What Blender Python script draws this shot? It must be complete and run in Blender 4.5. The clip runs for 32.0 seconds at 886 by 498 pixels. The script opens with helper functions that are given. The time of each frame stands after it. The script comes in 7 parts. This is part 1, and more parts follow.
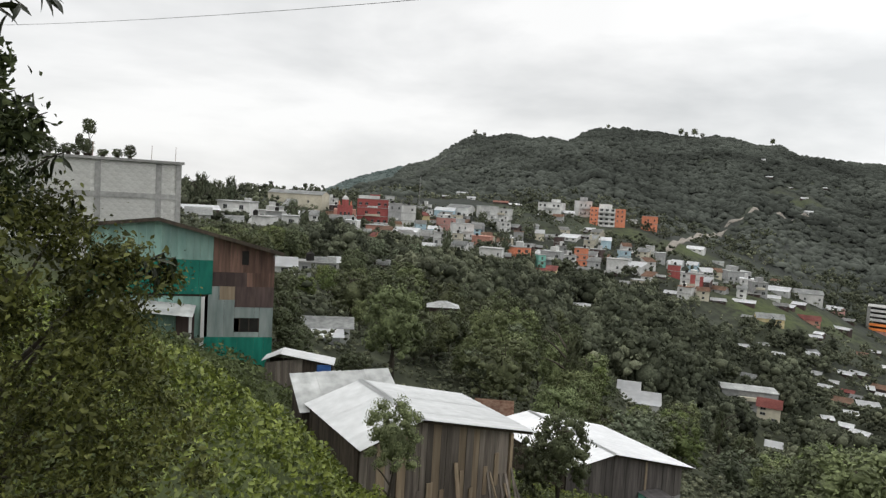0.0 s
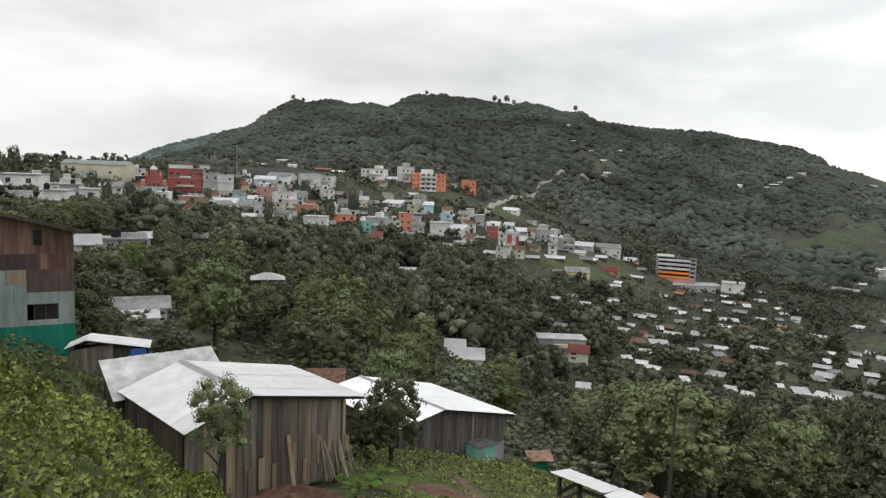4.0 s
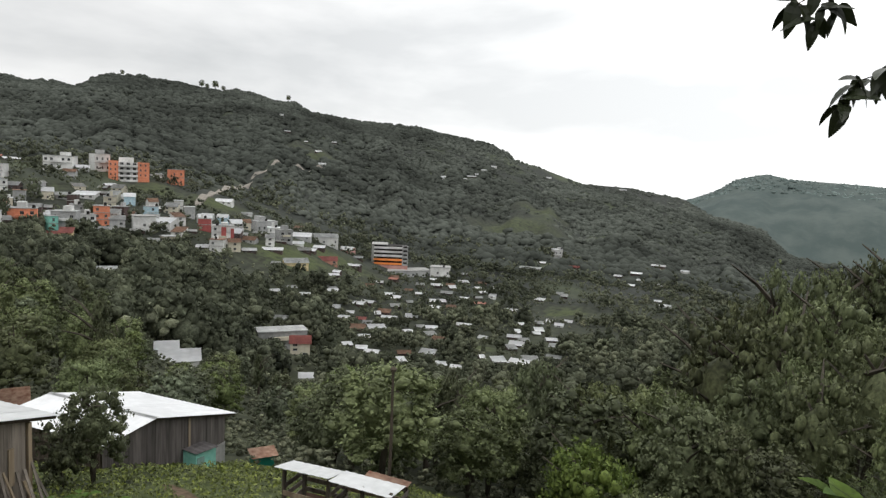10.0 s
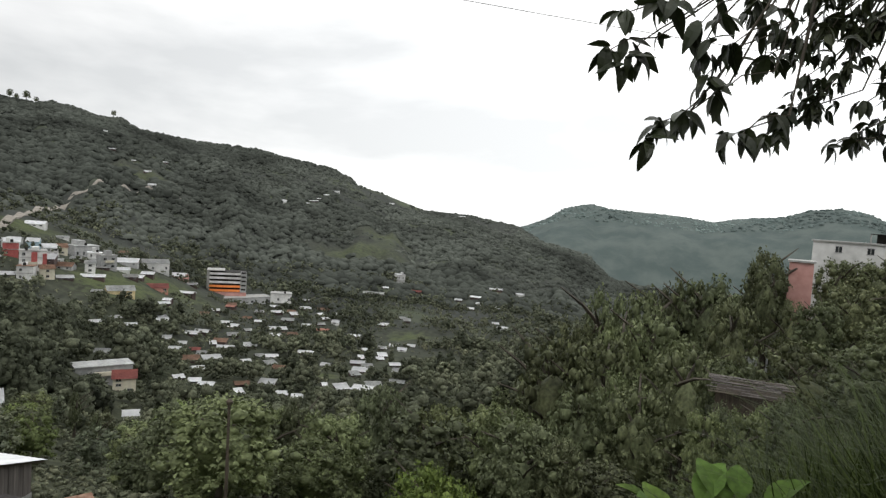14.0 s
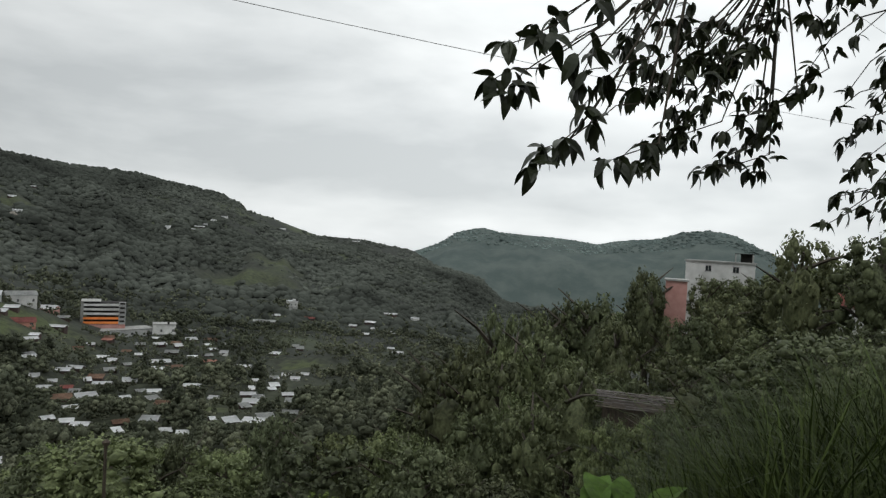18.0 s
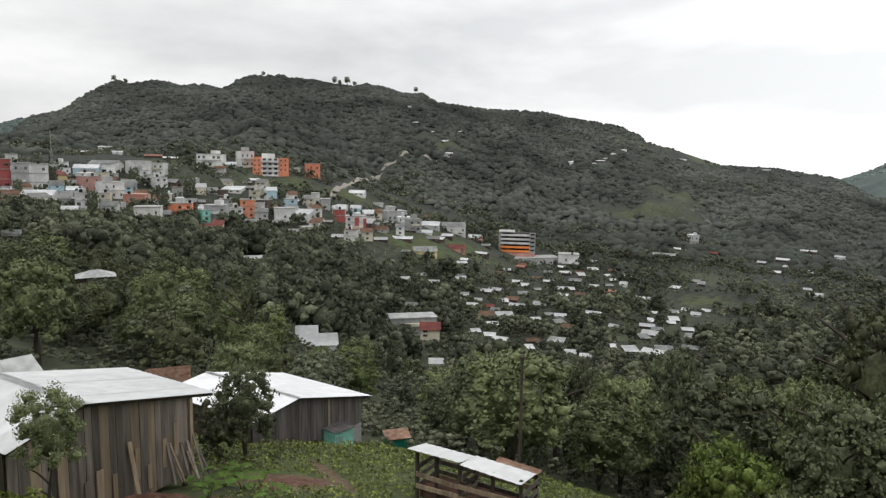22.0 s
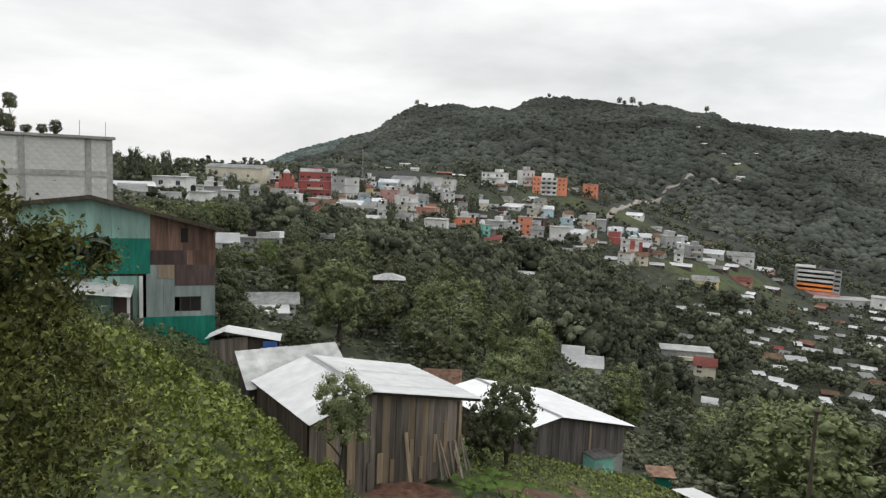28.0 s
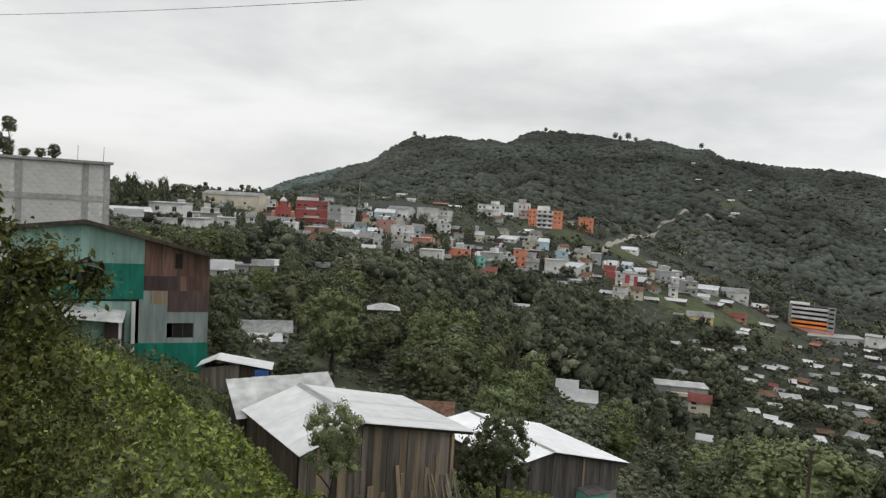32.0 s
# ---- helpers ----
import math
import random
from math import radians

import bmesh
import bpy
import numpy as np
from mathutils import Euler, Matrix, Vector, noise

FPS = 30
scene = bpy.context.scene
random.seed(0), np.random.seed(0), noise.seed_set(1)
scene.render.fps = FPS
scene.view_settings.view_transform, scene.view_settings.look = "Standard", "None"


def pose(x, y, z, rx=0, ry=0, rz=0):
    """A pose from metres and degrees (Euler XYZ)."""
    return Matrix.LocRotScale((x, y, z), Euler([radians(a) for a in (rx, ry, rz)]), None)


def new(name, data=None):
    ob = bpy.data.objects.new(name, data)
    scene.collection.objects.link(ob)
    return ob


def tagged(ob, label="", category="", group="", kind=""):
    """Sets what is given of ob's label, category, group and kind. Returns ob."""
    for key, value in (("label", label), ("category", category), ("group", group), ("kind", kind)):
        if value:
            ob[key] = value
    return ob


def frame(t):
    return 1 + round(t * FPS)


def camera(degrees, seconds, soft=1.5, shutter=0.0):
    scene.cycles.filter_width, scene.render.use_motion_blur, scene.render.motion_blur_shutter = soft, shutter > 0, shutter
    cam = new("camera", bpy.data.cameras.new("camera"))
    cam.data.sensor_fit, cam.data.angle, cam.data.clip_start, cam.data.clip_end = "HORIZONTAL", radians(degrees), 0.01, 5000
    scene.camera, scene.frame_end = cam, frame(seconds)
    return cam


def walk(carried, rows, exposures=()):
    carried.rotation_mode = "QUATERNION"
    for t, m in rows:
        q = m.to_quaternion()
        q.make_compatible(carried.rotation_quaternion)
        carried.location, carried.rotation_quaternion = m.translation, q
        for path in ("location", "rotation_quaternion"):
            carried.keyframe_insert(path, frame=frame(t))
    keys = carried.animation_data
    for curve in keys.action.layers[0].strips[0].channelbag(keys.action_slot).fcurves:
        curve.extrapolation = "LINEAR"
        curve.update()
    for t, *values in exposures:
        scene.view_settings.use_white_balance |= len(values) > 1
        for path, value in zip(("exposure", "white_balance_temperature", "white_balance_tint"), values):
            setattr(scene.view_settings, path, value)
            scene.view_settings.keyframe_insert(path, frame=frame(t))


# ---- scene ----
cam = camera(66.00, 32.0, soft=1.35)
PATH = [
    (0.0, pose(-0.000, -0.000, 0.0, 85.57, -3.41, 0.14)),
    (0.5, pose(0.002, -0.000, 0.0, 85.03, -3.18, -0.74)),
    (1.0, pose(0.005, -0.000, 0.0, 84.76, -2.87, -2.26)),
    (1.5, pose(0.007, -0.000, 0.0, 84.68, -2.84, -3.56)),
    (2.0, pose(0.013, -0.001, 0.0, 84.33, -2.39, -6.29)),
    (2.5, pose(0.019, -0.002, 0.0, 84.00, -2.41, -9.35)),
    (3.0, pose(0.023, -0.002, 0.0, 83.65, -2.49, -11.27)),
    (3.5, pose(0.027, -0.003, 0.0, 83.58, -2.41, -13.11)),
    (5.5, pose(0.039, -0.007, 0.0, 83.39, -2.34, -19.12)),
    (6.0, pose(0.044, -0.008, 0.0, 83.44, -2.36, -21.60)),
    (6.5, pose(0.049, -0.010, 0.0, 83.53, -2.51, -23.98)),
    (7.0, pose(0.053, -0.012, 0.0, 83.53, -2.42, -26.18)),
    (7.5, pose(0.057, -0.014, 0.0, 83.25, -2.33, -28.43)),
    (8.0, pose(0.061, -0.017, 0.0, 83.54, -2.12, -30.60)),
    (8.5, pose(0.064, -0.019, 0.0, 83.58, -2.37, -32.33)),
    (9.0, pose(0.067, -0.021, 0.0, 83.49, -2.62, -34.07)),
    (9.5, pose(0.071, -0.023, 0.0, 83.79, -2.64, -36.09)),
    (10.0, pose(0.074, -0.025, 0.0, 83.85, -2.94, -38.03)),
    (10.5, pose(0.076, -0.027, 0.0, 84.27, -2.99, -39.30)),
    (11.0, pose(0.078, -0.029, 0.0, 85.32, -3.18, -40.74)),
    (11.5, pose(0.081, -0.031, 0.0, 86.00, -3.47, -42.38)),
    (12.0, pose(0.084, -0.034, 0.0, 86.38, -3.48, -44.25)),
    (12.5, pose(0.086, -0.036, 0.0, 86.56, -3.39, -45.49)),
    (13.0, pose(0.087, -0.038, 0.0, 86.62, -3.34, -46.80)),
    (13.5, pose(0.091, -0.042, 0.0, 86.52, -3.63, -49.16)),
    (14.0, pose(0.093, -0.045, 0.0, 86.75, -3.89, -51.13)),
    (14.5, pose(0.096, -0.048, 0.0, 86.89, -3.80, -52.85)),
    (15.0, pose(0.097, -0.049, 0.0, 87.28, -3.83, -53.96)),
    (15.5, pose(0.099, -0.053, 0.0, 87.94, -3.84, -55.99)),
    (17.5, pose(0.104, -0.060, 0.0, 89.34, -3.35, -59.89)),
    (18.0, pose(0.104, -0.060, 0.0, 89.36, -3.35, -60.05)),
    (18.5, pose(0.100, -0.053, 0.0, 88.68, -3.52, -56.19)),
    (19.0, pose(0.093, -0.044, 0.0, 87.41, -3.62, -51.00)),
    (19.5, pose(0.086, -0.036, 0.0, 85.69, -3.99, -45.69)),
    (20.0, pose(0.079, -0.030, 0.0, 84.56, -3.94, -41.28)),
    (20.5, pose(0.074, -0.026, 0.0, 83.44, -3.35, -38.19)),
    (21.0, pose(0.068, -0.021, 0.0, 82.32, -2.93, -34.48)),
    (21.5, pose(0.062, -0.017, 0.0, 82.09, -2.08, -31.10)),
    (22.0, pose(0.055, -0.014, 0.0, 82.44, -1.06, -27.53)),
    (22.5, pose(0.050, -0.011, 0.0, 82.40, -0.73, -24.63)),
    (23.0, pose(0.045, -0.009, 0.0, 82.30, -0.84, -22.19)),
    (23.5, pose(0.042, -0.008, 0.0, 82.52, -1.16, -20.45)),
    (24.0, pose(0.038, -0.006, 0.0, 82.73, -1.52, -18.41)),
    (24.5, pose(0.033, -0.005, 0.0, 82.81, -2.02, -15.85)),
    (25.0, pose(0.028, -0.003, 0.0, 82.69, -1.75, -13.30)),
    (25.5, pose(0.023, -0.002, 0.0, 82.68, -2.13, -10.84)),
    (26.0, pose(0.019, -0.002, 0.0, 83.01, -2.22, -9.12)),
    (26.5, pose(0.015, -0.001, 0.0, 83.20, -2.39, -7.33)),
    (28.5, pose(0.009, -0.000, 0.0, 83.66, -2.43, -4.39)),
    (29.0, pose(0.009, -0.000, 0.0, 84.19, -2.68, -4.47)),
    (29.5, pose(0.009, -0.000, 0.0, 84.86, -2.90, -4.45)),
    (30.0, pose(0.009, -0.000, 0.0, 85.39, -2.97, -4.44)),
    (30.5, pose(0.009, -0.000, 0.0, 85.67, -3.11, -4.41)),
    (31.0, pose(0.009, -0.000, 0.0, 86.11, -3.27, -4.53)),
    (31.5, pose(0.010, -0.000, 0.0, 86.24, -3.27, -4.69)),
    (32.0, pose(0.010, -0.000, 0.0, 86.02, -3.48, -4.88)),
]
EXPOSURES = [(0, 0.0, 6500, 10), (15.5, 0.0, 6500, 10), (17.5, -0.53, 6350, 7), (19, -0.53, 6350, 7), (20, -0.34, 6400, 7), (21, -0.22, 6500, 10), (22, -0.02, 6500, 10), (30, 0.03, 6500, 10), (32, -0.14, 6500, 10)]
walk(cam, PATH, EXPOSURES)

# ---- overcast daylight ----
def overcast_world():
    world = bpy.data.worlds.new("overcast_sky")
    world.use_nodes = True
    nt = world.node_tree
    nt.nodes.clear()
    out = nt.nodes.new("ShaderNodeOutputWorld")
    sky = nt.nodes.new("ShaderNodeTexSky")
    sky.sky_type, sky.sun_disc = "NISHITA", False
    sky.sun_elevation, sky.sun_rotation = radians(58), radians(-60)
    back = nt.nodes.new("ShaderNodeBackground")
    back.inputs["Strength"].default_value = 0.06
    nt.links.new(sky.outputs["Color"], back.inputs["Color"])
    coord = nt.nodes.new("ShaderNodeTexCoord")
    stretch = nt.nodes.new("ShaderNodeMapping")
    stretch.inputs["Scale"].default_value = (1.0, 1.0, 3.2)
    stretch.inputs["Location"].default_value = (0.35, 0.2, 0.55)
    nt.links.new(coord.outputs["Generated"], stretch.inputs["Vector"])
    large = nt.nodes.new("ShaderNodeTexNoise")
    large.inputs["Scale"].default_value, large.inputs["Detail"].default_value = 1.9, 6.0
    large.inputs["Roughness"].default_value, large.inputs["Distortion"].default_value = 0.52, 0.15
    nt.links.new(stretch.outputs["Vector"], large.inputs["Vector"])
    ramp = nt.nodes.new("ShaderNodeValToRGB")
    ramp.color_ramp.elements[0].position, ramp.color_ramp.elements[0].color = 0.36, (0.74, 0.755, 0.76, 1)
    ramp.color_ramp.elements[1].position, ramp.color_ramp.elements[1].color = 0.62, (1.16, 1.16, 1.15, 1)
    nt.links.new(large.outputs["Fac"], ramp.inputs["Fac"])
    clouds = nt.nodes.new("ShaderNodeBackground")
    side = nt.nodes.new("ShaderNodeSeparateXYZ")
    nt.links.new(coord.outputs["Generated"], side.inputs["Vector"])
    gain = nt.nodes.new("ShaderNodeMapRange")
    gain.inputs["From Min"].default_value, gain.inputs["From Max"].default_value = 0.2, 0.98
    gain.inputs["To Min"].default_value, gain.inputs["To Max"].default_value = 0.90, 1.5
    nt.links.new(side.outputs["X"], gain.inputs["Value"])
    # an overcast sky is brighter overhead
    high = nt.nodes.new("ShaderNodeMapRange")
    high.inputs["From Min"].default_value, high.inputs["From Max"].default_value = 0.30, 0.95
    high.inputs["To Min"].default_value, high.inputs["To Max"].default_value = 1.0, 1.9
    nt.links.new(side.outputs["Z"], high.inputs["Value"])
    power = nt.nodes.new("ShaderNodeMath")
    power.operation = "MULTIPLY"
    nt.links.new(gain.outputs["Result"], power.inputs[0])
    nt.links.new(high.outputs["Result"], power.inputs[1])
    nt.links.new(power.outputs[0], clouds.inputs["Strength"])
    nt.links.new(ramp.outputs["Color"], clouds.inputs["Color"])
    both = nt.nodes.new("ShaderNodeMixShader")
    both.inputs["Fac"].default_value = 0.92
    nt.links.new(back.outputs[0], both.inputs[1])
    nt.links.new(clouds.outputs[0], both.inputs[2])
    nt.links.new(both.outputs[0], out.inputs["Surface"])
    scene.world = world


overcast_world()
sun = new("sun", bpy.data.lights.new("sun", "SUN"))
sun.data.energy, sun.data.angle, sun.data.color = 0.8, radians(35), (1.0, 0.97, 0.93)
sun.matrix_world = pose(0, 0, 300, 30, 0, -60)

# ---- materials ----
def node_material(name):
    m = bpy.data.materials.new(name)
    m.use_nodes = True
    return m, m.node_tree, m.node_tree.nodes["Principled BSDF"]


def surface(name, dark, light, scale=6.0, rough=0.8, metal=0.0, bump=0.15, stretch=(1, 1, 1), grime=0.35, per_object=0.0, spec=0.3):
    """A worn surface: two colours mixed by fine grain, stains at a larger scale, a fine relief."""
    m, nt, bsdf = node_material(name)
    coord = nt.nodes.new("ShaderNodeTexCoord")
    mapping = nt.nodes.new("ShaderNodeMapping")
    mapping.inputs["Scale"].default_value = stretch
    nt.links.new(coord.outputs["Object"], mapping.inputs["Vector"])
    fine = nt.nodes.new("ShaderNodeTexNoise")
    fine.inputs["Scale"].default_value, fine.inputs["Detail"].default_value = scale, 5
    nt.links.new(mapping.outputs["Vector"], fine.inputs["Vector"])
    broad = nt.nodes.new("ShaderNodeTexNoise")
    broad.inputs["Scale"].default_value, broad.inputs["Detail"].default_value = scale * 0.13, 3
    nt.links.new(mapping.outputs["Vector"], broad.inputs["Vector"])
    mix = nt.nodes.new("ShaderNodeMix")
    mix.data_type = "RGBA"
    mix.inputs["A"].default_value, mix.inputs["B"].default_value = (*dark, 1), (*light, 1)
    spread = nt.nodes.new("ShaderNodeMapRange")
    spread.inputs["From Min"].default_value, spread.inputs["From Max"].default_value = 0.3, 0.7
    nt.links.new(fine.outputs["Fac"], spread.inputs["Value"])
    nt.links.new(spread.outputs["Result"], mix.inputs["Factor"])
    stain = nt.nodes.new("ShaderNodeMapRange")
    stain.inputs["From Min"].default_value, stain.inputs["From Max"].default_value = 0.35, 0.7
    stain.inputs["To Min"].default_value, stain.inputs["To Max"].default_value = 1.0 - grime, 1.0
    nt.links.new(broad.outputs["Fac"], stain.inputs["Value"])
    tone = nt.nodes.new("ShaderNodeHueSaturation")
    nt.links.new(mix.outputs["Result"], tone.inputs["Color"])
    if per_object:
        info = nt.nodes.new("ShaderNodeObjectInfo")
        vary = nt.nodes.new("ShaderNodeMapRange")
        vary.inputs["To Min"].default_value, vary.inputs["To Max"].default_value = 1 - per_object, 1 + per_object
        nt.links.new(info.outputs["Random"], vary.inputs["Value"])
        times = nt.nodes.new("ShaderNodeMath")
        times.operation = "MULTIPLY"
        nt.links.new(vary.outputs["Result"], times.inputs[0])
        nt.links.new(stain.outputs["Result"], times.inputs[1])
        nt.links.new(times.outputs[0], tone.inputs["Value"])
    else:
        nt.links.new(stain.outputs["Result"], tone.inputs["Value"])
    nt.links.new(tone.outputs["Color"], bsdf.inputs["Base Color"])
    bsdf.inputs["Roughness"].default_value, bsdf.inputs["Metallic"].default_value = rough, metal
    bsdf.inputs["Specular IOR Level"].default_value = spec
    if bump:
        relief = nt.nodes.new("ShaderNodeBump")
        relief.inputs["Strength"].default_value, relief.inputs["Distance"].default_value = bump, 0.03
        nt.links.new(fine.outputs["Fac"], relief.inputs["Height"])
        nt.links.new(relief.outputs["Normal"], bsdf.inputs["Normal"])
    return m


def foliage(name, dark, light, rough=0.62, per_object=0.25, through_leaf=0.16, spec=0.15, patches=0.9, mottle=0.0, toned=False):
    """Leaves: each leaf or clump has its own shade, each plant its own tone; light passes through a little."""
    m, nt, bsdf = node_material(name)
    geo = nt.nodes.new("ShaderNodeNewGeometry")
    mix = nt.nodes.new("ShaderNodeMix")
    mix.data_type = "RGBA"
    mix.inputs["A"].default_value, mix.inputs["B"].default_value = (*dark, 1), (*light, 1)
    nt.links.new(geo.outputs["Random Per Island"], mix.inputs["Factor"])
    coord = nt.nodes.new("ShaderNodeTexCoord")
    patch = nt.nodes.new("ShaderNodeTexNoise")
    patch.inputs["Scale"].default_value, patch.inputs["Detail"].default_value = patches, 3
    nt.links.new(coord.outputs["Object"], patch.inputs["Vector"])
    info = nt.nodes.new("ShaderNodeObjectInfo")
    add = nt.nodes.new("ShaderNodeMath")
    add.operation = "MULTIPLY_ADD"
    add.inputs[1].default_value, add.inputs[2].default_value = per_object * 2, 0.62 - per_object
    nt.links.new(info.outputs["Random"], add.inputs[0])
    total = nt.nodes.new("ShaderNodeMath")
    total.operation = "MULTIPLY_ADD"
    total.inputs[1].default_value = 0.76
    uneven = nt.nodes.new("ShaderNodeMapRange")
    uneven.inputs["From Min"].default_value, uneven.inputs["From Max"].default_value = 0.32, 0.68
    nt.links.new(patch.outputs["Fac"], uneven.inputs["Value"])
    nt.links.new(uneven.outputs["Result"], total.inputs[0])
    nt.links.new(add.outputs[0], total.inputs[2])
    tone = nt.nodes.new("ShaderNodeHueSaturation")
    value = total.outputs[0]
    if toned:
        # each tree of a joined wood has its own tone
        own = nt.nodes.new("ShaderNodeAttribute")
        own.attribute_name = "tone"
        times = nt.nodes.new("ShaderNodeMath")
        times.operation = "MULTIPLY"
        nt.links.new(value, times.inputs[0])
        nt.links.new(own.outputs["Fac"], times.inputs[1])
        value = times.outputs[0]
        own_hue = nt.nodes.new("ShaderNodeMath")
        own_hue.operation = "MULTIPLY_ADD"
        own_hue.inputs[1].default_value, own_hue.inputs[2].default_value = -0.035, 0.532
        nt.links.new(own.outputs["Fac"], own_hue.inputs[0])
        nt.links.new(own_hue.outputs[0], tone.inputs["Hue"])
    if mottle:
        # single leaves too small to build
        speck = nt.nodes.new("ShaderNodeTexNoise")
        speck.inputs["Scale"].default_value, speck.inputs["Detail"].default_value = mottle, 4
        nt.links.new(coord.outputs["Object"], speck.inputs["Vector"])
        spread = nt.nodes.new("ShaderNodeMapRange")
        spread.inputs["From Min"].default_value, spread.inputs["From Max"].default_value = 0.34, 0.66
        spread.inputs["To Min"].default_value, spread.inputs["To Max"].default_value = 0.62, 1.38
        nt.links.new(speck.outputs["Fac"], spread.inputs["Value"])
        times = nt.nodes.new("ShaderNodeMath")
        times.operation = "MULTIPLY"
        nt.links.new(value, times.inputs[0])
        nt.links.new(spread.outputs["Result"], times.inputs[1])
        value = times.outputs[0]
        relief = nt.nodes.new("ShaderNodeBump")
        relief.inputs["Strength"].default_value, relief.inputs["Distance"].default_value = 0.7, 0.5 / mottle
        nt.links.new(speck.outputs["Fac"], relief.inputs["Height"])
        nt.links.new(relief.outputs["Normal"], bsdf.inputs["Normal"])
    nt.links.new(value, tone.inputs["Value"])
    if per_object:
        hue = nt.nodes.new("ShaderNodeMapRange")
        hue.inputs["To Min"].default_value, hue.inputs["To Max"].default_value = 0.493, 0.516
        times = nt.nodes.new("ShaderNodeMath")
        times.operation = "MULTIPLY"
        times.inputs[1].default_value = 7.0
        part_of = nt.nodes.new("ShaderNodeMath")
        part_of.operation = "FRACT"
        nt.links.new(info.outputs["Random"], times.inputs[0])
        nt.links.new(times.outputs[0], part_of.inputs[0])
        nt.links.new(part_of.outputs[0], hue.inputs["Value"])
        nt.links.new(hue.outputs["Result"], tone.inputs["Hue"])
    nt.links.new(mix.outputs["Result"], tone.inputs["Color"])
    nt.links.new(tone.outputs["Color"], bsdf.inputs["Base Color"])
    bsdf.inputs["Roughness"].default_value = rough
    bsdf.inputs["Specular IOR Level"].default_value = spec
    if through_leaf:
        glow = nt.nodes.new("ShaderNodeBsdfTranslucent")
        nt.links.new(tone.outputs["Color"], glow.inputs["Color"])
        both = nt.nodes.new("ShaderNodeMixShader")
        both.inputs["Fac"].default_value = through_leaf
        nt.links.new(bsdf.outputs[0], both.inputs[1])
        nt.links.new(glow.outputs[0], both.inputs[2])
        nt.links.new(both.outputs[0], nt.nodes["Material Output"].inputs["Surface"])
    return m


def ground_material():
    """Grass, undergrowth and bare soil, mixed by noise and by the cover laid on the land; far ground is haze-tinted."""
    m, nt, bsdf = node_material("hillside_ground")
    coord = nt.nodes.new("ShaderNodeTexCoord")
    fine = nt.nodes.new("ShaderNodeTexNoise")
    fine.inputs["Scale"].default_value, fine.inputs["Detail"].default_value = 0.35, 9
    nt.links.new(coord.outputs["Object"], fine.inputs["Vector"])
    grain = nt.nodes.new("ShaderNodeTexNoise")
    grain.inputs["Scale"].default_value, grain.inputs["Detail"].default_value = 5.0, 6
    nt.links.new(coord.outputs["Object"], grain.inputs["Vector"])
    cover = nt.nodes.new("ShaderNodeAttribute")
    cover.attribute_name = "cover"
    split = nt.nodes.new("ShaderNodeSeparateColor")
    nt.links.new(cover.outputs["Color"], split.inputs["Color"])

    def mixed(a, b, factor):
        mix = nt.nodes.new("ShaderNodeMix")
        mix.data_type = "RGBA"
        for socket, value in (("A", a), ("B", b)):
            if isinstance(value, tuple):
                mix.inputs[socket].default_value = (*value, 1)
            else:
                nt.links.new(value, mix.inputs[socket])
        nt.links.new(factor, mix.inputs["Factor"])
        return mix.outputs["Result"]

    def steep(value, low, high):
        r = nt.nodes.new("ShaderNodeMapRange")
        r.inputs["From Min"].default_value, r.inputs["From Max"].default_value = low, high
        nt.links.new(value, r.inputs["Value"])
        return r.outputs["Result"]

    scrub = mixed((0.030, 0.034, 0.022), (0.066, 0.072, 0.046), steep(fine.outputs["Fac"], 0.35, 0.68))
    grass = mixed((0.052, 0.066, 0.028), (0.092, 0.110, 0.048), steep(grain.outputs["Fac"], 0.35, 0.65))
    soil = mixed((0.07, 0.05, 0.034), (0.15, 0.11, 0.075), steep(grain.outputs["Fac"], 0.3, 0.7))
    wet = nt.nodes.new("ShaderNodeMath")
    wet.operation = "MULTIPLY_ADD"
    wet.inputs[1].default_value, wet.inputs[2].default_value = 1.0, -0.5
    nt.links.new(fine.outputs["Fac"], wet.inputs[0])
    ragged = nt.nodes.new("ShaderNodeMath")
    ragged.operation = "ADD"
    nt.links.new(split.outputs["Red"], ragged.inputs[0])
    nt.links.new(wet.outputs[0], ragged.inputs[1])
    bare = nt.nodes.new("ShaderNodeMath")
    bare.operation = "ADD"
    nt.links.new(split.outputs["Green"], bare.inputs[0])
    nt.links.new(wet.outputs[0], bare.inputs[1])
    first = mixed(scrub, grass, steep(ragged.outputs[0], 0.35, 0.65))
    broad = nt.nodes.new("ShaderNodeTexNoise")
    broad.inputs["Scale"].default_value, broad.inputs["Detail"].default_value, broad.inputs["Roughness"].default_value = 0.014, 9, 0.62
    nt.links.new(coord.outputs["Object"], broad.inputs["Vector"])
    # far ground greyed, then blued: haze put into the base colour
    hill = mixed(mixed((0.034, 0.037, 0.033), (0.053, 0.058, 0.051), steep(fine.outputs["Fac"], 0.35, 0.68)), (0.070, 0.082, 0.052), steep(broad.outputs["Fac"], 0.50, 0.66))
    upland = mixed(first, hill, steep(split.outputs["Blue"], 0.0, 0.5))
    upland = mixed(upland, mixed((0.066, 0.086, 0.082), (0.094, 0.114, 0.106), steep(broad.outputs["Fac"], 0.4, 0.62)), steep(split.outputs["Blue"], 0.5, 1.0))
    nt.links.new(mixed(upland, soil, steep(bare.outputs[0], 0.4, 0.6)), bsdf.inputs["Base Color"])
    bsdf.inputs["Roughness"].default_value = 0.95
    bsdf.inputs["Specular IOR Level"].default_value = 0.1
    relief = nt.nodes.new("ShaderNodeBump")
    relief.inputs["Strength"].default_value, relief.inputs["Distance"].default_value = 0.6, 0.4
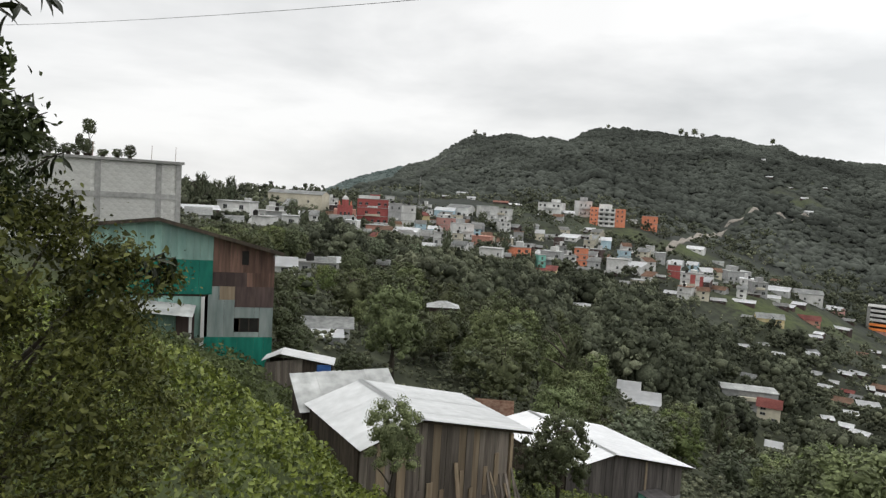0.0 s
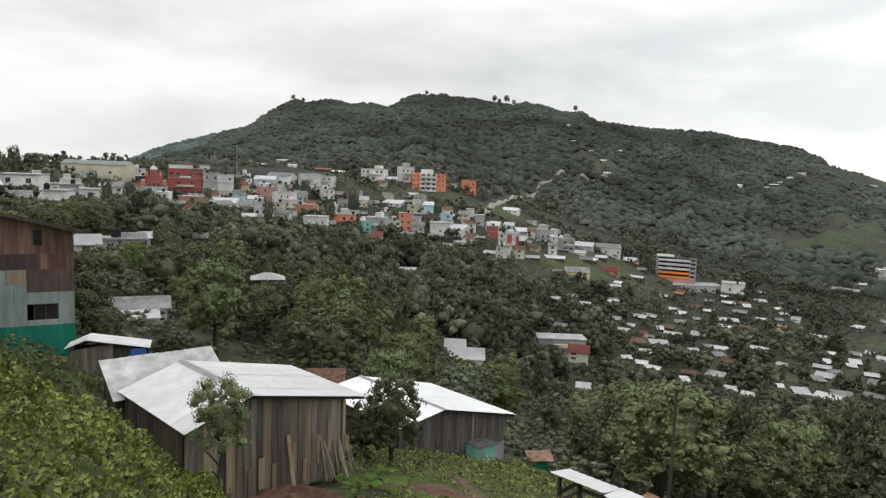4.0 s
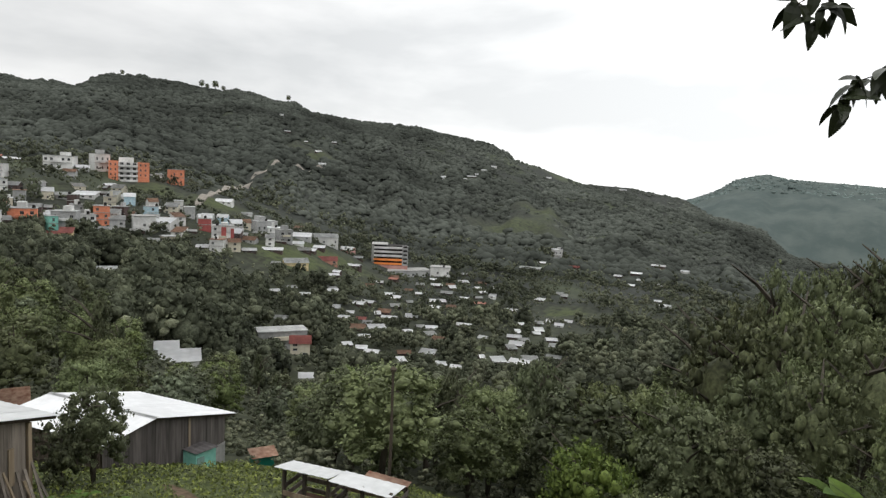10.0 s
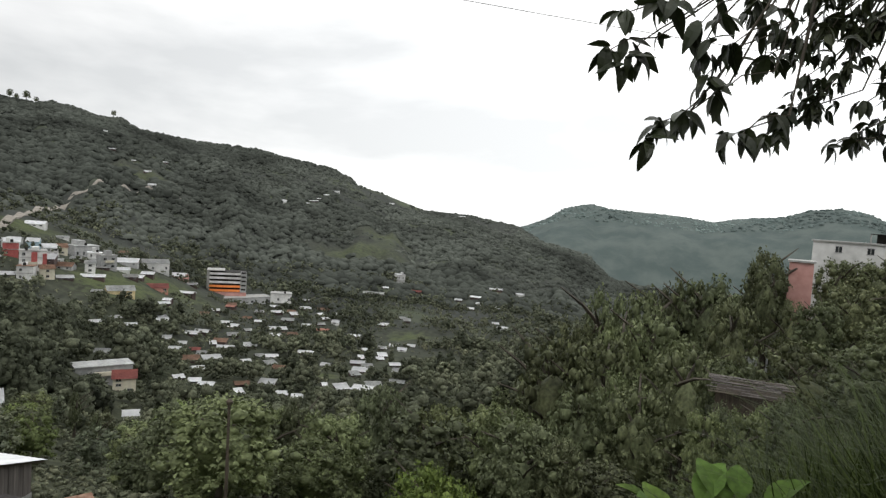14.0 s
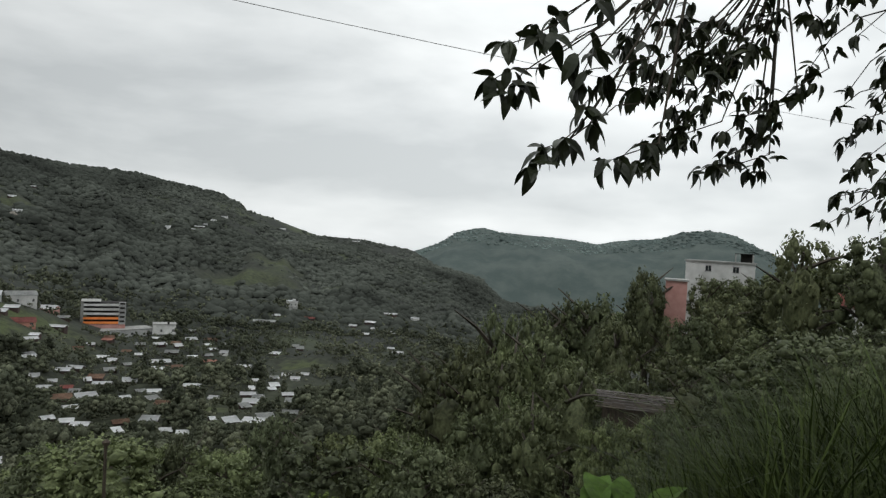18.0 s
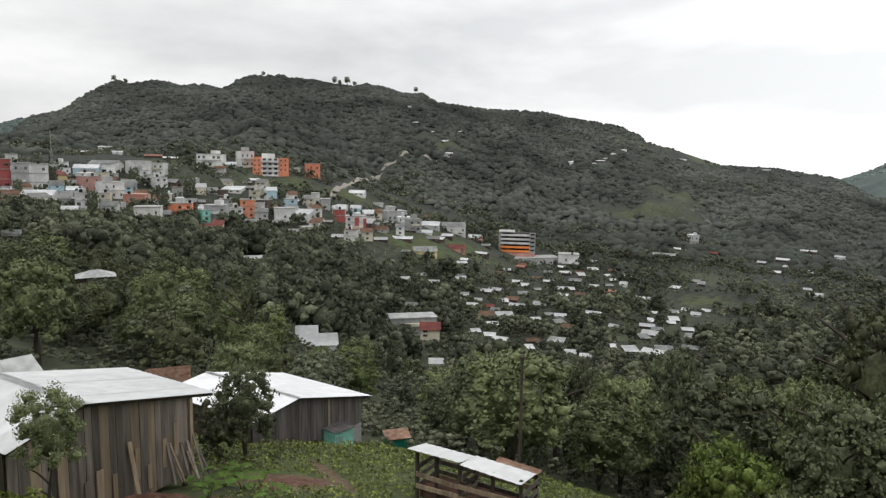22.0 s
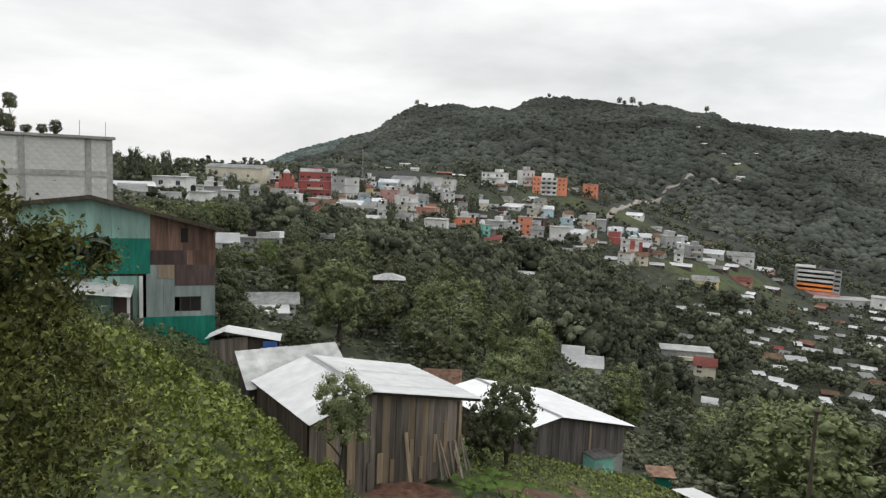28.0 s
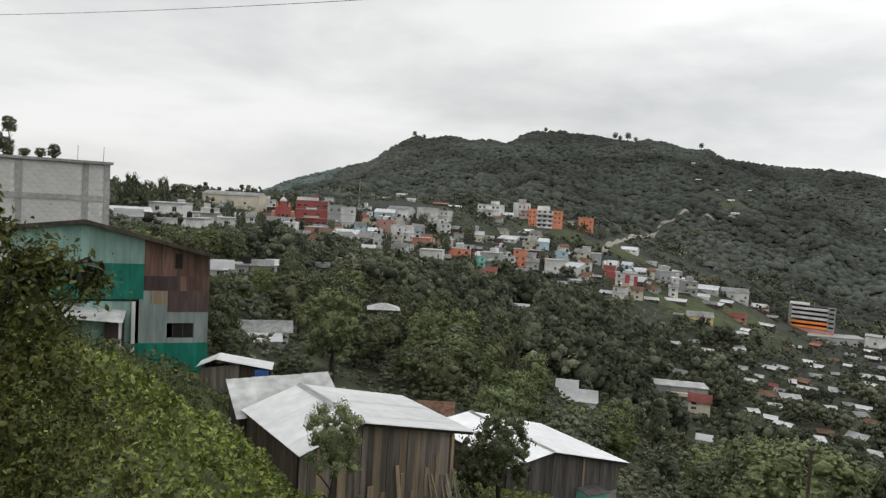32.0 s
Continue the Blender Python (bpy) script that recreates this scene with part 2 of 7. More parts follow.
    nt.links.new(fine.outputs["Fac"], relief.inputs["Height"])
    nt.links.new(relief.outputs["Normal"], bsdf.inputs["Normal"])
    return m


GROUND = ground_material()
LEAF_DARK = foliage("broad_leaves_dark", (0.070, 0.079, 0.043), (0.094, 0.106, 0.057), per_object=0.3, through_leaf=0.07, patches=6.0, mottle=30.0)
LEAF_SCRUB = foliage("scrub_leaves", (0.022, 0.029, 0.013), (0.090, 0.104, 0.042), patches=0.22)
LEAF_MID = foliage("broad_leaves", (0.100, 0.115, 0.053), (0.135, 0.155, 0.071), per_object=0.36, through_leaf=0.07, patches=6.0, mottle=30.0)
LEAF_BUSH = foliage("shrub_leaves", (0.026, 0.032, 0.010), (0.130, 0.142, 0.040), rough=0.4, patches=3.0)
LEAF_GREY = foliage("grey_green_leaves", (0.088, 0.100, 0.062), (0.115, 0.130, 0.082), per_object=0.3, through_leaf=0.07, patches=6.0, mottle=30.0)
LEAF_DENSE = foliage("dark_glossy_leaves", (0.076, 0.086, 0.044), (0.112, 0.125, 0.062), per_object=0.36, through_leaf=0.07, patches=6.0, mottle=30.0)
LEAF_ROUND = foliage("round_shrub_leaves", (0.045, 0.068, 0.016), (0.13, 0.17, 0.042), per_object=0.0, patches=6.0, mottle=30.0)
LEAF_LIGHT = foliage("young_leaves", (0.054, 0.068, 0.015), (0.202, 0.220, 0.042), patches=1.3, rough=0.42, spec=0.35)
LEAF_SOFT = foliage("soft_leaves", (0.12, 0.14, 0.07), (0.21, 0.24, 0.115), per_object=0.0, mottle=30.0)
LEAF_YOUNG = foliage("fresh_leaves", (0.105, 0.125, 0.045), (0.155, 0.185, 0.068), per_object=0.25, patches=6.0, mottle=30.0)
LEAF_BROAD = foliage("broad_plant_leaves", (0.050, 0.088, 0.018), (0.088, 0.136, 0.028), rough=0.78, patches=4.0)
LEAF_WEED = foliage("weed_leaves", (0.050, 0.062, 0.026), (0.120, 0.142, 0.058), patches=1.5)
LEAF_GRASS = foliage("long_grass", (0.010, 0.016, 0.003), (0.054, 0.070, 0.015), patches=1.6)
# haze is put into these three leaf colours, bluest on the farthest hills
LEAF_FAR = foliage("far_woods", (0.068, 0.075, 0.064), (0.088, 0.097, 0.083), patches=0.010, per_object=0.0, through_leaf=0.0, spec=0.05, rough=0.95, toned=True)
LEAF_WOODS = foliage("woods_leaves", (0.068, 0.075, 0.050), (0.138, 0.151, 0.099), patches=0.05, per_object=0.0, spec=0.1, rough=0.8, mottle=2.4, toned=True)
LEAF_HAZE = foliage("haze_tinted_woods", (0.130, 0.168, 0.158), (0.160, 0.198, 0.186), patches=0.008, per_object=0.0, through_leaf=0.0, spec=0.05, rough=0.9, toned=True)
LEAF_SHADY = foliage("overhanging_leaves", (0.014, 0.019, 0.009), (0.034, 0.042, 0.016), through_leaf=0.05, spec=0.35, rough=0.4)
BARK = surface("bark", (0.035, 0.028, 0.02), (0.10, 0.085, 0.065), scale=14, stretch=(1, 1, 0.2), bump=0.5)
ZINC_BRIGHT = surface("bright_sheet", (0.66, 0.67, 0.68), (0.78, 0.79, 0.80), scale=2.5, rough=0.5, grime=0.14, bump=0.05, per_object=0.03)
ZINC = surface("galvanised_sheet", (0.47, 0.48, 0.48), (0.58, 0.59, 0.59), scale=2.5, rough=0.5, grime=0.12, bump=0.05, per_object=0.03)
ZINC_FAR = surface("roof_sheet_far", (0.70, 0.71, 0.72), (0.86, 0.87, 0.88), scale=0.8, rough=0.55, grime=0.25, bump=0.05, per_object=0.2)
ZINC_WORN = surface("weathered_sheet", (0.30, 0.31, 0.30), (0.52, 0.53, 0.52), scale=2.5, rough=0.6, grime=0.4, bump=0.05, per_object=0.1)
ZINC_RUST = surface("rusty_sheet", (0.16, 0.07, 0.04), (0.36, 0.24, 0.17), scale=4, rough=0.75, grime=0.4, per_object=0.15)
ZINC_DARK = surface("old_dark_sheet", (0.06, 0.055, 0.055), (0.13, 0.12, 0.12), scale=4, rough=0.6, grime=0.4, per_object=0.15)
RED_SHEET = surface("red_roof_sheet", (0.24, 0.065, 0.055), (0.34, 0.11, 0.09), scale=3, rough=0.6, grime=0.35, per_object=0.15)
PLANK = surface("weathered_plank", (0.100, 0.085, 0.072), (0.240, 0.207, 0.176), scale=9, stretch=(1, 1, 0.08), rough=0.9, grime=0.4, per_object=0.42, bump=0.4)
PLANK_GREY = surface("grey_plank", (0.085, 0.075, 0.07), (0.18, 0.16, 0.15), scale=9, stretch=(1, 1, 0.08), rough=0.9, grime=0.4, per_object=0.25, bump=0.4)
PLANK_FRESH = surface("tan_plank", (0.20, 0.15, 0.10), (0.34, 0.27, 0.19), scale=9, stretch=(1, 1, 0.08), rough=0.85, grime=0.3, per_object=0.25, bump=0.3)
TIMBER = surface("dark_timber", (0.04, 0.032, 0.026), (0.10, 0.08, 0.06), scale=10, stretch=(1, 1, 0.15), rough=0.9, per_object=0.2)
CONCRETE = surface("grey_concrete", (0.28, 0.28, 0.27), (0.42, 0.42, 0.40), scale=5, rough=0.9, grime=0.3, per_object=0.12)
BLOCK = surface("pale_block", (0.50, 0.50, 0.47), (0.66, 0.66, 0.63), scale=7, rough=0.92, grime=0.15, per_object=0.06)
MINT = surface("mint_paint", (0.24, 0.41, 0.36), (0.37, 0.56, 0.50), scale=5, stretch=(1, 1, 0.25), rough=0.7, grime=0.5, per_object=0.12)
GREEN_PAINT = surface("green_paint", (0.006, 0.14, 0.105), (0.014, 0.22, 0.16), scale=5, stretch=(1, 1, 0.25), rough=0.6, grime=0.3, per_object=0.08)
GREY_SHEET = surface("blue_grey_sheet", (0.24, 0.31, 0.30), (0.44, 0.50, 0.48), scale=4, stretch=(1, 1, 0.2), rough=0.6, grime=0.5, per_object=0.15)
TURQUOISE = surface("turquoise_paint", (0.20, 0.54, 0.45), (0.32, 0.66, 0.56), scale=4, rough=0.7, grime=0.25)
BROWN_BOARD = surface("brown_board", (0.055, 0.038, 0.036), (0.11, 0.078, 0.07), scale=7, stretch=(1, 1, 0.15), rough=0.85, per_object=0.2)
REDWOOD = surface("reddish_plank", (0.085, 0.052, 0.042), (0.20, 0.12, 0.09), scale=8, stretch=(1, 1, 0.1), rough=0.9, per_object=0.3)
DARK_GLASS = surface("dark_glass", (0.02, 0.022, 0.025), (0.05, 0.055, 0.06), scale=1, rough=0.15, bump=0.0, spec=0.5, per_object=0.4)
# near-black: shade of openings put into the colour; also plain black for tanks
SHADE_ROOM = surface("black_and_painted_shade", (0.012, 0.011, 0.010), (0.03, 0.028, 0.025), scale=2, rough=0.9, bump=0)
BLUE_TARP = surface("blue_tarpaulin", (0.03, 0.09, 0.30), (0.06, 0.16, 0.42), scale=3, rough=0.5)
RED_SOIL = surface("red_soil", (0.085, 0.045, 0.032), (0.16, 0.09, 0.065), scale=5, rough=0.98, bump=0.8)
CABLE = surface("grey_cable", (0.12, 0.12, 0.12), (0.2, 0.2, 0.2), scale=5, rough=0.7)
ROAD = surface("dirt_road", (0.22, 0.20, 0.17), (0.36, 0.33, 0.29), scale=0.6, rough=0.95)
WALLS = {
    "white": surface("white_wall", (0.62, 0.62, 0.60), (0.78, 0.78, 0.76), scale=1.2, grime=0.35, bump=0.05, per_object=0.12),
    "grey": surface("grey_wall", (0.33, 0.34, 0.34), (0.48, 0.48, 0.47), scale=1.2, grime=0.3, bump=0.05, per_object=0.15),
    "cream": surface("cream_wall", (0.52, 0.48, 0.38), (0.64, 0.60, 0.48), scale=1.2, grime=0.25, bump=0.05, per_object=0.1),
    "red": surface("red_wall", (0.30, 0.075, 0.07), (0.40, 0.11, 0.10), scale=1.2, grime=0.2, bump=0.05, per_object=0.1),
    "salmon": surface("salmon_wall", (0.46, 0.22, 0.17), (0.58, 0.31, 0.24), scale=1.2, grime=0.25, bump=0.05, per_object=0.12),
    "orange": surface("orange_wall", (0.64, 0.22, 0.12), (0.76, 0.30, 0.18), scale=1.2, grime=0.2, bump=0.05, per_object=0.08),
    "yellow": surface("yellow_wall", (0.58, 0.46, 0.24), (0.70, 0.60, 0.36), scale=1.2, grime=0.25, bump=0.05, per_object=0.1),
    "flame": surface("flame_orange_wall", (0.80, 0.24, 0.06), (0.88, 0.32, 0.10), scale=1.2, grime=0.12, bump=0.05),
    "pink": surface("pink_wall", (0.48, 0.25, 0.22), (0.60, 0.34, 0.30), scale=1.2, grime=0.25, bump=0.05, per_object=0.12),
    "blue": surface("pale_blue_wall", (0.35, 0.50, 0.58), (0.48, 0.62, 0.68), scale=1.2, grime=0.2, bump=0.05, per_object=0.1),
    "turquoise": TURQUOISE,
    "wood": BROWN_BOARD,
}
ROOFS = {"zinc": ZINC_FAR, "worn": ZINC_WORN, "rust": ZINC_RUST, "red": RED_SHEET, "slab": CONCRETE, "orange": WALLS["salmon"]}

# ---- the lie of the land: heights on rings round the lookout, by bearing (degrees to the left of +y) ----
BEARINGS = (180, 60, 40, 28, 20, 12, 5, -2, -10, -18, -26, -34, -42, -50, -58, -66, -74, -84, -96, -130, -180)
RINGS = []


def ring(r, *heights):
    RINGS.append((r, heights))


ring(1.6, *[-1.75] * 21)
ring(5, -1.6, -1.7, -2.0, -2.9, -3.4, -3.9, -4.1, -4.2, -4.2, -4.2, -4.2, -4.2, -4.2, -4.0, -3.7, -3.1, -2.5, -2.0, -1.6, -1.5, -1.6)
ring(10, -1.3, -1.5, -2.0, -3.0, -3.7, -4.6, -5.9, -6.8, -6.9, -7.0, -7.0, -7.0, -7.0, -6.8, -6.2, -5.2, -4.2, -3.2, -2.4, -1.5, -1.3)
ring(14, -1.0, -1.2, -2.2, -3.3, -4.0, -5.1, -7.0, -8.2, -8.6, -8.8, -9.0, -9.2, -9.4, -9.3, -8.7, -7.8, -6.6, -5.2, -3.8, -1.5, -1.0)
ring(18, -0.8, -1.0, -2.4, -3.9, -5.0, -7.2, -9.0, -9.0, -9.0, -9.5, -10.0, -10.4, -11.0, -11.4, -11.0, -10.0, -8.6, -6.8, -4.6, -1.5, -0.8)
ring(28, 0.0, 0.0, -2.4, -5.0, -6.9, -7.8, -10.3, -11.0, -11.6, -12.1, -12.7, -13.3, -14.2, -15.0, -15.0, -14.4, -12.8, -10.0, -6.0, -1.0, 0.0)
ring(45, 2, 2, -1.2, -4.0, -7.0, -10.0, -13.0, -15.0, -17.0, -18.5, -19.5, -20.5, -21.5, -22.5, -22.5, -20.5, -17.5, -13.0, -7.0, 0, 2)
ring(80, 5, 3, -1, -3, -7, -12, -15.5, -17.5, -22, -28, -31, -32, -33, -33, -32, -28, -22, -14, -6, 3, 5)
ring(125, 10, 3, -2, -3, -6, -12, -17, -20, -28, -36, -43, -46, -46, -44, -37, -25, -17, -10, -4, 6, 10)
ring(200, 15, 2, -4, -5, -7, -14, -19, -22, -28, -36, -50, -56, -57, -56, -50, -40, -34, -30, -20, 8, 15)
ring(260, 18, 0, -5, -6, -9, -18, -20, -26, -32, -39, -50, -60, -61, -60, -57, -53, -50, -48, -30, 8, 18)
ring(330, 20, 0, -6, -6, -6, -10, -14, -18, -22, -27, -34, -58, -62, -62, -60, -58, -58, -56, -40, 8, 20)
ring(400, 20, -4, -8, -8, -6, -4, -4, -4.5, -5.5, -15, -32, -59, -61, -62, -62, -62, -62, -60, -45, 5, 20)
ring(520, 20, -8, -14, -14, -14, -12, -2, 3, 5, -5, -22, -43, -52, -60, -66, -72, -76, -74, -60, 0, 20)
ring(700, 20, -15, -20, -20, -22, -20, 0, 16, 22, 18, 3, -15, -32, -52, -68, -84, -90, -90, -70, 0, 20)
ring(880, 20, -20, -25, -25, -26, -30, -10, 44, 58, 58, 38, 16, -12, -38, -66, -95, -110, -110, -80, 0, 20)
# the skyline of the long hill and of the hills beyond it: bearing, rise in degrees of the tree tops
CREST = ((60, -1.5), (16, -1.7), (8, -1.4), (6, -0.5), (4.6, 1.2), (3.3, 2.5), (2.15, 2.82), (1.1, 3.2), (0.3, 3.85), (-0.35, 4.35), (-1.5, 5.02), (-2.6, 5.42), (-3.05, 5.12), (-4.05, 5.35), (-5.25, 5.6), (-6.95, 5.14),
         (-7.9, 5.38), (-8.9, 5.35), (-9.65, 5.1), (-10.4, 5.3), (-11, 5.85), (-12, 6.18), (-14.45, 6.4), (-14.95, 6.14), (-16.8, 6.22), (-17.8, 6.0), (-20.2, 5.78), (-20.9, 6.06), (-22.5, 5.9), (-24.4, 5.37), (-25.75, 5.37),
         (-26.95, 4.65), (-31.3, 4.17), (-35.7, 3.94), (-38, 3.5), (-41.9, 2.91), (-43, 2.42), (-44, 1.7), (-46, 1.2), (-49.5, 0.05), (-53, -0.08), (-57.6, -0.76), (-59.6, -1.9), (-63.3, -2.7), (-65.3, -4.5), (-72, -5.6), (-100, -5.6))
BEYOND = ((60, -1.7), (14, -1.1), (10, 0.09), (7.8, 1.12), (6, 1.71), (4, 2.34), (1, 3.0), (-3, 2.8), (-20, 1.7), (-50, -1.4), (-56, -1.3), (-58, -0.72), (-59.9, 0.05), (-61.2, 0.97), (-63.3, 1.48), (-64.7, 1.15),
          (-70.1, 0.93), (-72.8, 0.62), (-74.4, 0.98), (-77.7, 1.33), (-79.1, 1.88), (-81.4, 2.16), (-83.1, 1.9), (-85.1, 0.9), (-86.7, 0.2), (-92, -0.8), (-120, -1.2))
AZ_STEP, N_AZ = 0.25, 1440
R_NODES = np.concatenate([np.linspace(0.0, 20, 40, endpoint=False), np.geomspace(20, 400, 86), np.arange(412, 1253, 12.0), np.arange(1290, 2051, 40.0), (2110, 2300, 2900, 3600, 4600)])
N_R = len(R_NODES)
LATTICE = np.random.default_rng(17).uniform(0, 1, (64, 64))


def field_noise(x, y, octaves=3):
    """Smooth value noise from 0 to 1 over the plane; takes arrays."""
    total, amp, weight = 0.0, 1.0, 0.0
    for k in range(octaves):
        px, py = np.asarray(x) * 2**k + 11.3 * k, np.asarray(y) * 2**k + 7.1 * k
        i, j = np.floor(px).astype(int), np.floor(py).astype(int)
        u, v = px - i, py - j
        u, v = u * u * (3 - 2 * u), v * v * (3 - 2 * v)
        a, b, c, d = LATTICE[i % 64, j % 64], LATTICE[(i + 1) % 64, j % 64], LATTICE[i % 64, (j + 1) % 64], LATTICE[(i + 1) % 64, (j + 1) % 64]
        total = total + amp * ((a * (1 - u) + b * u) * (1 - v) + (c * (1 - u) + d * u) * v)
        weight, amp = weight + amp, amp * 0.5
    return total / weight


def _from_table(az, table):
    t = sorted(table)
    return np.interp(az, [a for a, _ in t], [h for _, h in t])


def _blur(a, n, axis, wrap):
    out = np.zeros_like(a)
    for k in range(-n, n + 1):
        if wrap:
            out += np.roll(a, k, axis)
        else:
            idx = np.clip(np.arange(a.shape[axis]) + k, 0, a.shape[axis] - 1)
            out += np.take(a, idx, axis)
    return out / (2 * n + 1)


def _height_grid():
    az = -180 + AZ_STEP * np.arange(N_AZ)
    rows = [(0.0, np.full(N_AZ, -1.75))]
    for r, heights in RINGS:
        rows.append((r, np.interp(az, BEARINGS[::-1], heights[::-1])))
    rows = [(r, _blur(_blur(h, 8, 0, True), 8, 0, True)) for r, h in rows]
    crest, beyond = _from_table(az, CREST), _from_table(az, BEYOND)
    crest, beyond = 1120 * np.tan(np.radians(crest)) - 3.0, 2050 * np.tan(np.radians(beyond)) - 4.5
    soft_crest = _blur(_blur(crest, 3, 0, True), 3, 0, True)
    rows.append((1010, 0.45 * rows[-1][1] + 0.55 * soft_crest * 0.93))
    rows.append((1120, crest))
    rows.append((1200, crest - 26))
    rows.append((1450, np.minimum(crest - 70, -40)))
    rows.append((1700, np.minimum(0.3 * beyond, beyond) - 45))
    rows.append((2050, beyond))
    rows.append((2300, beyond - 60))
    rows.append((2900, np.full(N_AZ, -160.0)))
    rows.append((4600, np.full(N_AZ, -200.0)))
    rr = np.array([r for r, _ in rows])
    hh = np.array([h for _, h in rows])
    grid = np.empty((N_R, N_AZ))
    for j in range(N_AZ):
        grid[:, j] = np.interp(R_NODES, rr, hh[:, j])
    soft = _blur(grid, 2, 0, False)
    sharp = ((R_NODES > 1090) & (R_NODES < 1150)) | ((R_NODES > 1900) & (R_NODES < 2300))
    grid = np.where(sharp[:, None], grid, soft)
    return grid


HEIGHTS = _height_grid()


def ground_z(x, y):
    """The height of the land at a place; takes numbers or arrays."""
    x, y = np.asarray(x, float), np.asarray(y, float)
    r = np.hypot(x, y)
    az = np.degrees(np.arctan2(-x, y))
    j = (az + 180) / AZ_STEP
    i = np.interp(r, R_NODES, np.arange(N_R))
    i0, j0 = np.clip(i.astype(int), 0, N_R - 2), np.floor(j).astype(int)
    fi, fj = i - i0, j - j0
    j0, j1 = j0 % N_AZ, (j0 + 1) % N_AZ
    h = (HEIGHTS[i0, j0] * (1 - fj) + HEIGHTS[i0, j1] * fj) * (1 - fi) + (HEIGHTS[i0 + 1, j0] * (1 - fj) + HEIGHTS[i0 + 1, j1] * fj) * fi
    a = np.clip((r - 12) * 0.004, 0, 2.2) * np.clip(np.abs(r - 1120) / 150, 0, 1) * np.clip(np.abs(r - 2050) / 150, 0, 1)
    # spurs and gullies running down the long hill
    spur = np.clip((r - 430) / 180, 0, 1) * np.clip((1100 - r) / 200, 0, 1) + np.clip((r - 1500) / 200, 0, 1) * np.clip((2030 - r) / 200, 0, 1)
    bend = az + 5 * field_noise(r / 210, az / 11, 2)
    rib = 1 - np.abs(2 * field_noise(bend * 0.21, r / 640, 1) - 1)
    fine_rib = 1 - np.abs(2 * field_noise(bend * 0.62 + 9, r / 260, 2) - 1)
    h = h + spur * (20 * (rib - 0.62) + 11 * (fine_rib - 0.6) + 9 * (field_noise(x / 120, y / 120, 2) - 0.5))
    return h + a * (np.sin(x * 0.071 + 1.3) * np.sin(y * 0.063 + 0.4) + 0.5 * np.sin(x * 0.19 + y * 0.13) + 0.4 * np.sin(y * 0.23 - x * 0.11))

# ---- building kit ----
def mesh_of(name, verts, faces, materials):
    me = bpy.data.meshes.new(name)
    me.from_pydata(verts, [], faces)
    for m in materials if isinstance(materials, (list, tuple)) else [materials]:
        me.materials.append(m)
    me.update()
    return me


def quads_mesh(name, verts, quads, material):
    """A mesh from arrays: verts (n, 3), quads (m, 4)."""
    me = bpy.data.meshes.new(name)
    verts, quads = np.asarray(verts, np.float32), np.asarray(quads, np.int32)
    me.vertices.add(len(verts))
    me.vertices.foreach_set("co", verts.ravel())
    me.loops.add(quads.size)
    me.loops.foreach_set("vertex_index", quads.ravel())
    me.polygons.add(len(quads))
    me.polygons.foreach_set("loop_start", np.arange(len(quads), dtype=np.int32) * quads.shape[1])
    me.materials.append(material)
    me.update(calc_edges=True)
    return me


def part(name, data, material=None, parent=None, label="", m=None):
    """Links a bmesh or a mesh as one object under a thing or a part."""
    if isinstance(data, bmesh.types.BMesh):
        me = bpy.data.meshes.new(name)
        data.to_mesh(me)
        data.free()
        data = me
    if material is not None and not data.materials:
        for one in material if isinstance(material, (list, tuple)) else [material]:
            data.materials.append(one)
    ob = new(name, data)
    if parent is not None:
        ob.parent = parent
    if m is not None:
        ob.matrix_local = m
    return tagged(ob, label=label)


def thing(name, m, label, category, group="", kind=""):
    ob = new(name)
    ob.empty_display_size = 0.2
    ob.matrix_world = m
    return tagged(ob, label, category, group, kind)


def box(bm, x0, y0, z0, x1, y1, z1, bevel=0.0):
    vs = [bm.verts.new(p) for p in ((x0, y0, z0), (x1, y0, z0), (x1, y1, z0), (x0, y1, z0), (x0, y0, z1), (x1, y0, z1), (x1, y1, z1), (x0, y1, z1))]
    for f in ((3, 2, 1, 0), (4, 5, 6, 7), (0, 1, 5, 4), (1, 2, 6, 5), (2, 3, 7, 6), (3, 0, 4, 7)):
        bm.faces.new([vs[i] for i in f])
    if bevel:
        edges = {e for v in vs for e in v.link_edges}
        bmesh.ops.bevel(bm, geom=list(edges), offset=bevel, segments=1, affect="EDGES")
    return vs


def box_bm(*args, bevel=0.0):
    bm = bmesh.new()
    box(bm, *args, bevel=bevel)
    return bm


def beam_bm(a, b, w, h=None):
    """A squared timber from a to b."""
    a, b = Vector(a), Vector(b)
    d = b - a
    bm = bmesh.new()
    box(bm, -w / 2, -(h or w) / 2, 0, w / 2, (h or w) / 2, d.length)
    bm.transform(Matrix.Translation(a) @ d.to_track_quat("Z", "Y").to_matrix().to_4x4())
    return bm


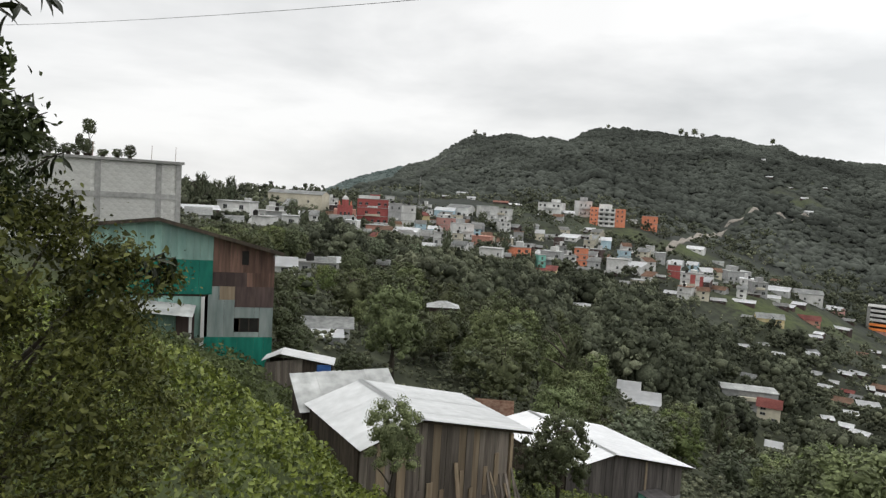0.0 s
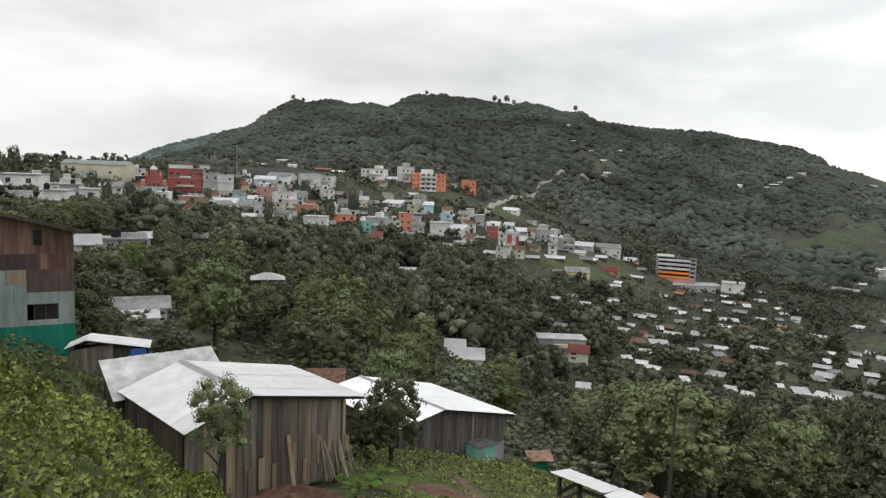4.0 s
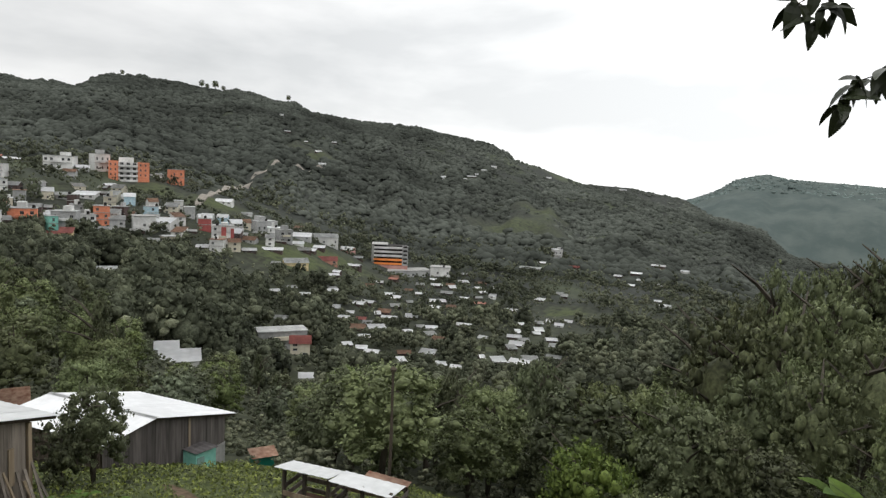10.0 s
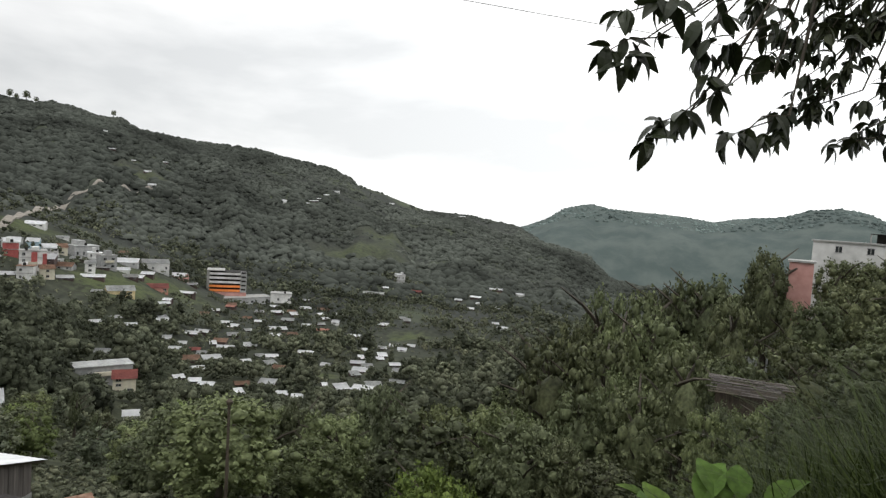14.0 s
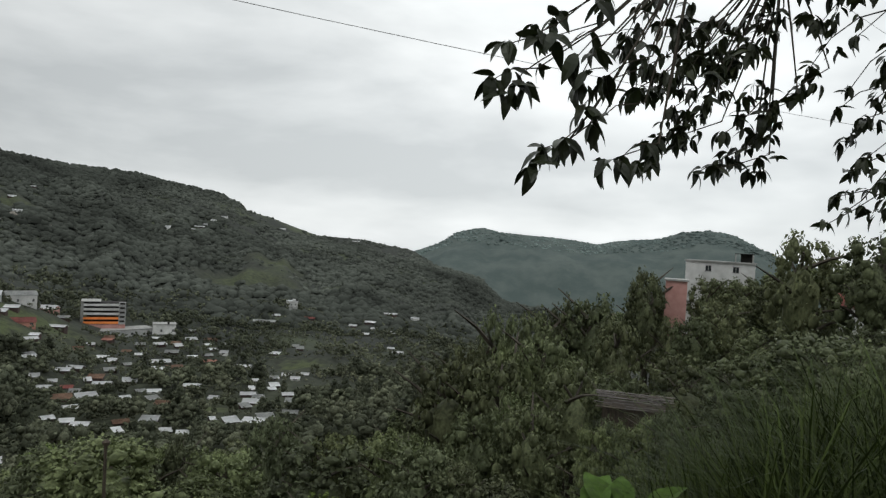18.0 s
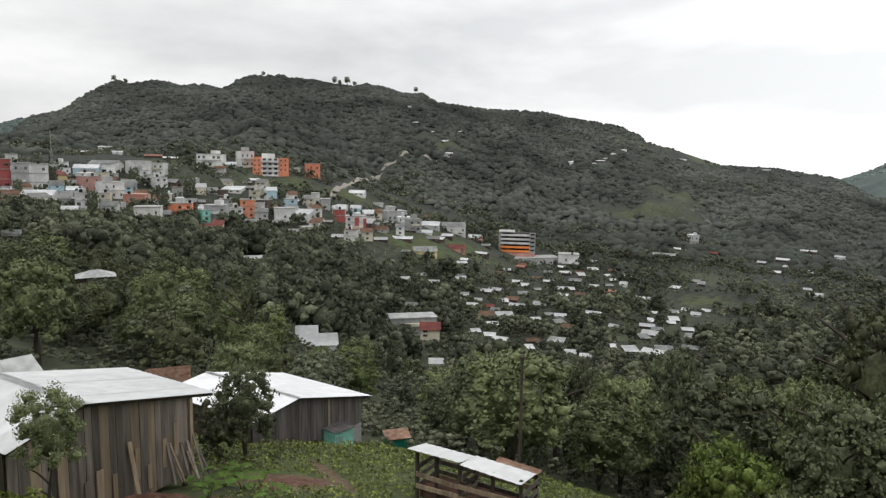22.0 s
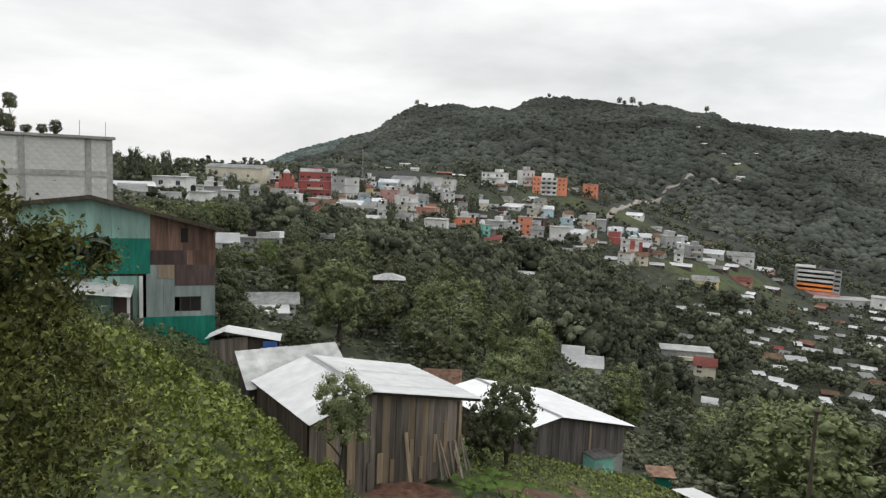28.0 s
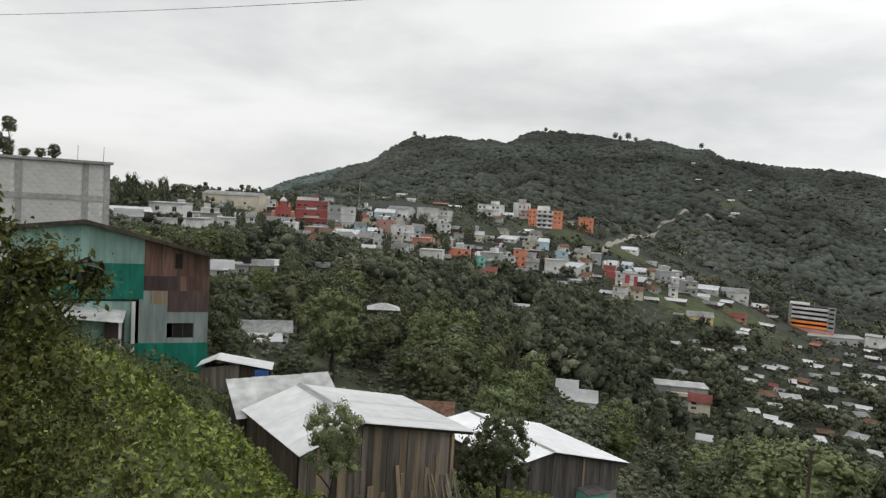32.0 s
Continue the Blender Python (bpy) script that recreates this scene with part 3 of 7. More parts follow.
def sheet_bm(a, b, c, d, pitch=0.25, wave=0.012, thick=0.012):
    """Corrugated sheet over a four-sided plane: a-b along the eave, d-c along the ridge; the waves run from eave to ridge."""
    a, b, c, d = Vector(a), Vector(b), Vector(c), Vector(d)
    n = max(4, int((b - a).length / pitch) * 4)
    up = (b - a).cross(d - a).normalized()
    bm = bmesh.new()
    rows = []
    for k in range(n + 1):
        s = k / n
        lift = up * (wave * (0.5 + 0.5 * math.cos(s * n / 4 * 2 * math.pi)))
        low, high = a.lerp(b, s) + lift, d.lerp(c, s) + lift
        rows.append([bm.verts.new(low), bm.verts.new(high), bm.verts.new(high - up * thick), bm.verts.new(low - up * thick)])
    for p, q in zip(rows, rows[1:]):
        bm.faces.new((p[0], q[0], q[1], p[1]))
        bm.faces.new((p[3], p[2], q[2], q[3]))
        bm.faces.new((p[0], p[3], q[3], q[0]))
        bm.faces.new((p[1], q[1], q[2], p[2]))
    return bm


def plank_wall(parent, a, b, z0, top_a, top_b, material, width=0.22, name="plank", fresh=0.12, skip=(), seed=1, apex=None):
    """Upright boards from plan point a to b, each with its own width, tone and top; apex: (share, height) of a gable."""
    rnd = random.Random(seed)
    a, b = Vector((*a, 0)), Vector((*b, 0))
    length = (b - a).length
    along = (b - a).normalized()
    turn = Matrix.Translation(a) @ Matrix((along.to_3d(), Vector((-along.y, along.x, 0)), Vector((0, 0, 1)))).transposed().to_4x4()
    s = 0.0
    while s < length - 0.05:
        w = min(width * rnd.uniform(0.75, 1.25), length - s)
        mid = (s + w / 2) / length

        def roof(q):
            if apex is None:
                return top_a + (top_b - top_a) * q
            share, high = apex
            return top_a + (high - top_a) * q / share if q < share else high + (top_b - high) * (q - share) / (1 - share)

        if not any(lo < s + w / 2 < hi for lo, hi in skip):
            out = rnd.uniform(0, 0.018)
            bm = bmesh.new()
            vs = box(bm, s + 0.004, -0.025 - out, z0 + rnd.uniform(-0.02, 0.06), s + w - 0.006, -out, 0)
            for v in vs[4:]:
                v.co.z = roof(min(1, max(0, v.co.x / length))) - 0.03
            mat = PLANK_FRESH if rnd.random() < fresh and material is PLANK else material
            part(name, bm, mat, parent, m=turn)
        s += w


def tube_bm(points, radii, sides=6):
    """A tapered stem along points."""
    bm = bmesh.new()
    rings = []
    for k, (p, r) in enumerate(zip(points, radii)):
        p = Vector(p)
        d = Vector(points[min(k + 1, len(points) - 1)]) - Vector(points[max(k - 1, 0)])
        q = d.to_track_quat("Z", "Y")
        rings.append([bm.verts.new(p + q @ Vector((r * math.cos(a), r * math.sin(a), 0))) for a in (2 * math.pi * i / sides for i in range(sides))])
    for p, q in zip(rings, rings[1:]):
        for i in range(sides):
            bm.faces.new((p[i], p[(i + 1) % sides], q[(i + 1) % sides], q[i]))
    bm.faces.new(rings[-1])
    return bm


# ---- leaves in bulk ----
def leaf_quads(centres, sizes, rng, droop=0.0, slim=0.5, spread=1.0, facing=None, loose=0.55):
    """Small bent leaves: for each centre a four-cornered blade with a random turn. Returns verts and quads."""
    n = len(centres)
    along = rng.normal(size=(n, 3))
    along[:, 2] = along[:, 2] * spread - droop
    along /= np.linalg.norm(along, axis=1)[:, None]
    if facing is None:
        side = np.cross(along, rng.normal(size=(n, 3)))
    else:
        face = facing / (np.linalg.norm(facing, axis=1)[:, None] + 1e-9) + loose * rng.normal(size=(n, 3))
        along -= face * ((along * face).sum(1) / ((face * face).sum(1) + 1e-9))[:, None]
        along /= np.linalg.norm(along, axis=1)[:, None] + 1e-9
        side = np.cross(face, along)
    side /= np.linalg.norm(side, axis=1)[:, None] + 1e-9
    s = np.asarray(sizes)[:, None]
    normal = np.cross(along, side)
    p0 = centres - along * s * 0.5
    p2 = centres + along * s * 0.5
    p1 = centres + side * s * slim * 0.5 + normal * s * 0.12
    p3 = centres - side * s * slim * 0.5 + normal * s * 0.12
    verts = np.stack([p0, p1, p2, p3], 1).reshape(-1, 3)
    return verts, np.arange(4 * n).reshape(-1, 4)


def oval_leaves(centres, sizes, rng, droop=0.0, slim=0.5, spread=1.0, facing=None, loose=0.7):
    """As leaf_quads, with a rounder blade of six corners, folded on its midrib."""
    v, _ = leaf_quads(centres, sizes, rng, droop, slim, spread, facing, loose)
    p0, p1, p2, p3 = v.reshape(-1, 4, 3).transpose(1, 0, 2)
    mid = (p0 + p2) / 2
    l1, l2 = p0 * 0.25 + p1 * 0.95 - mid * 0.2, p2 * 0.3 + p1 * 0.75 - mid * 0.05
    r1, r2 = p0 * 0.25 + p3 * 0.95 - mid * 0.2, p2 * 0.3 + p3 * 0.75 - mid * 0.05
    verts = np.stack([p0, l1, l2, p2, r2, r1], 1).reshape(-1, 3)
    base = (6 * np.arange(len(p0)))[:, None]
    quads = np.stack([base + [0, 1, 2, 3], base + [0, 3, 4, 5]], 1).reshape(-1, 4)
    return verts, quads


def shell_points(n, rng, centre, radii, inner=0.55):
    """Points in the outer shell of an ellipsoid, more of them above than below."""
    v = rng.normal(size=(n, 3))
    v /= np.linalg.norm(v, axis=1)[:, None]
    v[:, 2] = np.where(v[:, 2] < -0.3, -v[:, 2], v[:, 2])
    return np.asarray(centre) + v * np.asarray(radii) * rng.uniform(inner, 1.05, n)[:, None]

# ---- ground ----
# open fields: x, y, half width, half depth
FIELDS = ((128, 356, 22, 16), (133, 277, 22, 20), (430, 440, 42, 50), (49, 349, 14, 9), (155, 174, 6, 11), (245, 213, 12, 14), (15, 182, 5, 9),
          (356, 684, 26, 55), (524, 501, 24, 36), (104, 376, 16, 14), (168, 297, 30, 16), (9, 21, 7.5, 5), (16, 20, 6, 6))
SOIL = ((4.9, 19.5, 2.0, 1.1), (6.8, 20.5, 0.35, 2.6), (1.2, 17.6, 2.2, 0.7))


def patch_amount(x, y, patches):
    best = np.zeros_like(x)
    for cx, cy, rx, ry in patches:
        d = np.hypot((x - cx) / rx, (y - cy) / ry)
        best = np.maximum(best, np.clip(1.5 - d, 0, 1))
    return best


def build_ground():
    az = np.radians(np.concatenate([np.arange(-180, -100, 2.0), np.arange(-100, 30, 0.25), np.arange(30, 180, 2.0)]))
    rr = R_NODES[1:]
    x = -rr[:, None] * np.sin(az)[None, :]
    y = rr[:, None] * np.cos(az)[None, :]
    z = ground_z(x, y)
    n, k = x.shape
    verts = np.concatenate([np.array([[0, 0, -1.75]]), np.stack([x, y, z], -1).reshape(-1, 3)])
    i, j = np.meshgrid(np.arange(n - 1), np.arange(k), indexing="ij")
    a, b = 1 + i * k + j, 1 + i * k + (j + 1) % k
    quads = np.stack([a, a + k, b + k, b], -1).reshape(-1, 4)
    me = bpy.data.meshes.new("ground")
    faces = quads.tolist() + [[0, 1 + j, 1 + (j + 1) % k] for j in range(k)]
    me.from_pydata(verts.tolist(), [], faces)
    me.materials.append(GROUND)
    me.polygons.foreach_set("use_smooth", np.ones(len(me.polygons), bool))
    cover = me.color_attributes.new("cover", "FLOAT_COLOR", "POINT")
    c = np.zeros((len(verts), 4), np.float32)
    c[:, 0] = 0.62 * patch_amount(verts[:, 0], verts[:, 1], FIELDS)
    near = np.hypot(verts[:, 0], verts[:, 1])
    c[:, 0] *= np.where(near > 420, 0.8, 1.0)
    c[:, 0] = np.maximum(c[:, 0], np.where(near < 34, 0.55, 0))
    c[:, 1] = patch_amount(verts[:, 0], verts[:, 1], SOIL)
    # blue channel: how much haze tint the ground colour takes, by distance
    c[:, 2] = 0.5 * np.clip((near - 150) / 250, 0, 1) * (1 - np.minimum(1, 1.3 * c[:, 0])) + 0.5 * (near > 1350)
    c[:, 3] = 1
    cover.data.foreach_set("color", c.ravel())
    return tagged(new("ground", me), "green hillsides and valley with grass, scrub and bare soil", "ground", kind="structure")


build_ground()

# ---- trees ----
KEEP_CLEAR = []  # x, y, radius of what stands in the open
SIGHT = []  # bearing, half width, rise of a building's foot, distance: kept in the camera's view


def ico_ball():
    bm = bmesh.new()
    bmesh.ops.create_icosphere(bm, subdivisions=1, radius=1.0)
    v = np.array([p.co[:] for p in bm.verts])
    f = np.array([[p.index for p in face.verts] for face in bm.faces])
    bm.free()
    return v, f


ICO_V, ICO_F = ico_ball()


def crown_mesh(seed, material, boughs, leaves, leaf, shape="round"):
    """A crown 1 m wide and 1 m high, its foot at 0: uneven boughs of close-grown leaves, with loose leaves all over them and gaps between."""
    rng = np.random.default_rng(seed)
    ball_v, ball_f = ICO_V, ICO_F
    verts, faces, pts, out, count = [], [], [], [], 0
    for k in range(boughs):
        h = 0.14 + 0.74 * (k + rng.uniform(0, 1)) / boughs
        if shape == "round":
            wide, rad = 0.40 * math.sqrt(max(0.06, 1 - ((h - 0.44) / 0.55) ** 2)), rng.uniform(0.05, 0.12)
        else:
            wide, rad = 0.34 * (1.04 - h) ** 0.8, rng.uniform(0.04, 0.085)
        a, q = 2.4 * k + rng.uniform(-0.7, 0.7), math.sqrt(rng.uniform(0.25, 1.0))
        c = np.array((wide * q * math.cos(a), wide * q * math.sin(a), h))
        faces.append(ball_f + count)
        verts.append(ball_v * rng.uniform(0.45, 1.0, (len(ball_v), 1)) * (rad, rad, rad * 0.85) * 0.8 + c)
        count += len(ball_v)
        pts.append(shell_points(leaves, rng, c, (rad * 1.3, rad * 1.3, rad * 1.15), 0.55))
        out.append((pts[-1] - c) / rad + (0, 0, 0.15))
    core = (0.25, 0.25, 0.27) if shape == "round" else (0.12, 0.12, 0.30)
    faces.append(ball_f + count)
    verts.append(ball_v * rng.uniform(0.8, 1.1, (len(ball_v), 1)) * core + (0, 0, 0.45))
    count += len(ball_v)
    v, quads = leaf_quads(np.concatenate(pts), leaf * rng.uniform(0.65, 1.35, boughs * leaves), rng, droop=0.25, slim=0.62, facing=np.concatenate(out), loose=0.5)
    tris = np.concatenate([quads[:, (0, 1, 2)], quads[:, (0, 2, 3)]]) + count
    return quads_mesh("crown", np.concatenate([*verts, v]), np.concatenate([*faces, tris]), material)


def trunk_mesh(seed, lean=0.08):
    """A tapered trunk 1 m high with a few limbs."""
    rnd = random.Random(seed)
    pts = [Vector((0, 0, -0.25))]
    for k in range(1, 6):
        pts.append(Vector((rnd.uniform(-lean, lean) * k / 5, rnd.uniform(-lean, lean) * k / 5, k * 0.17)))
    bm = tube_bm(pts, [0.035, 0.03, 0.026, 0.02, 0.014, 0.006], 6)
    for k in range(5):
        base = pts[2].lerp(pts[5], k / 5)
        a = rnd.uniform(0, 6.28)
        tip = base + Vector((0.28 * math.cos(a), 0.28 * math.sin(a), rnd.uniform(0.1, 0.25)))
        limb = tube_bm([base, base.lerp(tip, 0.5) + Vector((0, 0, 0.02)), tip], [0.014, 0.009, 0.003], 4)
        me = bpy.data.meshes.new("limb")
        limb.to_mesh(me)
        limb.free()
        bm.from_mesh(me)
        bpy.data.meshes.remove(me)
    me = bpy.data.meshes.new("trunk")
    bm.to_mesh(me)
    bm.free()
    me.materials.append(BARK)
    return me


TRUNKS = [trunk_mesh(s) for s in range(4)]
CROWNS = {
    "broad": [crown_mesh(10 + s, LEAF_MID, 56, 20, 0.056) for s in range(4)],
    "dark": [crown_mesh(20 + s, LEAF_DARK, 56, 20, 0.056) for s in range(3)],
    "tall": [crown_mesh(30 + s, LEAF_DARK, 64, 18, 0.046, "tall") for s in range(3)],
    "light": [crown_mesh(40 + s, LEAF_YOUNG, 56, 20, 0.056) for s in range(2)],
    "fine": [crown_mesh(50 + s, LEAF_MID, 84, 38, 0.040) for s in range(3)],
    "dense": [crown_mesh(90 + s, LEAF_DENSE, 70, 22, 0.044) for s in range(4)],
    "grey": [crown_mesh(95 + s, LEAF_GREY, 56, 20, 0.054) for s in range(3)],
    "soft": [crown_mesh(80, LEAF_SOFT, 60, 120, 0.030)],
    "shrub": [crown_mesh(70 + s, LEAF_ROUND, 150, 50, 0.032) for s in range(2)],
    "fine_dark": [crown_mesh(60 + s, LEAF_DARK, 84, 38, 0.040) for s in range(3)],
}
TREE_WORDS = {
    "broad": "leafy green broadleaf tree on the hillside",
    "dark": "dense dark green tree among the woods",
    "tall": "tall narrow dark conifer-like tree on the slope",
    "light": "young light green tree on the slope",
    "dense": "dense round dark green tree on the spur",
    "grey": "tall grey-green tree rising before the houses",
    "soft": "feathery grey-green small tree",
    "shrub": "dense round bright green shrub",
    "fine_dark": "dense dark green tree below the bank",
    "fine": "small-leaved green tree beside the sheds",
}
tree_rng = random.Random(77)


def tree(x, y, height, width, kind, label="", stem=0.16, group="hillside trees", sink=0.0):
    z = float(ground_z(x, y)) - sink
    root = thing("tree", pose(x, y, z, 0, 0, tree_rng.uniform(0, 360)), label or TREE_WORDS[kind], "tree", group)
    t = part("trunk", tree_rng.choice(TRUNKS), parent=root)
    t.scale = (height * 0.45, height * 0.45, height * 0.8) if kind == "soft" else (height, height, height)
    c = part("crown", tree_rng.choice(CROWNS[kind]), parent=root)
    c.location.z = height * stem
    c.scale = (width, width * tree_rng.uniform(0.85, 1.15), height * (1 - stem))
    return root


def open_view(x, y, top, half):
    """Whether a crown of that top and half width leaves the houses behind it in the camera's view."""
    r, az = math.hypot(x, y), math.degrees(math.atan2(-x, y))
    rise, side = math.degrees(math.atan2(top, r)), math.degrees(half / r)
    return not any(abs(az - a) < w + side * 0.8 and r < d and rise > foot for a, w, foot, d in SIGHT)


def clear_of(x, y, extra=0.0):
    return all((x - cx) ** 2 + (y - cy) ** 2 > (cr + extra) ** 2 for cx, cy, cr in KEEP_CLEAR)


def scatter_trees(count, az_range, r_range, heights, kinds, seed, spacing=3.5, skip_fields=True):
    rnd = random.Random(seed)
    done, tries = [], 0
    while len(done) < count and tries < count * 25:
        tries += 1
        az = radians(rnd.uniform(*az_range))
        r = math.sqrt(rnd.uniform(r_range[0] ** 2, r_range[1] ** 2))
        x, y = -r * math.sin(az), r * math.cos(az)
        h = rnd.uniform(*heights)
        w = h * rnd.uniform(0.7, 1.0)
        z = float(ground_z(x, y))
        if any((x - a) ** 2 + (y - b) ** 2 < spacing**2 for a, b in done) or not clear_of(x, y, w * 0.4):
            continue
        while h > 2.2 and not open_view(x, y, z + h, w / 2):
            h, w = h * 0.85, w * 0.88
        if h <= 2.2:
            continue
        kind = rnd.choice(kinds)
        if r < 70:
            kind = {"broad": "fine", "light": "fine", "dark": "fine_dark"}.get(kind, kind)
        if kind == "tall":
            h, w = h * 1.15, w * 0.6
        tree(x, y, h, w, kind)
        done.append((x, y))


def wood_patch(name, label, count, az_range, r_range, heights, seed, material, template, keep=True, squash=1.0, smooth=False, sink=0.05, slack=0.0, size_of_groves=34.0, gaps=0.36, tones=(0.55, 1.35)):
    """Far woods: many crowns from one template joined into one mesh."""
    rng = np.random.default_rng(seed)
    tv, tq = template
    az = np.radians(rng.uniform(min(az_range), max(az_range), count * 3))
    r = np.sqrt(rng.uniform(r_range[0] ** 2, r_range[1] ** 2, count * 3))
    x, y = -r * np.sin(az), r * np.cos(az)
    z = ground_z(x, y)
    h = heights[0] + (heights[1] - heights[0]) * rng.uniform(0, 1, count * 3) ** 1.6
    grove = field_noise(x / size_of_groves, y / size_of_groves + 3, 3)
    ok = (patch_amount(x, y, FIELDS) < 0.45) & (grove + rng.uniform(-0.14, 0.14, count * 3) > gaps)
    h = h * (0.72 + 0.56 * np.clip((grove - 0.3) / 0.4, 0, 1))
    if keep:
        for cx, cy, cr in KEEP_CLEAR:
            ok &= (x - cx) ** 2 + (y - cy) ** 2 > max(0.85 * cr, cr + 2.0 - 5 * slack) ** 2
        small = min(2.0, heights[0])
        deg, side = np.degrees(az), np.degrees(0.45 * h / r)
        for a, w, foot, d in SIGHT:
            hides = (np.abs(deg - a) < w + side * 0.6) & (r < d + 2) & (np.degrees(np.arctan2(z + h * 0.9, r)) > foot + slack)
            room = r * np.tan(np.radians(foot + slack)) - z
            h = np.where(hides & (room > small), np.minimum(h, room * 0.95), h)
            ok &= ~(hides & (room <= small))
    pick = np.nonzero(ok)[0][:count]
    n = len(pick)
    turn = rng.uniform(0, 2 * np.pi, n)
    ca, sa = np.cos(turn)[:, None], np.sin(turn)[:, None]
    kind = rng.integers(0, len(tv), n)
    verts = np.array(tv)[kind]
    wide = (h[pick] * rng.uniform(0.75, 1.15, n) * squash)[:, None]
    px, py, pz = verts[:, :, 0] * wide, verts[:, :, 1] * wide, verts[:, :, 2] * h[pick][:, None]
    out = np.stack([px * ca - py * sa + x[pick][:, None], px * sa + py * ca + y[pick][:, None], pz + (z[pick] - sink * h[pick])[:, None]], -1)
    m = verts.shape[1]
    faces = tq[None] + (np.arange(n) * m)[:, None, None]
    me = quads_mesh(name, out.reshape(-1, 3), faces.reshape(-1, tq.shape[1]), material)
    own = rng.uniform(tones[0], tones[1], n) * (1.25 - 0.5 * np.clip((grove[pick] - 0.3) / 0.4, 0, 1))
    me.attributes.new("tone", "FLOAT", "POINT").data.foreach_set("value", np.repeat(own, m).astype(np.float32))
    if smooth:
        me.polygons.foreach_set("use_smooth", np.ones(len(me.polygons), bool))
    return tagged(new(name, me), label, "woods", kind="stuff")


def lobed_template(lobes, leaves, leaf, seeds, shape="round"):
    """Crowns of rounded boughs with loose leaves standing out from them, 1 m wide and high, as triangles."""
    out = []
    for s in seeds:
        rng = np.random.default_rng(s)
        verts, faces, pts, ways = [], [], [], []
        for k in range(lobes):
            h = 0.30 + 0.52 * (k + rng.uniform(0, 1)) / lobes
            if shape == "round":
                wide, rad = 0.37 * math.sqrt(max(0.05, 1 - ((h - 0.42) / 0.5) ** 2)), rng.uniform(0.10, 0.20)
            else:
                wide, rad = 0.24 * (1.1 - h), 0.22 * (1.12 - h) + 0.05
            a = 2.4 * k + rng.uniform(-0.6, 0.6)
            q = rng.uniform(0.45, 1.0)
            c = np.array((wide * q * math.cos(a), wide * q * math.sin(a), h))
            faces.append(ICO_F + 12 * k)
            verts.append(ICO_V * rng.uniform(0.6, 1.2, (12, 1)) * (rad, rad, rad * 0.9) + c)
            p = shell_points(leaves, rng, c, (rad * 1.3, rad * 1.3, rad * 1.2), 0.65)
            pts.append(p)
            ways.append((p - c) / rad + (0, 0, 0.15))
        v, quads = leaf_quads(np.concatenate(pts), rng.uniform(0.7, 1.3, lobes * leaves) * leaf, rng, droop=0.2, slim=0.75, facing=np.concatenate(ways), loose=0.6)
        tris = np.concatenate([quads[:, (0, 1, 2)], quads[:, (0, 2, 3)]]) + 12 * lobes
        out.append(np.concatenate([*verts, v]))
        all_faces = np.concatenate([*faces, tris])
    return out, all_faces


def puff_template(puffs, seeds, detail=1, jitter=(0.7, 1.15)):
    """Soft far crowns: a few rough rounded masses of leaves grown into one another."""
    bm = bmesh.new()
    bmesh.ops.create_icosphere(bm, subdivisions=detail, radius=0.5)
    base = np.array([v.co[:] for v in bm.verts])
    tris = np.array([[v.index for v in f.verts] for f in bm.faces if f.calc_center_median().z > -0.25])
    bm.free()
    out, faces = [], np.concatenate([tris + k * len(base) for k in range(puffs)])
    for s in seeds:
        rng = np.random.default_rng(s)
        all_v = []
        for k in range(puffs):
            h = 0.45 if puffs == 1 else rng.uniform(0.25, 0.72)
            a, q = rng.uniform(0, 6.28), 0 if puffs == 1 else rng.uniform(0.1, 0.34)
            size = 1.0 if puffs == 1 else rng.uniform(0.42, 0.62)
            v = base * rng.uniform(*jitter, len(base))[:, None] * size
            all_v.append(v * (1, 1, 0.95) + (q * math.cos(a), q * math.sin(a), h))
        out.append(np.concatenate(all_v))
    return out, faces

# ---- near buildings ----
def frame_at(x, y, z, degrees):
    return pose(x, y, z, 0, 0, degrees)


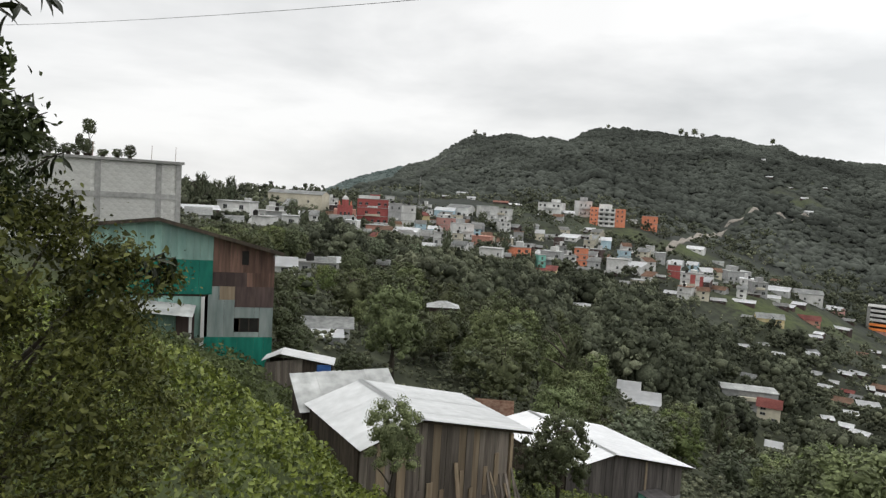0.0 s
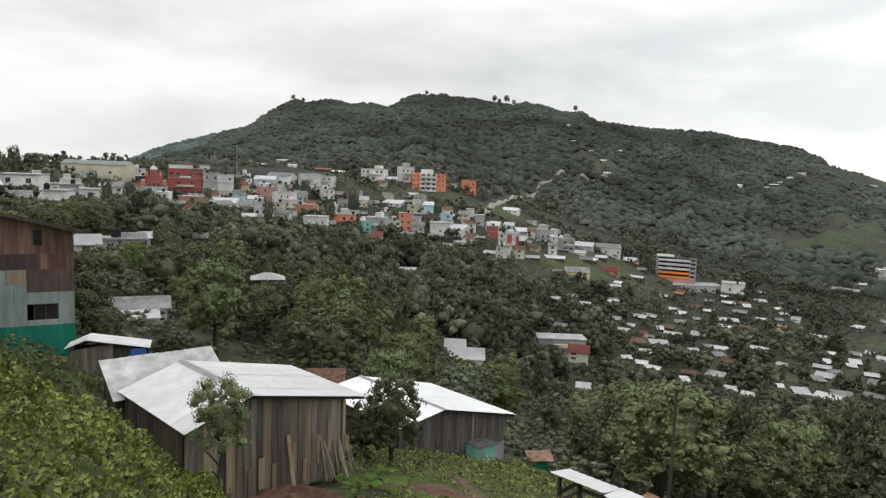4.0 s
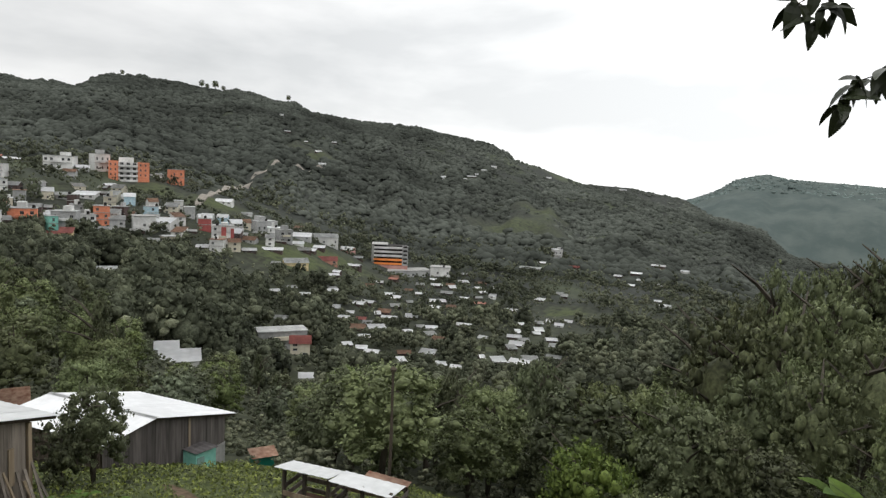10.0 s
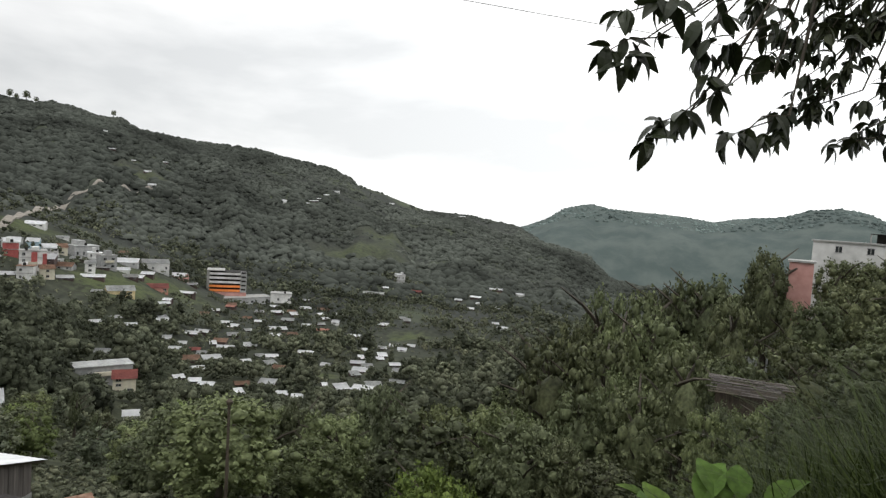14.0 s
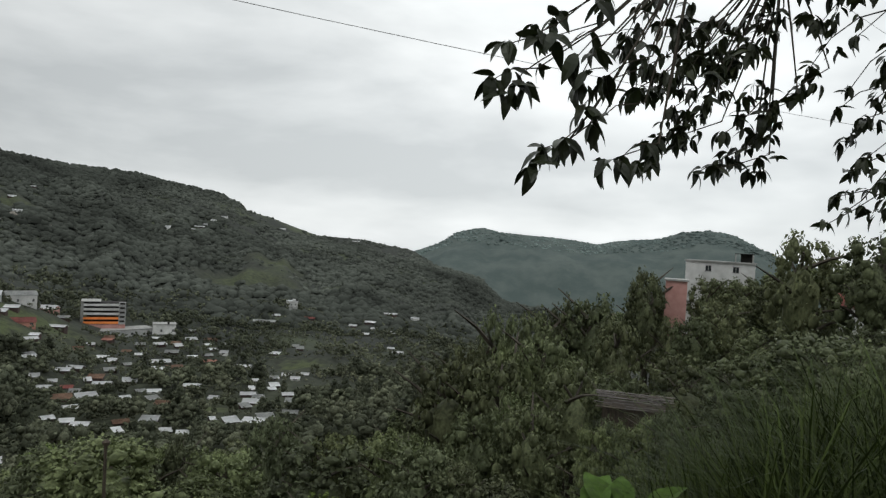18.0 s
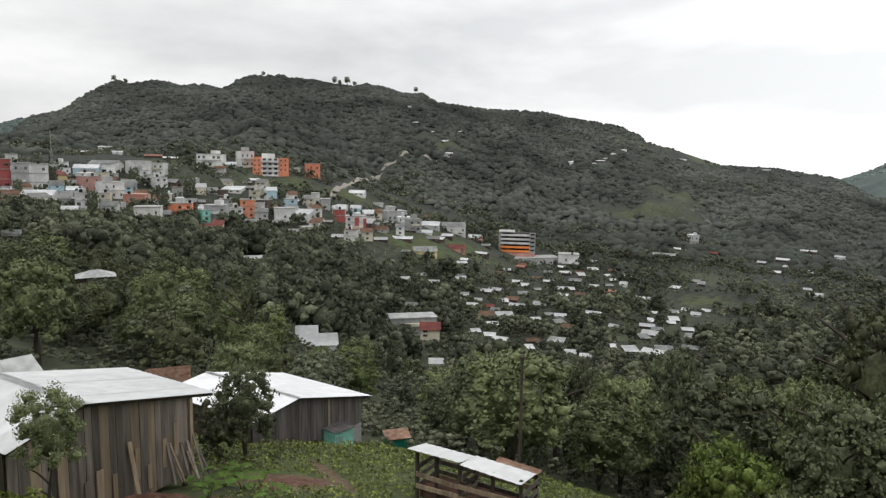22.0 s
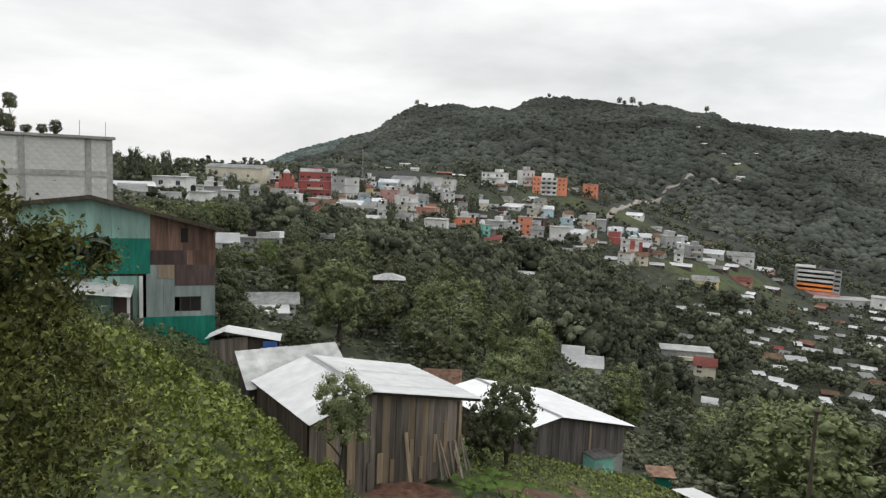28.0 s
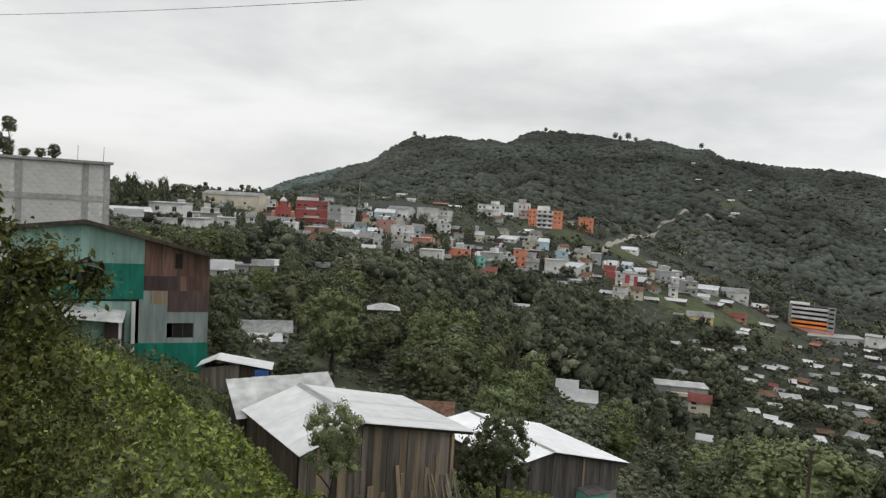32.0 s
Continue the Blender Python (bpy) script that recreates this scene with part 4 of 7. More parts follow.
def gable_shed(name, label, m, s1, s2, length, z_left, z_right, z_ridge, floor, inset_left, inset_right, roof_mat, seed, group="", base_course=0.0, ridge_cap=True, fresh=0.12, boards=None):
    """A board shed under an uneven gable roof. m: its front left roof corner on plan, x along the front, y to the back; heights are from the sea of m (z = 0)."""
    boards = boards or PLANK
    root = thing(name, m, label, "shed", group)
    w = s1 + s2
    a, b = inset_left, w - inset_right

    def roof(x):
        return z_left + (z_ridge - z_left) * x / s1 if x < s1 else z_ridge + (z_right - z_ridge) * (x - s1) / s2

    board_foot = floor + base_course
    front, back = 0.25, length - 0.25
    plank_wall(root, (a, front), (b, front), board_foot, roof(a), roof(b), boards, seed=seed, apex=((s1 - a) / (b - a), z_ridge), fresh=fresh)
    plank_wall(root, (b, front + 0.03), (b, back), board_foot, roof(b), roof(b), boards, seed=seed + 1)
    plank_wall(root, (b, back), (a, back), board_foot, roof(b), roof(a), PLANK, seed=seed + 2, apex=((b - s1) / (b - a), z_ridge))
    plank_wall(root, (a, back), (a, front + 0.03), board_foot, roof(a), roof(a), TIMBER, seed=seed + 3)
    if base_course:
        bm = bmesh.new()
        box(bm, a, front - 0.05, floor - 1.2, b, front + 0.08, board_foot + 0.03)
        box(bm, b - 0.10, front + 0.082, floor - 1.2, b + 0.05, back, board_foot + 0.03)
        part("footing", bm, CONCRETE, root, "rough grey concrete footing")
    for x in (a + 0.06, b - 0.06):
        for y in (front + 0.1, back - 0.1):
            part("post", box_bm(x - 0.05, y - 0.05, floor - 0.6, x + 0.05, y + 0.05, roof(x) - 0.06), TIMBER, root)
    # rafters under the sheets
    n = 5
    for k in range(n):
        y = 0.12 + (length - 0.24) * k / (n - 1)
        part("rafter", beam_bm((0.06, y, z_left - 0.05), (s1, y, z_ridge - 0.05), 0.06, 0.09), TIMBER, root)
        part("rafter", beam_bm((s1, y, z_ridge - 0.05), (w - 0.06, y, z_right - 0.05), 0.06, 0.09), TIMBER, root)
    # sheets, side by side
    count = max(3, round(length / 0.85))
    for k in range(count):
        y0, y1 = length * k / count - 0.03, length * (k + 1) / count + 0.03
        lift = 0.004 + 0.002 * (k % 2)
        part("roof_sheet", sheet_bm((0, y1, z_left + lift), (0, y0, z_left + lift), (s1, y0, z_ridge + lift), (s1, y1, z_ridge + lift)), roof_mat, root)
        part("roof_sheet", sheet_bm((w, y0, z_right + lift), (w, y1, z_right + lift), (s1, y1, z_ridge + lift), (s1, y0, z_ridge + lift)), roof_mat, root)
    if ridge_cap:
        bm = bmesh.new()
        pts = [(s1 - 0.11, z_ridge + 0.005), (s1, z_ridge + 0.05), (s1 + 0.11, z_ridge + 0.02)]
        rows = [[bm.verts.new((x, y, z)) for x, z in pts] for y in (-0.02, length + 0.02)]
        for k in range(2):
            bm.faces.new((rows[0][k], rows[0][k + 1], rows[1][k + 1], rows[1][k]))
        bmesh.ops.solidify(bm, geom=bm.faces[:], thickness=0.015)
        part("ridge_cap", bm, ZINC, root, "folded grey ridge cap")
    return root


def mono_shed(name, label, m, w, d, z_front, z_back, floor, wall_mat, roof_mat, seed, over=0.25, category="shed"):
    """A small board shed under one sloping roof; m stands at its front left corner."""
    root = thing(name, m, label, category)
    plank_wall(root, (0, 0), (w, 0), floor, z_front, z_front, wall_mat, seed=seed)
    plank_wall(root, (w, 0.03), (w, d), floor, z_front, z_back, wall_mat, seed=seed + 1)
    plank_wall(root, (w, d), (0, d), floor, z_back, z_back, wall_mat, seed=seed + 2)
    plank_wall(root, (0, d), (0, 0.03), floor, z_back, z_front, wall_mat, seed=seed + 3)
    s = (z_back - z_front) / d
    n = max(2, round(w / 0.85))
    for k in range(n):
        x0, x1 = -over + (w + 2 * over) * k / n - 0.02, -over + (w + 2 * over) * (k + 1) / n + 0.02
        lift = 0.03 + 0.012 * (k % 2)
        part("roof_sheet", sheet_bm((x0, -over, z_front - over * s + lift), (x1, -over, z_front - over * s + lift), (x1, d + over, z_back + over * s + lift), (x0, d + over, z_back + over * s + lift)), roof_mat, root)
    return root


# the long shed with the wide roof, and the lower one behind it
M1 = frame_at(-1.78, 16.93, 0, 31.0)
shed_a = gable_shed("wooden_shed", "weathered board shed with a bright corrugated metal roof", M1, 1.84, 3.92, 4.13, -6.60, -6.86, -6.01, -9.1, 0.12, 0.85, ZINC, 5, "sheds on the slope", fresh=0.28)
part("corner_post", box_bm(4.95, 0.16, -9.3, 5.05, 0.26, -6.85), PLANK_FRESH, shed_a, "pale upright corner post")
part("corner_post", box_bm(5.22, 0.62, -9.3, 5.30, 0.70, -6.95), PLANK, shed_a, "pale upright corner post")
patch = random.Random(71)
for k in range(10):
    x0, z0 = 0.45 + 0.45 * k + patch.uniform(-0.15, 0.15), -8.95 + patch.choice((0.0, 0.2, 0.4, 0.6))
    tall, wide = patch.uniform(0.6, 1.4), patch.uniform(0.12, 0.2)
    part("patch_board", box_bm(x0, 0.165, z0, x0 + wide, 0.202, min(z0 + tall, -7.2)), PLANK_FRESH if patch.random() < 0.6 else PLANK, shed_a)
M1B = frame_at(-3.9, 20.3, 0, 24.0)
shed_b = mono_shed("lean_to_shed", "dark board lean-to under a stained grey metal roof", M1B, 3.1, 1.5, -6.75, -6.1, -9.0, TIMBER, ZINC_WORN, 31, over=0.12)
# the second shed, further down
M2 = frame_at(5.38, 25.46, 0, 29.5)
shed_c = gable_shed("wooden_shed", "grey board shed with a white metal roof and a concrete footing", M2, 2.41, 4.78, 5.83, -10.18, -11.19, -9.91, -13.45, 0.1, 0.55, ZINC_BRIGHT, 12, "sheds on the slope", base_course=1.05, fresh=0.04, boards=PLANK_GREY)
part("batten", box_bm(4.35, 0.19, -11.9, 4.47, 0.215, -10.55), PLANK_FRESH, shed_c, "pale upright batten")
KEEP_CLEAR += [(1.2, 19.5, 4.6), (-2.6, 21.5, 2.6), (7, 30, 4.6), (9.6, 17, 2.6), (9.5, 27.3, 1.4)]


def leaning_planks():
    rnd = random.Random(4)
    for k in range(9):
        s = 4.1 + 0.13 * k + rnd.uniform(-0.03, 0.03)
        if k == 0:
            s = 3.1
        foot, top = M1 @ Vector((s, -0.10 - rnd.uniform(0, 0.3), 0)), M1 @ Vector((s - rnd.uniform(-0.1, 0.22), 0.19, 0))
        foot.z, top.z = -9.0, -9.0 + (1.55 if k == 0 else rnd.uniform(0.6, 1.2))
        bm = beam_bm(foot, top, 0.12 if k == 0 else rnd.uniform(0.045, 0.085), 0.03)
        ob = part("leaning_plank", bm, PLANK_FRESH if k % 3 == 0 else PLANK)
        tagged(ob, "loose weathered plank leaning against the shed wall", "plank", "planks leaning on the shed")


leaning_planks()


def soil_heap(x, y, sx, sy, h, seed):
    rng = np.random.default_rng(seed)
    n = 18
    bm = bmesh.new()
    grid = []
    for i in range(n):
        row = []
        for j in range(n):
            u, v = 2 * i / (n - 1) - 1, 2 * j / (n - 1) - 1
            px, py = x + u * sx, y + v * sy
            lump = max(0, 1 - u * u) * max(0, 1 - v * v)
            row.append(bm.verts.new((px, py, float(ground_z(px, py)) - 0.06 + h * lump * rng.uniform(0.6, 1.15))))
        grid.append(row)
    for i in range(n - 1):
        for j in range(n - 1):
            bm.faces.new((grid[i][j], grid[i + 1][j], grid[i + 1][j + 1], grid[i][j + 1]))
    ob = part("soil_mound", bm, RED_SOIL)
    tagged(ob, "heap of reddish dug soil by the shed", "mound")


soil_heap(0.9, 18.25, 1.4, 0.5, 0.36, 1)
soil_heap(5.2, 19.6, 1.6, 0.7, 0.16, 2)


# ---- the animal pen ----
def pen():
    m = frame_at(8.75, 18.2, 0, -58.0)
    f = -10.2
    root = thing("animal_pen", m, "open slatted timber pen with two white metal roof sheets", "animal pen")
    w1, w2, d = 1.6, 2.0, 1.15
    top = -9.0
    for x, y in ((0.1, 0), (w1, 0), (w1 + w2, 0), (0.1, d), (w1, d), (w1 + w2, d), (w1 * 0.5, 0), (w1 + w2 * 0.55, 0)):
        part("post", box_bm(x - 0.045, y - 0.045, f - 0.5, x + 0.045, y + 0.045, top - 0.02 - 0.22 * y), TIMBER, root)
    rnd = random.Random(8)
    for x0, x1 in ((0.1, w1), (w1, w1 + w2)):
        for y in (0, d):
            for k in range(3 if y else 2):
                z = f + 0.12 + 0.36 * k + rnd.uniform(-0.03, 0.03)
                part("slat", beam_bm((x0, y - 0.06, z), (x1, y - 0.06, z + rnd.uniform(-0.05, 0.05)), 0.03, 0.15), PLANK_FRESH if rnd.random() < 0.4 else PLANK, root)
    for x in (0.1, w1, w1 + w2):
        for k in range(3):
            z = f + 0.12 + 0.3 * k
            part("slat", beam_bm((x + 0.06, 0, z), (x + 0.06, d, z), 0.03, 0.15), PLANK, root)
    part("roof_sheet", sheet_bm((-0.15, -0.2, top + 0.1), (w1 + 0.1, -0.2, top + 0.1), (w1 + 0.1, d * 0.8, top - 0.14), (-0.15, d * 0.8, top - 0.14)), ZINC, root)
    part("roof_sheet", sheet_bm((w1 + 0.12, -0.25, top + 0.06), (w1 + w2 + 0.1, -0.25, top - 0.04), (w1 + w2 + 0.1, d * 0.75, top - 0.16), (w1 + 0.12, d * 0.75, top - 0.08)), ZINC, root)
    part("roof_sheet", sheet_bm((w1 + 0.7, d * 0.8, top - 0.16), (w1 + w2 + 0.12, d * 0.8, top - 0.22), (w1 + w2 + 0.12, d + 0.12, top - 0.2), (w1 + 0.7, d + 0.12, top - 0.12)), ZINC_RUST, root, "rusty brown sheet")
    bm = bmesh.new()
    box(bm, 0.15, 0.1, f - 0.3, w1 + w2 - 0.05, d - 0.1, f + 0.05)
    part("floor", bm, RED_SOIL, root, "trodden soil floor")


pen()


# ---- privy, low red roof, hut ----
def privy():
    m = frame_at(9.1, 26.9, 0, 20)
    root = thing("privy", m, "turquoise painted privy with a dark metal roof", "privy")
    f = float(ground_z(9.3, 27.3)) - 0.4
    bm = bmesh.new()
    box(bm, 0, 0, f, 1.0, 0.9, -11.8)
    part("wall", bm, TURQUOISE, root)
    part("door", box_bm(0.05, -0.03, f + 0.4, 0.4, -0.004, -12.0), MINT, root, "pale mint door")
    part("roof_sheet", sheet_bm((-0.06, -0.1, -11.78), (1.06, -0.1, -11.78), (1.06, 0.9, -11.80), (-0.06, 0.9, -11.80)), ZINC_DARK, root)
    m = frame_at(12.25, 28.5, 0, -10)
    f = float(ground_z(12.6, 29)) - 0.3
    root = thing("low_hut", m, "low hut with a rusty metal roof and green boards", "hut")
    part("wall", box_bm(0, 0, f, 1.0, 0.8, -13.25), GREEN_PAINT, root)
    part("roof_sheet", sheet_bm((-0.12, -0.15, -13.25), (1.12, -0.15, -13.25), (1.12, 0.8, -13.12), (-0.12, 0.8, -13.12)), ZINC_RUST, root)


privy()


def hut():
    m = frame_at(-6.55, 25.6, 0, 6)
    f = -8.2
    root = thing("small_hut", m, "small plank hut with a white metal roof and a blue tarpaulin", "hut")
    plank_wall(root, (0.1, 0), (1.5, 0), f, -6.68, -6.5, PLANK, width=0.2, seed=61)
    plank_wall(root, (1.5, 0), (2.6, 0), f, -6.5, -6.72, TIMBER, seed=62)
    plank_wall(root, (0.1, 1.1), (0.1, 0.02), f, -6.75, -6.7, PLANK, seed=63)
    plank_wall(root, (2.6, 0.02), (2.6, 1.1), f, -6.75, -6.8, TIMBER, seed=64)
    plank_wall(root, (2.6, 1.1), (0.1, 1.1), f, -6.8, -6.75, TIMBER, seed=65)
    part("roof_sheet", sheet_bm((-0.05, 1.2, -6.72), (-0.05, -0.2, -6.62), (0.65, -0.2, -6.33), (0.65, 1.2, -6.40)), ZINC, root)
    part("roof_sheet", sheet_bm((2.7, -0.2, -6.70), (2.7, 1.2, -6.76), (0.65, 1.2, -6.40), (0.65, -0.2, -6.33)), ZINC, root)
    bm = bmesh.new()
    box(bm, 2.05, -0.16, -7.2, 2.58, -0.06, -6.72, bevel=0.03)
    part("tarpaulin", bm, BLUE_TARP, root, "bright blue hanging tarpaulin")
    KEEP_CLEAR.append((-5.3, 26.4, 2.6))


hut()


# ---- the two-storey house of painted boards ----
def board_panel(parent, name, x0, x1, z0, z1, material, y, width, seed, proud=0.0, top=None):
    """Boards or sheet strips of one colour on the front wall; top: a function giving the roofline."""
    rnd = random.Random(seed)
    x = x0
    while x < x1 - 0.02:
        w = min(width * rnd.uniform(0.85, 1.15), x1 - x)
        bm = bmesh.new()
        o = proud + rnd.uniform(0, 0.012)
        vs = box(bm, x, y - 0.03 - o, z0, x + w - 0.008, y, z1)
        if top:
            for v in vs[4:]:
                v.co.z = min(z1, top(v.co.x))
        part(name, bm, material, parent)
        x += w


def board_house():
    # x runs along the front from the far left end to the lower right corner
    m = frame_at(-13.74, 26.42, 0, 14.5)
    root = thing("board_house", m, "two-storey house of mint, green and brown boards", "house")
    W, D, base = 7.1, 6.0, -7.4
    apex = 2.6

    def top(x):
        return -1.54 + 0.12 * (x - apex) if x < apex else -1.54 - (x - apex) * (1.15 / (W - apex))

    zm, zl = -4.55, -6.15
    x_break = 4.66
    board_panel(root, "mint_board", 0, x_break, -3.15, 0, MINT, 0, 0.3, 1, 0.012, top)
    board_panel(root, "green_board", 0, x_break, zm, -3.15, GREEN_PAINT, 0, 0.5, 2, 0.004)
    board_panel(root, "mint_board", 0, 4.25, base - 0.8, zm - 0.1, MINT, 0.06, 0.32, 3)
    board_panel(root, "brown_board", x_break, W, -3.62, 0, REDWOOD, 0, 0.24, 4, 0.0, top)
    board_panel(root, "brown_board", x_break, 6.0, -4.2, -3.62, BROWN_BOARD, 0, 0.5, 5, 0.012)
    board_panel(root, "brown_board", 6.0, W, -4.2, -3.62, REDWOOD, 0, 0.22, 6, 0.004)
    board_panel(root, "brown_board", 5.55, W, -5.05, -4.2, BROWN_BOARD, 0, 0.8, 7, 0.02)
    board_panel(root, "tan_board", 4.95, 5.55, -4.75, -4.2, PLANK_FRESH, 0, 0.7, 8, 0.012)
    board_panel(root, "grey_board", 4.5, 4.95, -4.75, -4.2, GREY_SHEET, 0, 0.4, 9)
    board_panel(root, "sheet", 4.5, 5.55, -6.3, -4.75, GREY_SHEET, 0, 0.62, 10, 0.01)
    board_panel(root, "sheet", 6.55, W, -6.3, -5.05, GREY_SHEET, 0, 0.55, 11, 0.0)
    board_panel(root, "sheet", 5.55, 6.55, -5.5, -5.05, GREY_SHEET, 0, 0.8, 12, 0.006)
    board_panel(root, "sheet", 5.55, 6.55, -6.3, -6.1, GREY_SHEET, 0, 0.8, 13, 0.006)
    board_panel(root, "green_board", 4.35, 6.75, base - 0.5, -6.3, GREEN_PAINT, 0, 0.7, 14, 0.015)
    board_panel(root, "green_board", 6.75, W, base - 0.5, -6.3, GREEN_PAINT, 0, 0.7, 15, 0.006)
    gap = part("window", box_bm(5.75, 0.02, -6.1, 6.55, 0.06, -5.5), SHADE_ROOM, root, "unglazed window, a black panel for its inner shade")
    for x in (5.76, 6.14, 6.52):
        part("window_bar", box_bm(x - 0.02, -0.02, -6.1, x + 0.02, 0.02, -5.5), TIMBER, gap)
    part("window", box_bm(5.78, -0.055, -3.3, 6.05, -0.036, -2.72), SHADE_ROOM, root, "unglazed window, a black panel for its inner shade")
    part("door", box_bm(3.3, -0.02, base, 4.0, 0.025, -5.35), BROWN_BOARD, root, "dark brown plank door")
    part("post", box_bm(4.25, -0.14, base - 0.6, 4.38, -0.01, zm - 0.1), WALLS["white"], root, "white painted post")
    part("post", box_bm(3.9, -1.1, base - 0.6, 4.0, -1.0, -5.28), WALLS["white"], root, "white painted post")
    # lean-to roof over the door
    part("porch_roof", sheet_bm((0.4, -1.2, -4.95), (4.05, -1.2, -5.28), (4.05, -0.02, -5.0), (0.4, -0.02, -4.68)), ZINC_WORN, root)
    # back and sides
    bm = bmesh.new()
    box(bm, W - 0.06, 0.02, base - 0.8, W - 0.01, D, -3.45)
    box(bm, 0.0, 0.1, base - 0.8, 0.05, D, -2.6)
    box(bm, 0.0, D - 0.05, base - 0.8, W, D, -3.45)
    part("side_wall", bm, BROWN_BOARD, root)
    part("floor_slab", box_bm(0.05, 0.07, zm - 0.1, W - 0.07, D - 0.06, zm), TIMBER, root)
    for k in range(6):
        y0, y1 = -0.35 + k * 1.1, -0.35 + (k + 1) * 1.1 + 0.05
        f0, f1 = 0.1 * (y0 + 0.35), 0.1 * (y1 + 0.35)
        part("roof_sheet", sheet_bm((W + 0.35, y0, top(W) - 0.04 - f0), (W + 0.35, y1, top(W) - 0.04 - f1), (apex, y1, top(apex) + 0.05 - f1), (apex, y0, top(apex) + 0.05 - f0)), ZINC_DARK, root)
        part("roof_sheet", sheet_bm((-0.4, y1, top(0) - 0.02 - f1), (-0.4, y0, top(0) - 0.02 - f0), (apex, y0, top(apex) + 0.05 - f0), (apex, y1, top(apex) + 0.05 - f1)), ZINC_DARK, root)
    part("fascia", beam_bm((apex, -0.36, top(apex) - 0.02), (W + 0.35, -0.36, top(W) - 0.1), 0.04, 0.14), TIMBER, root)
    part("fascia", beam_bm((-0.4, -0.36, top(0) - 0.08), (apex, -0.36, top(apex) - 0.02), 0.04, 0.14), TIMBER, root)
    KEEP_CLEAR.append((-11.5, 30.0, 5.5))


board_house()


# ---- the unfinished block house behind ----
def block_house():
    az = radians(21.1)
    m = frame_at(-40 * math.sin(az), 40 * math.cos(az), 0, 28.5)
    # x runs to the left along the front in steps of bays
    root = thing("block_house", m, "unplastered pale block house with concrete pillars and a flat roof", "house")
    W, D, top, base = 12.5, 7.0, 0.85, -6.5
    pillars = (0.12, 1.12, 4.05, 7.1, 10.2, 12.3)
    beams = (-0.93, -3.6)
    for x in pillars:
        part("pillar", box_bm(-x - 0.14, -0.03, base, -x + 0.14, 0.2, top), CONCRETE, root)
    for z in beams:
        part("ring_beam", box_bm(-W, -0.025, z - 0.14, 0, 0.19, z + 0.14), CONCRETE, root)
    part("roof_slab", box_bm(-W - 0.15, -0.15, top, 0.15, D, top + 0.14), CONCRETE, root)
    part("back_wall", box_bm(-W, 0.035, base, -0.01, D - 0.05, top - 0.01), BLOCK, root)
    shared = box_bm(-0.195, 0.02, 0.0, 0.195, 0.17, 0.185)
    me = bpy.data.meshes.new("block")
    shared.to_mesh(me)
    shared.free()
    me.materials.append(BLOCK)
    made = 0
    rnd = random.Random(3)
    for left, right in zip(pillars[:4], pillars[1:5]):
        for lo, hi in ((-0.79, top - 0.02), (-3.0, -1.07)):
            z, row = lo, 0
            while z < hi - 0.1:
                x = left + 0.14 + (0.2 if row % 2 else 0.4)
                while x < right - 0.14 and made < 420:
                    b = part("block", me, parent=root)
                    b.location = (-x, -rnd.uniform(0, 0.008), z)
                    made += 1
                    x += 0.4
                z += 0.2
                row += 1
    for x in (0.3, 1.5, 4.3, 7.3):
        part("rebar", tube_bm([(-x, 0.1, top + 0.1), (-x + 0.02, 0.1, top + 0.9)], [0.012, 0.012], 5), ZINC_RUST, root)
    rnd = random.Random(12)
    for k, (px, py, h, w, stem) in enumerate(((-4.4, 1.2, 2.0, 0.85, 0.52), (-2.5, 0.8, 0.75, 0.9, 0.0), (-3.1, 1.0, 0.5, 0.7, 0.0), (-4.6, 0.9, 0.95, 1.0, 0.0), (-5.4, 1.0, 0.6, 1.2, 0.0), (-6.3, 1.3, 0.9, 1.3, 0.0), (-3.8, 0.8, 0.42, 0.9, 0.0), (-5.0, 1.5, 1.2, 0.5, 0.3))):
        p = m @ Vector((px, py, top + 0.14))
        pot = thing("roof_plant", Matrix.Translation(p) @ pose(0, 0, 0, rnd.uniform(-7, 7), rnd.uniform(-9, 9), rnd.uniform(0, 360)), "leafy plant growing on the flat roof", "plant", "plants on the roof")
        part("pot", tube_bm([(0, 0, -0.05), (0, 0, 0.16)], [0.09, 0.13], 10), TIMBER, pot)
        s = part("stem", TRUNKS[k % 4], parent=pot)
        s.scale = (h * 0.5, h * 0.5, h * 0.8)
        s.location.z = 0.1
        c = part("crown", CROWNS["fine_dark"][k % 3], parent=pot)
        c.location.z, c.scale = 0.02 + h * stem, (w, w * 0.8, h * (1 - stem))
    KEEP_CLEAR.append((-19, 41, 9))


block_house()

# ---- houses of the town and the valley ----
WINDOWS = {}
variety = random.Random(31)
ROOF_WORDS = {"zinc": "bright metal roof", "worn": "grey metal roof", "rust": "rusty roof", "red": "red metal roof", "slab": "flat concrete roof", "orange": "salmon tiled roof"}
WALL_WORDS = {"white": "white-walled", "grey": "grey rendered", "cream": "cream-walled", "red": "red painted", "salmon": "salmon painted", "orange": "orange painted",
              "yellow": "yellow painted", "pink": "pink painted", "blue": "pale blue", "turquoise": "turquoise painted", "wood": "brown wooden"}


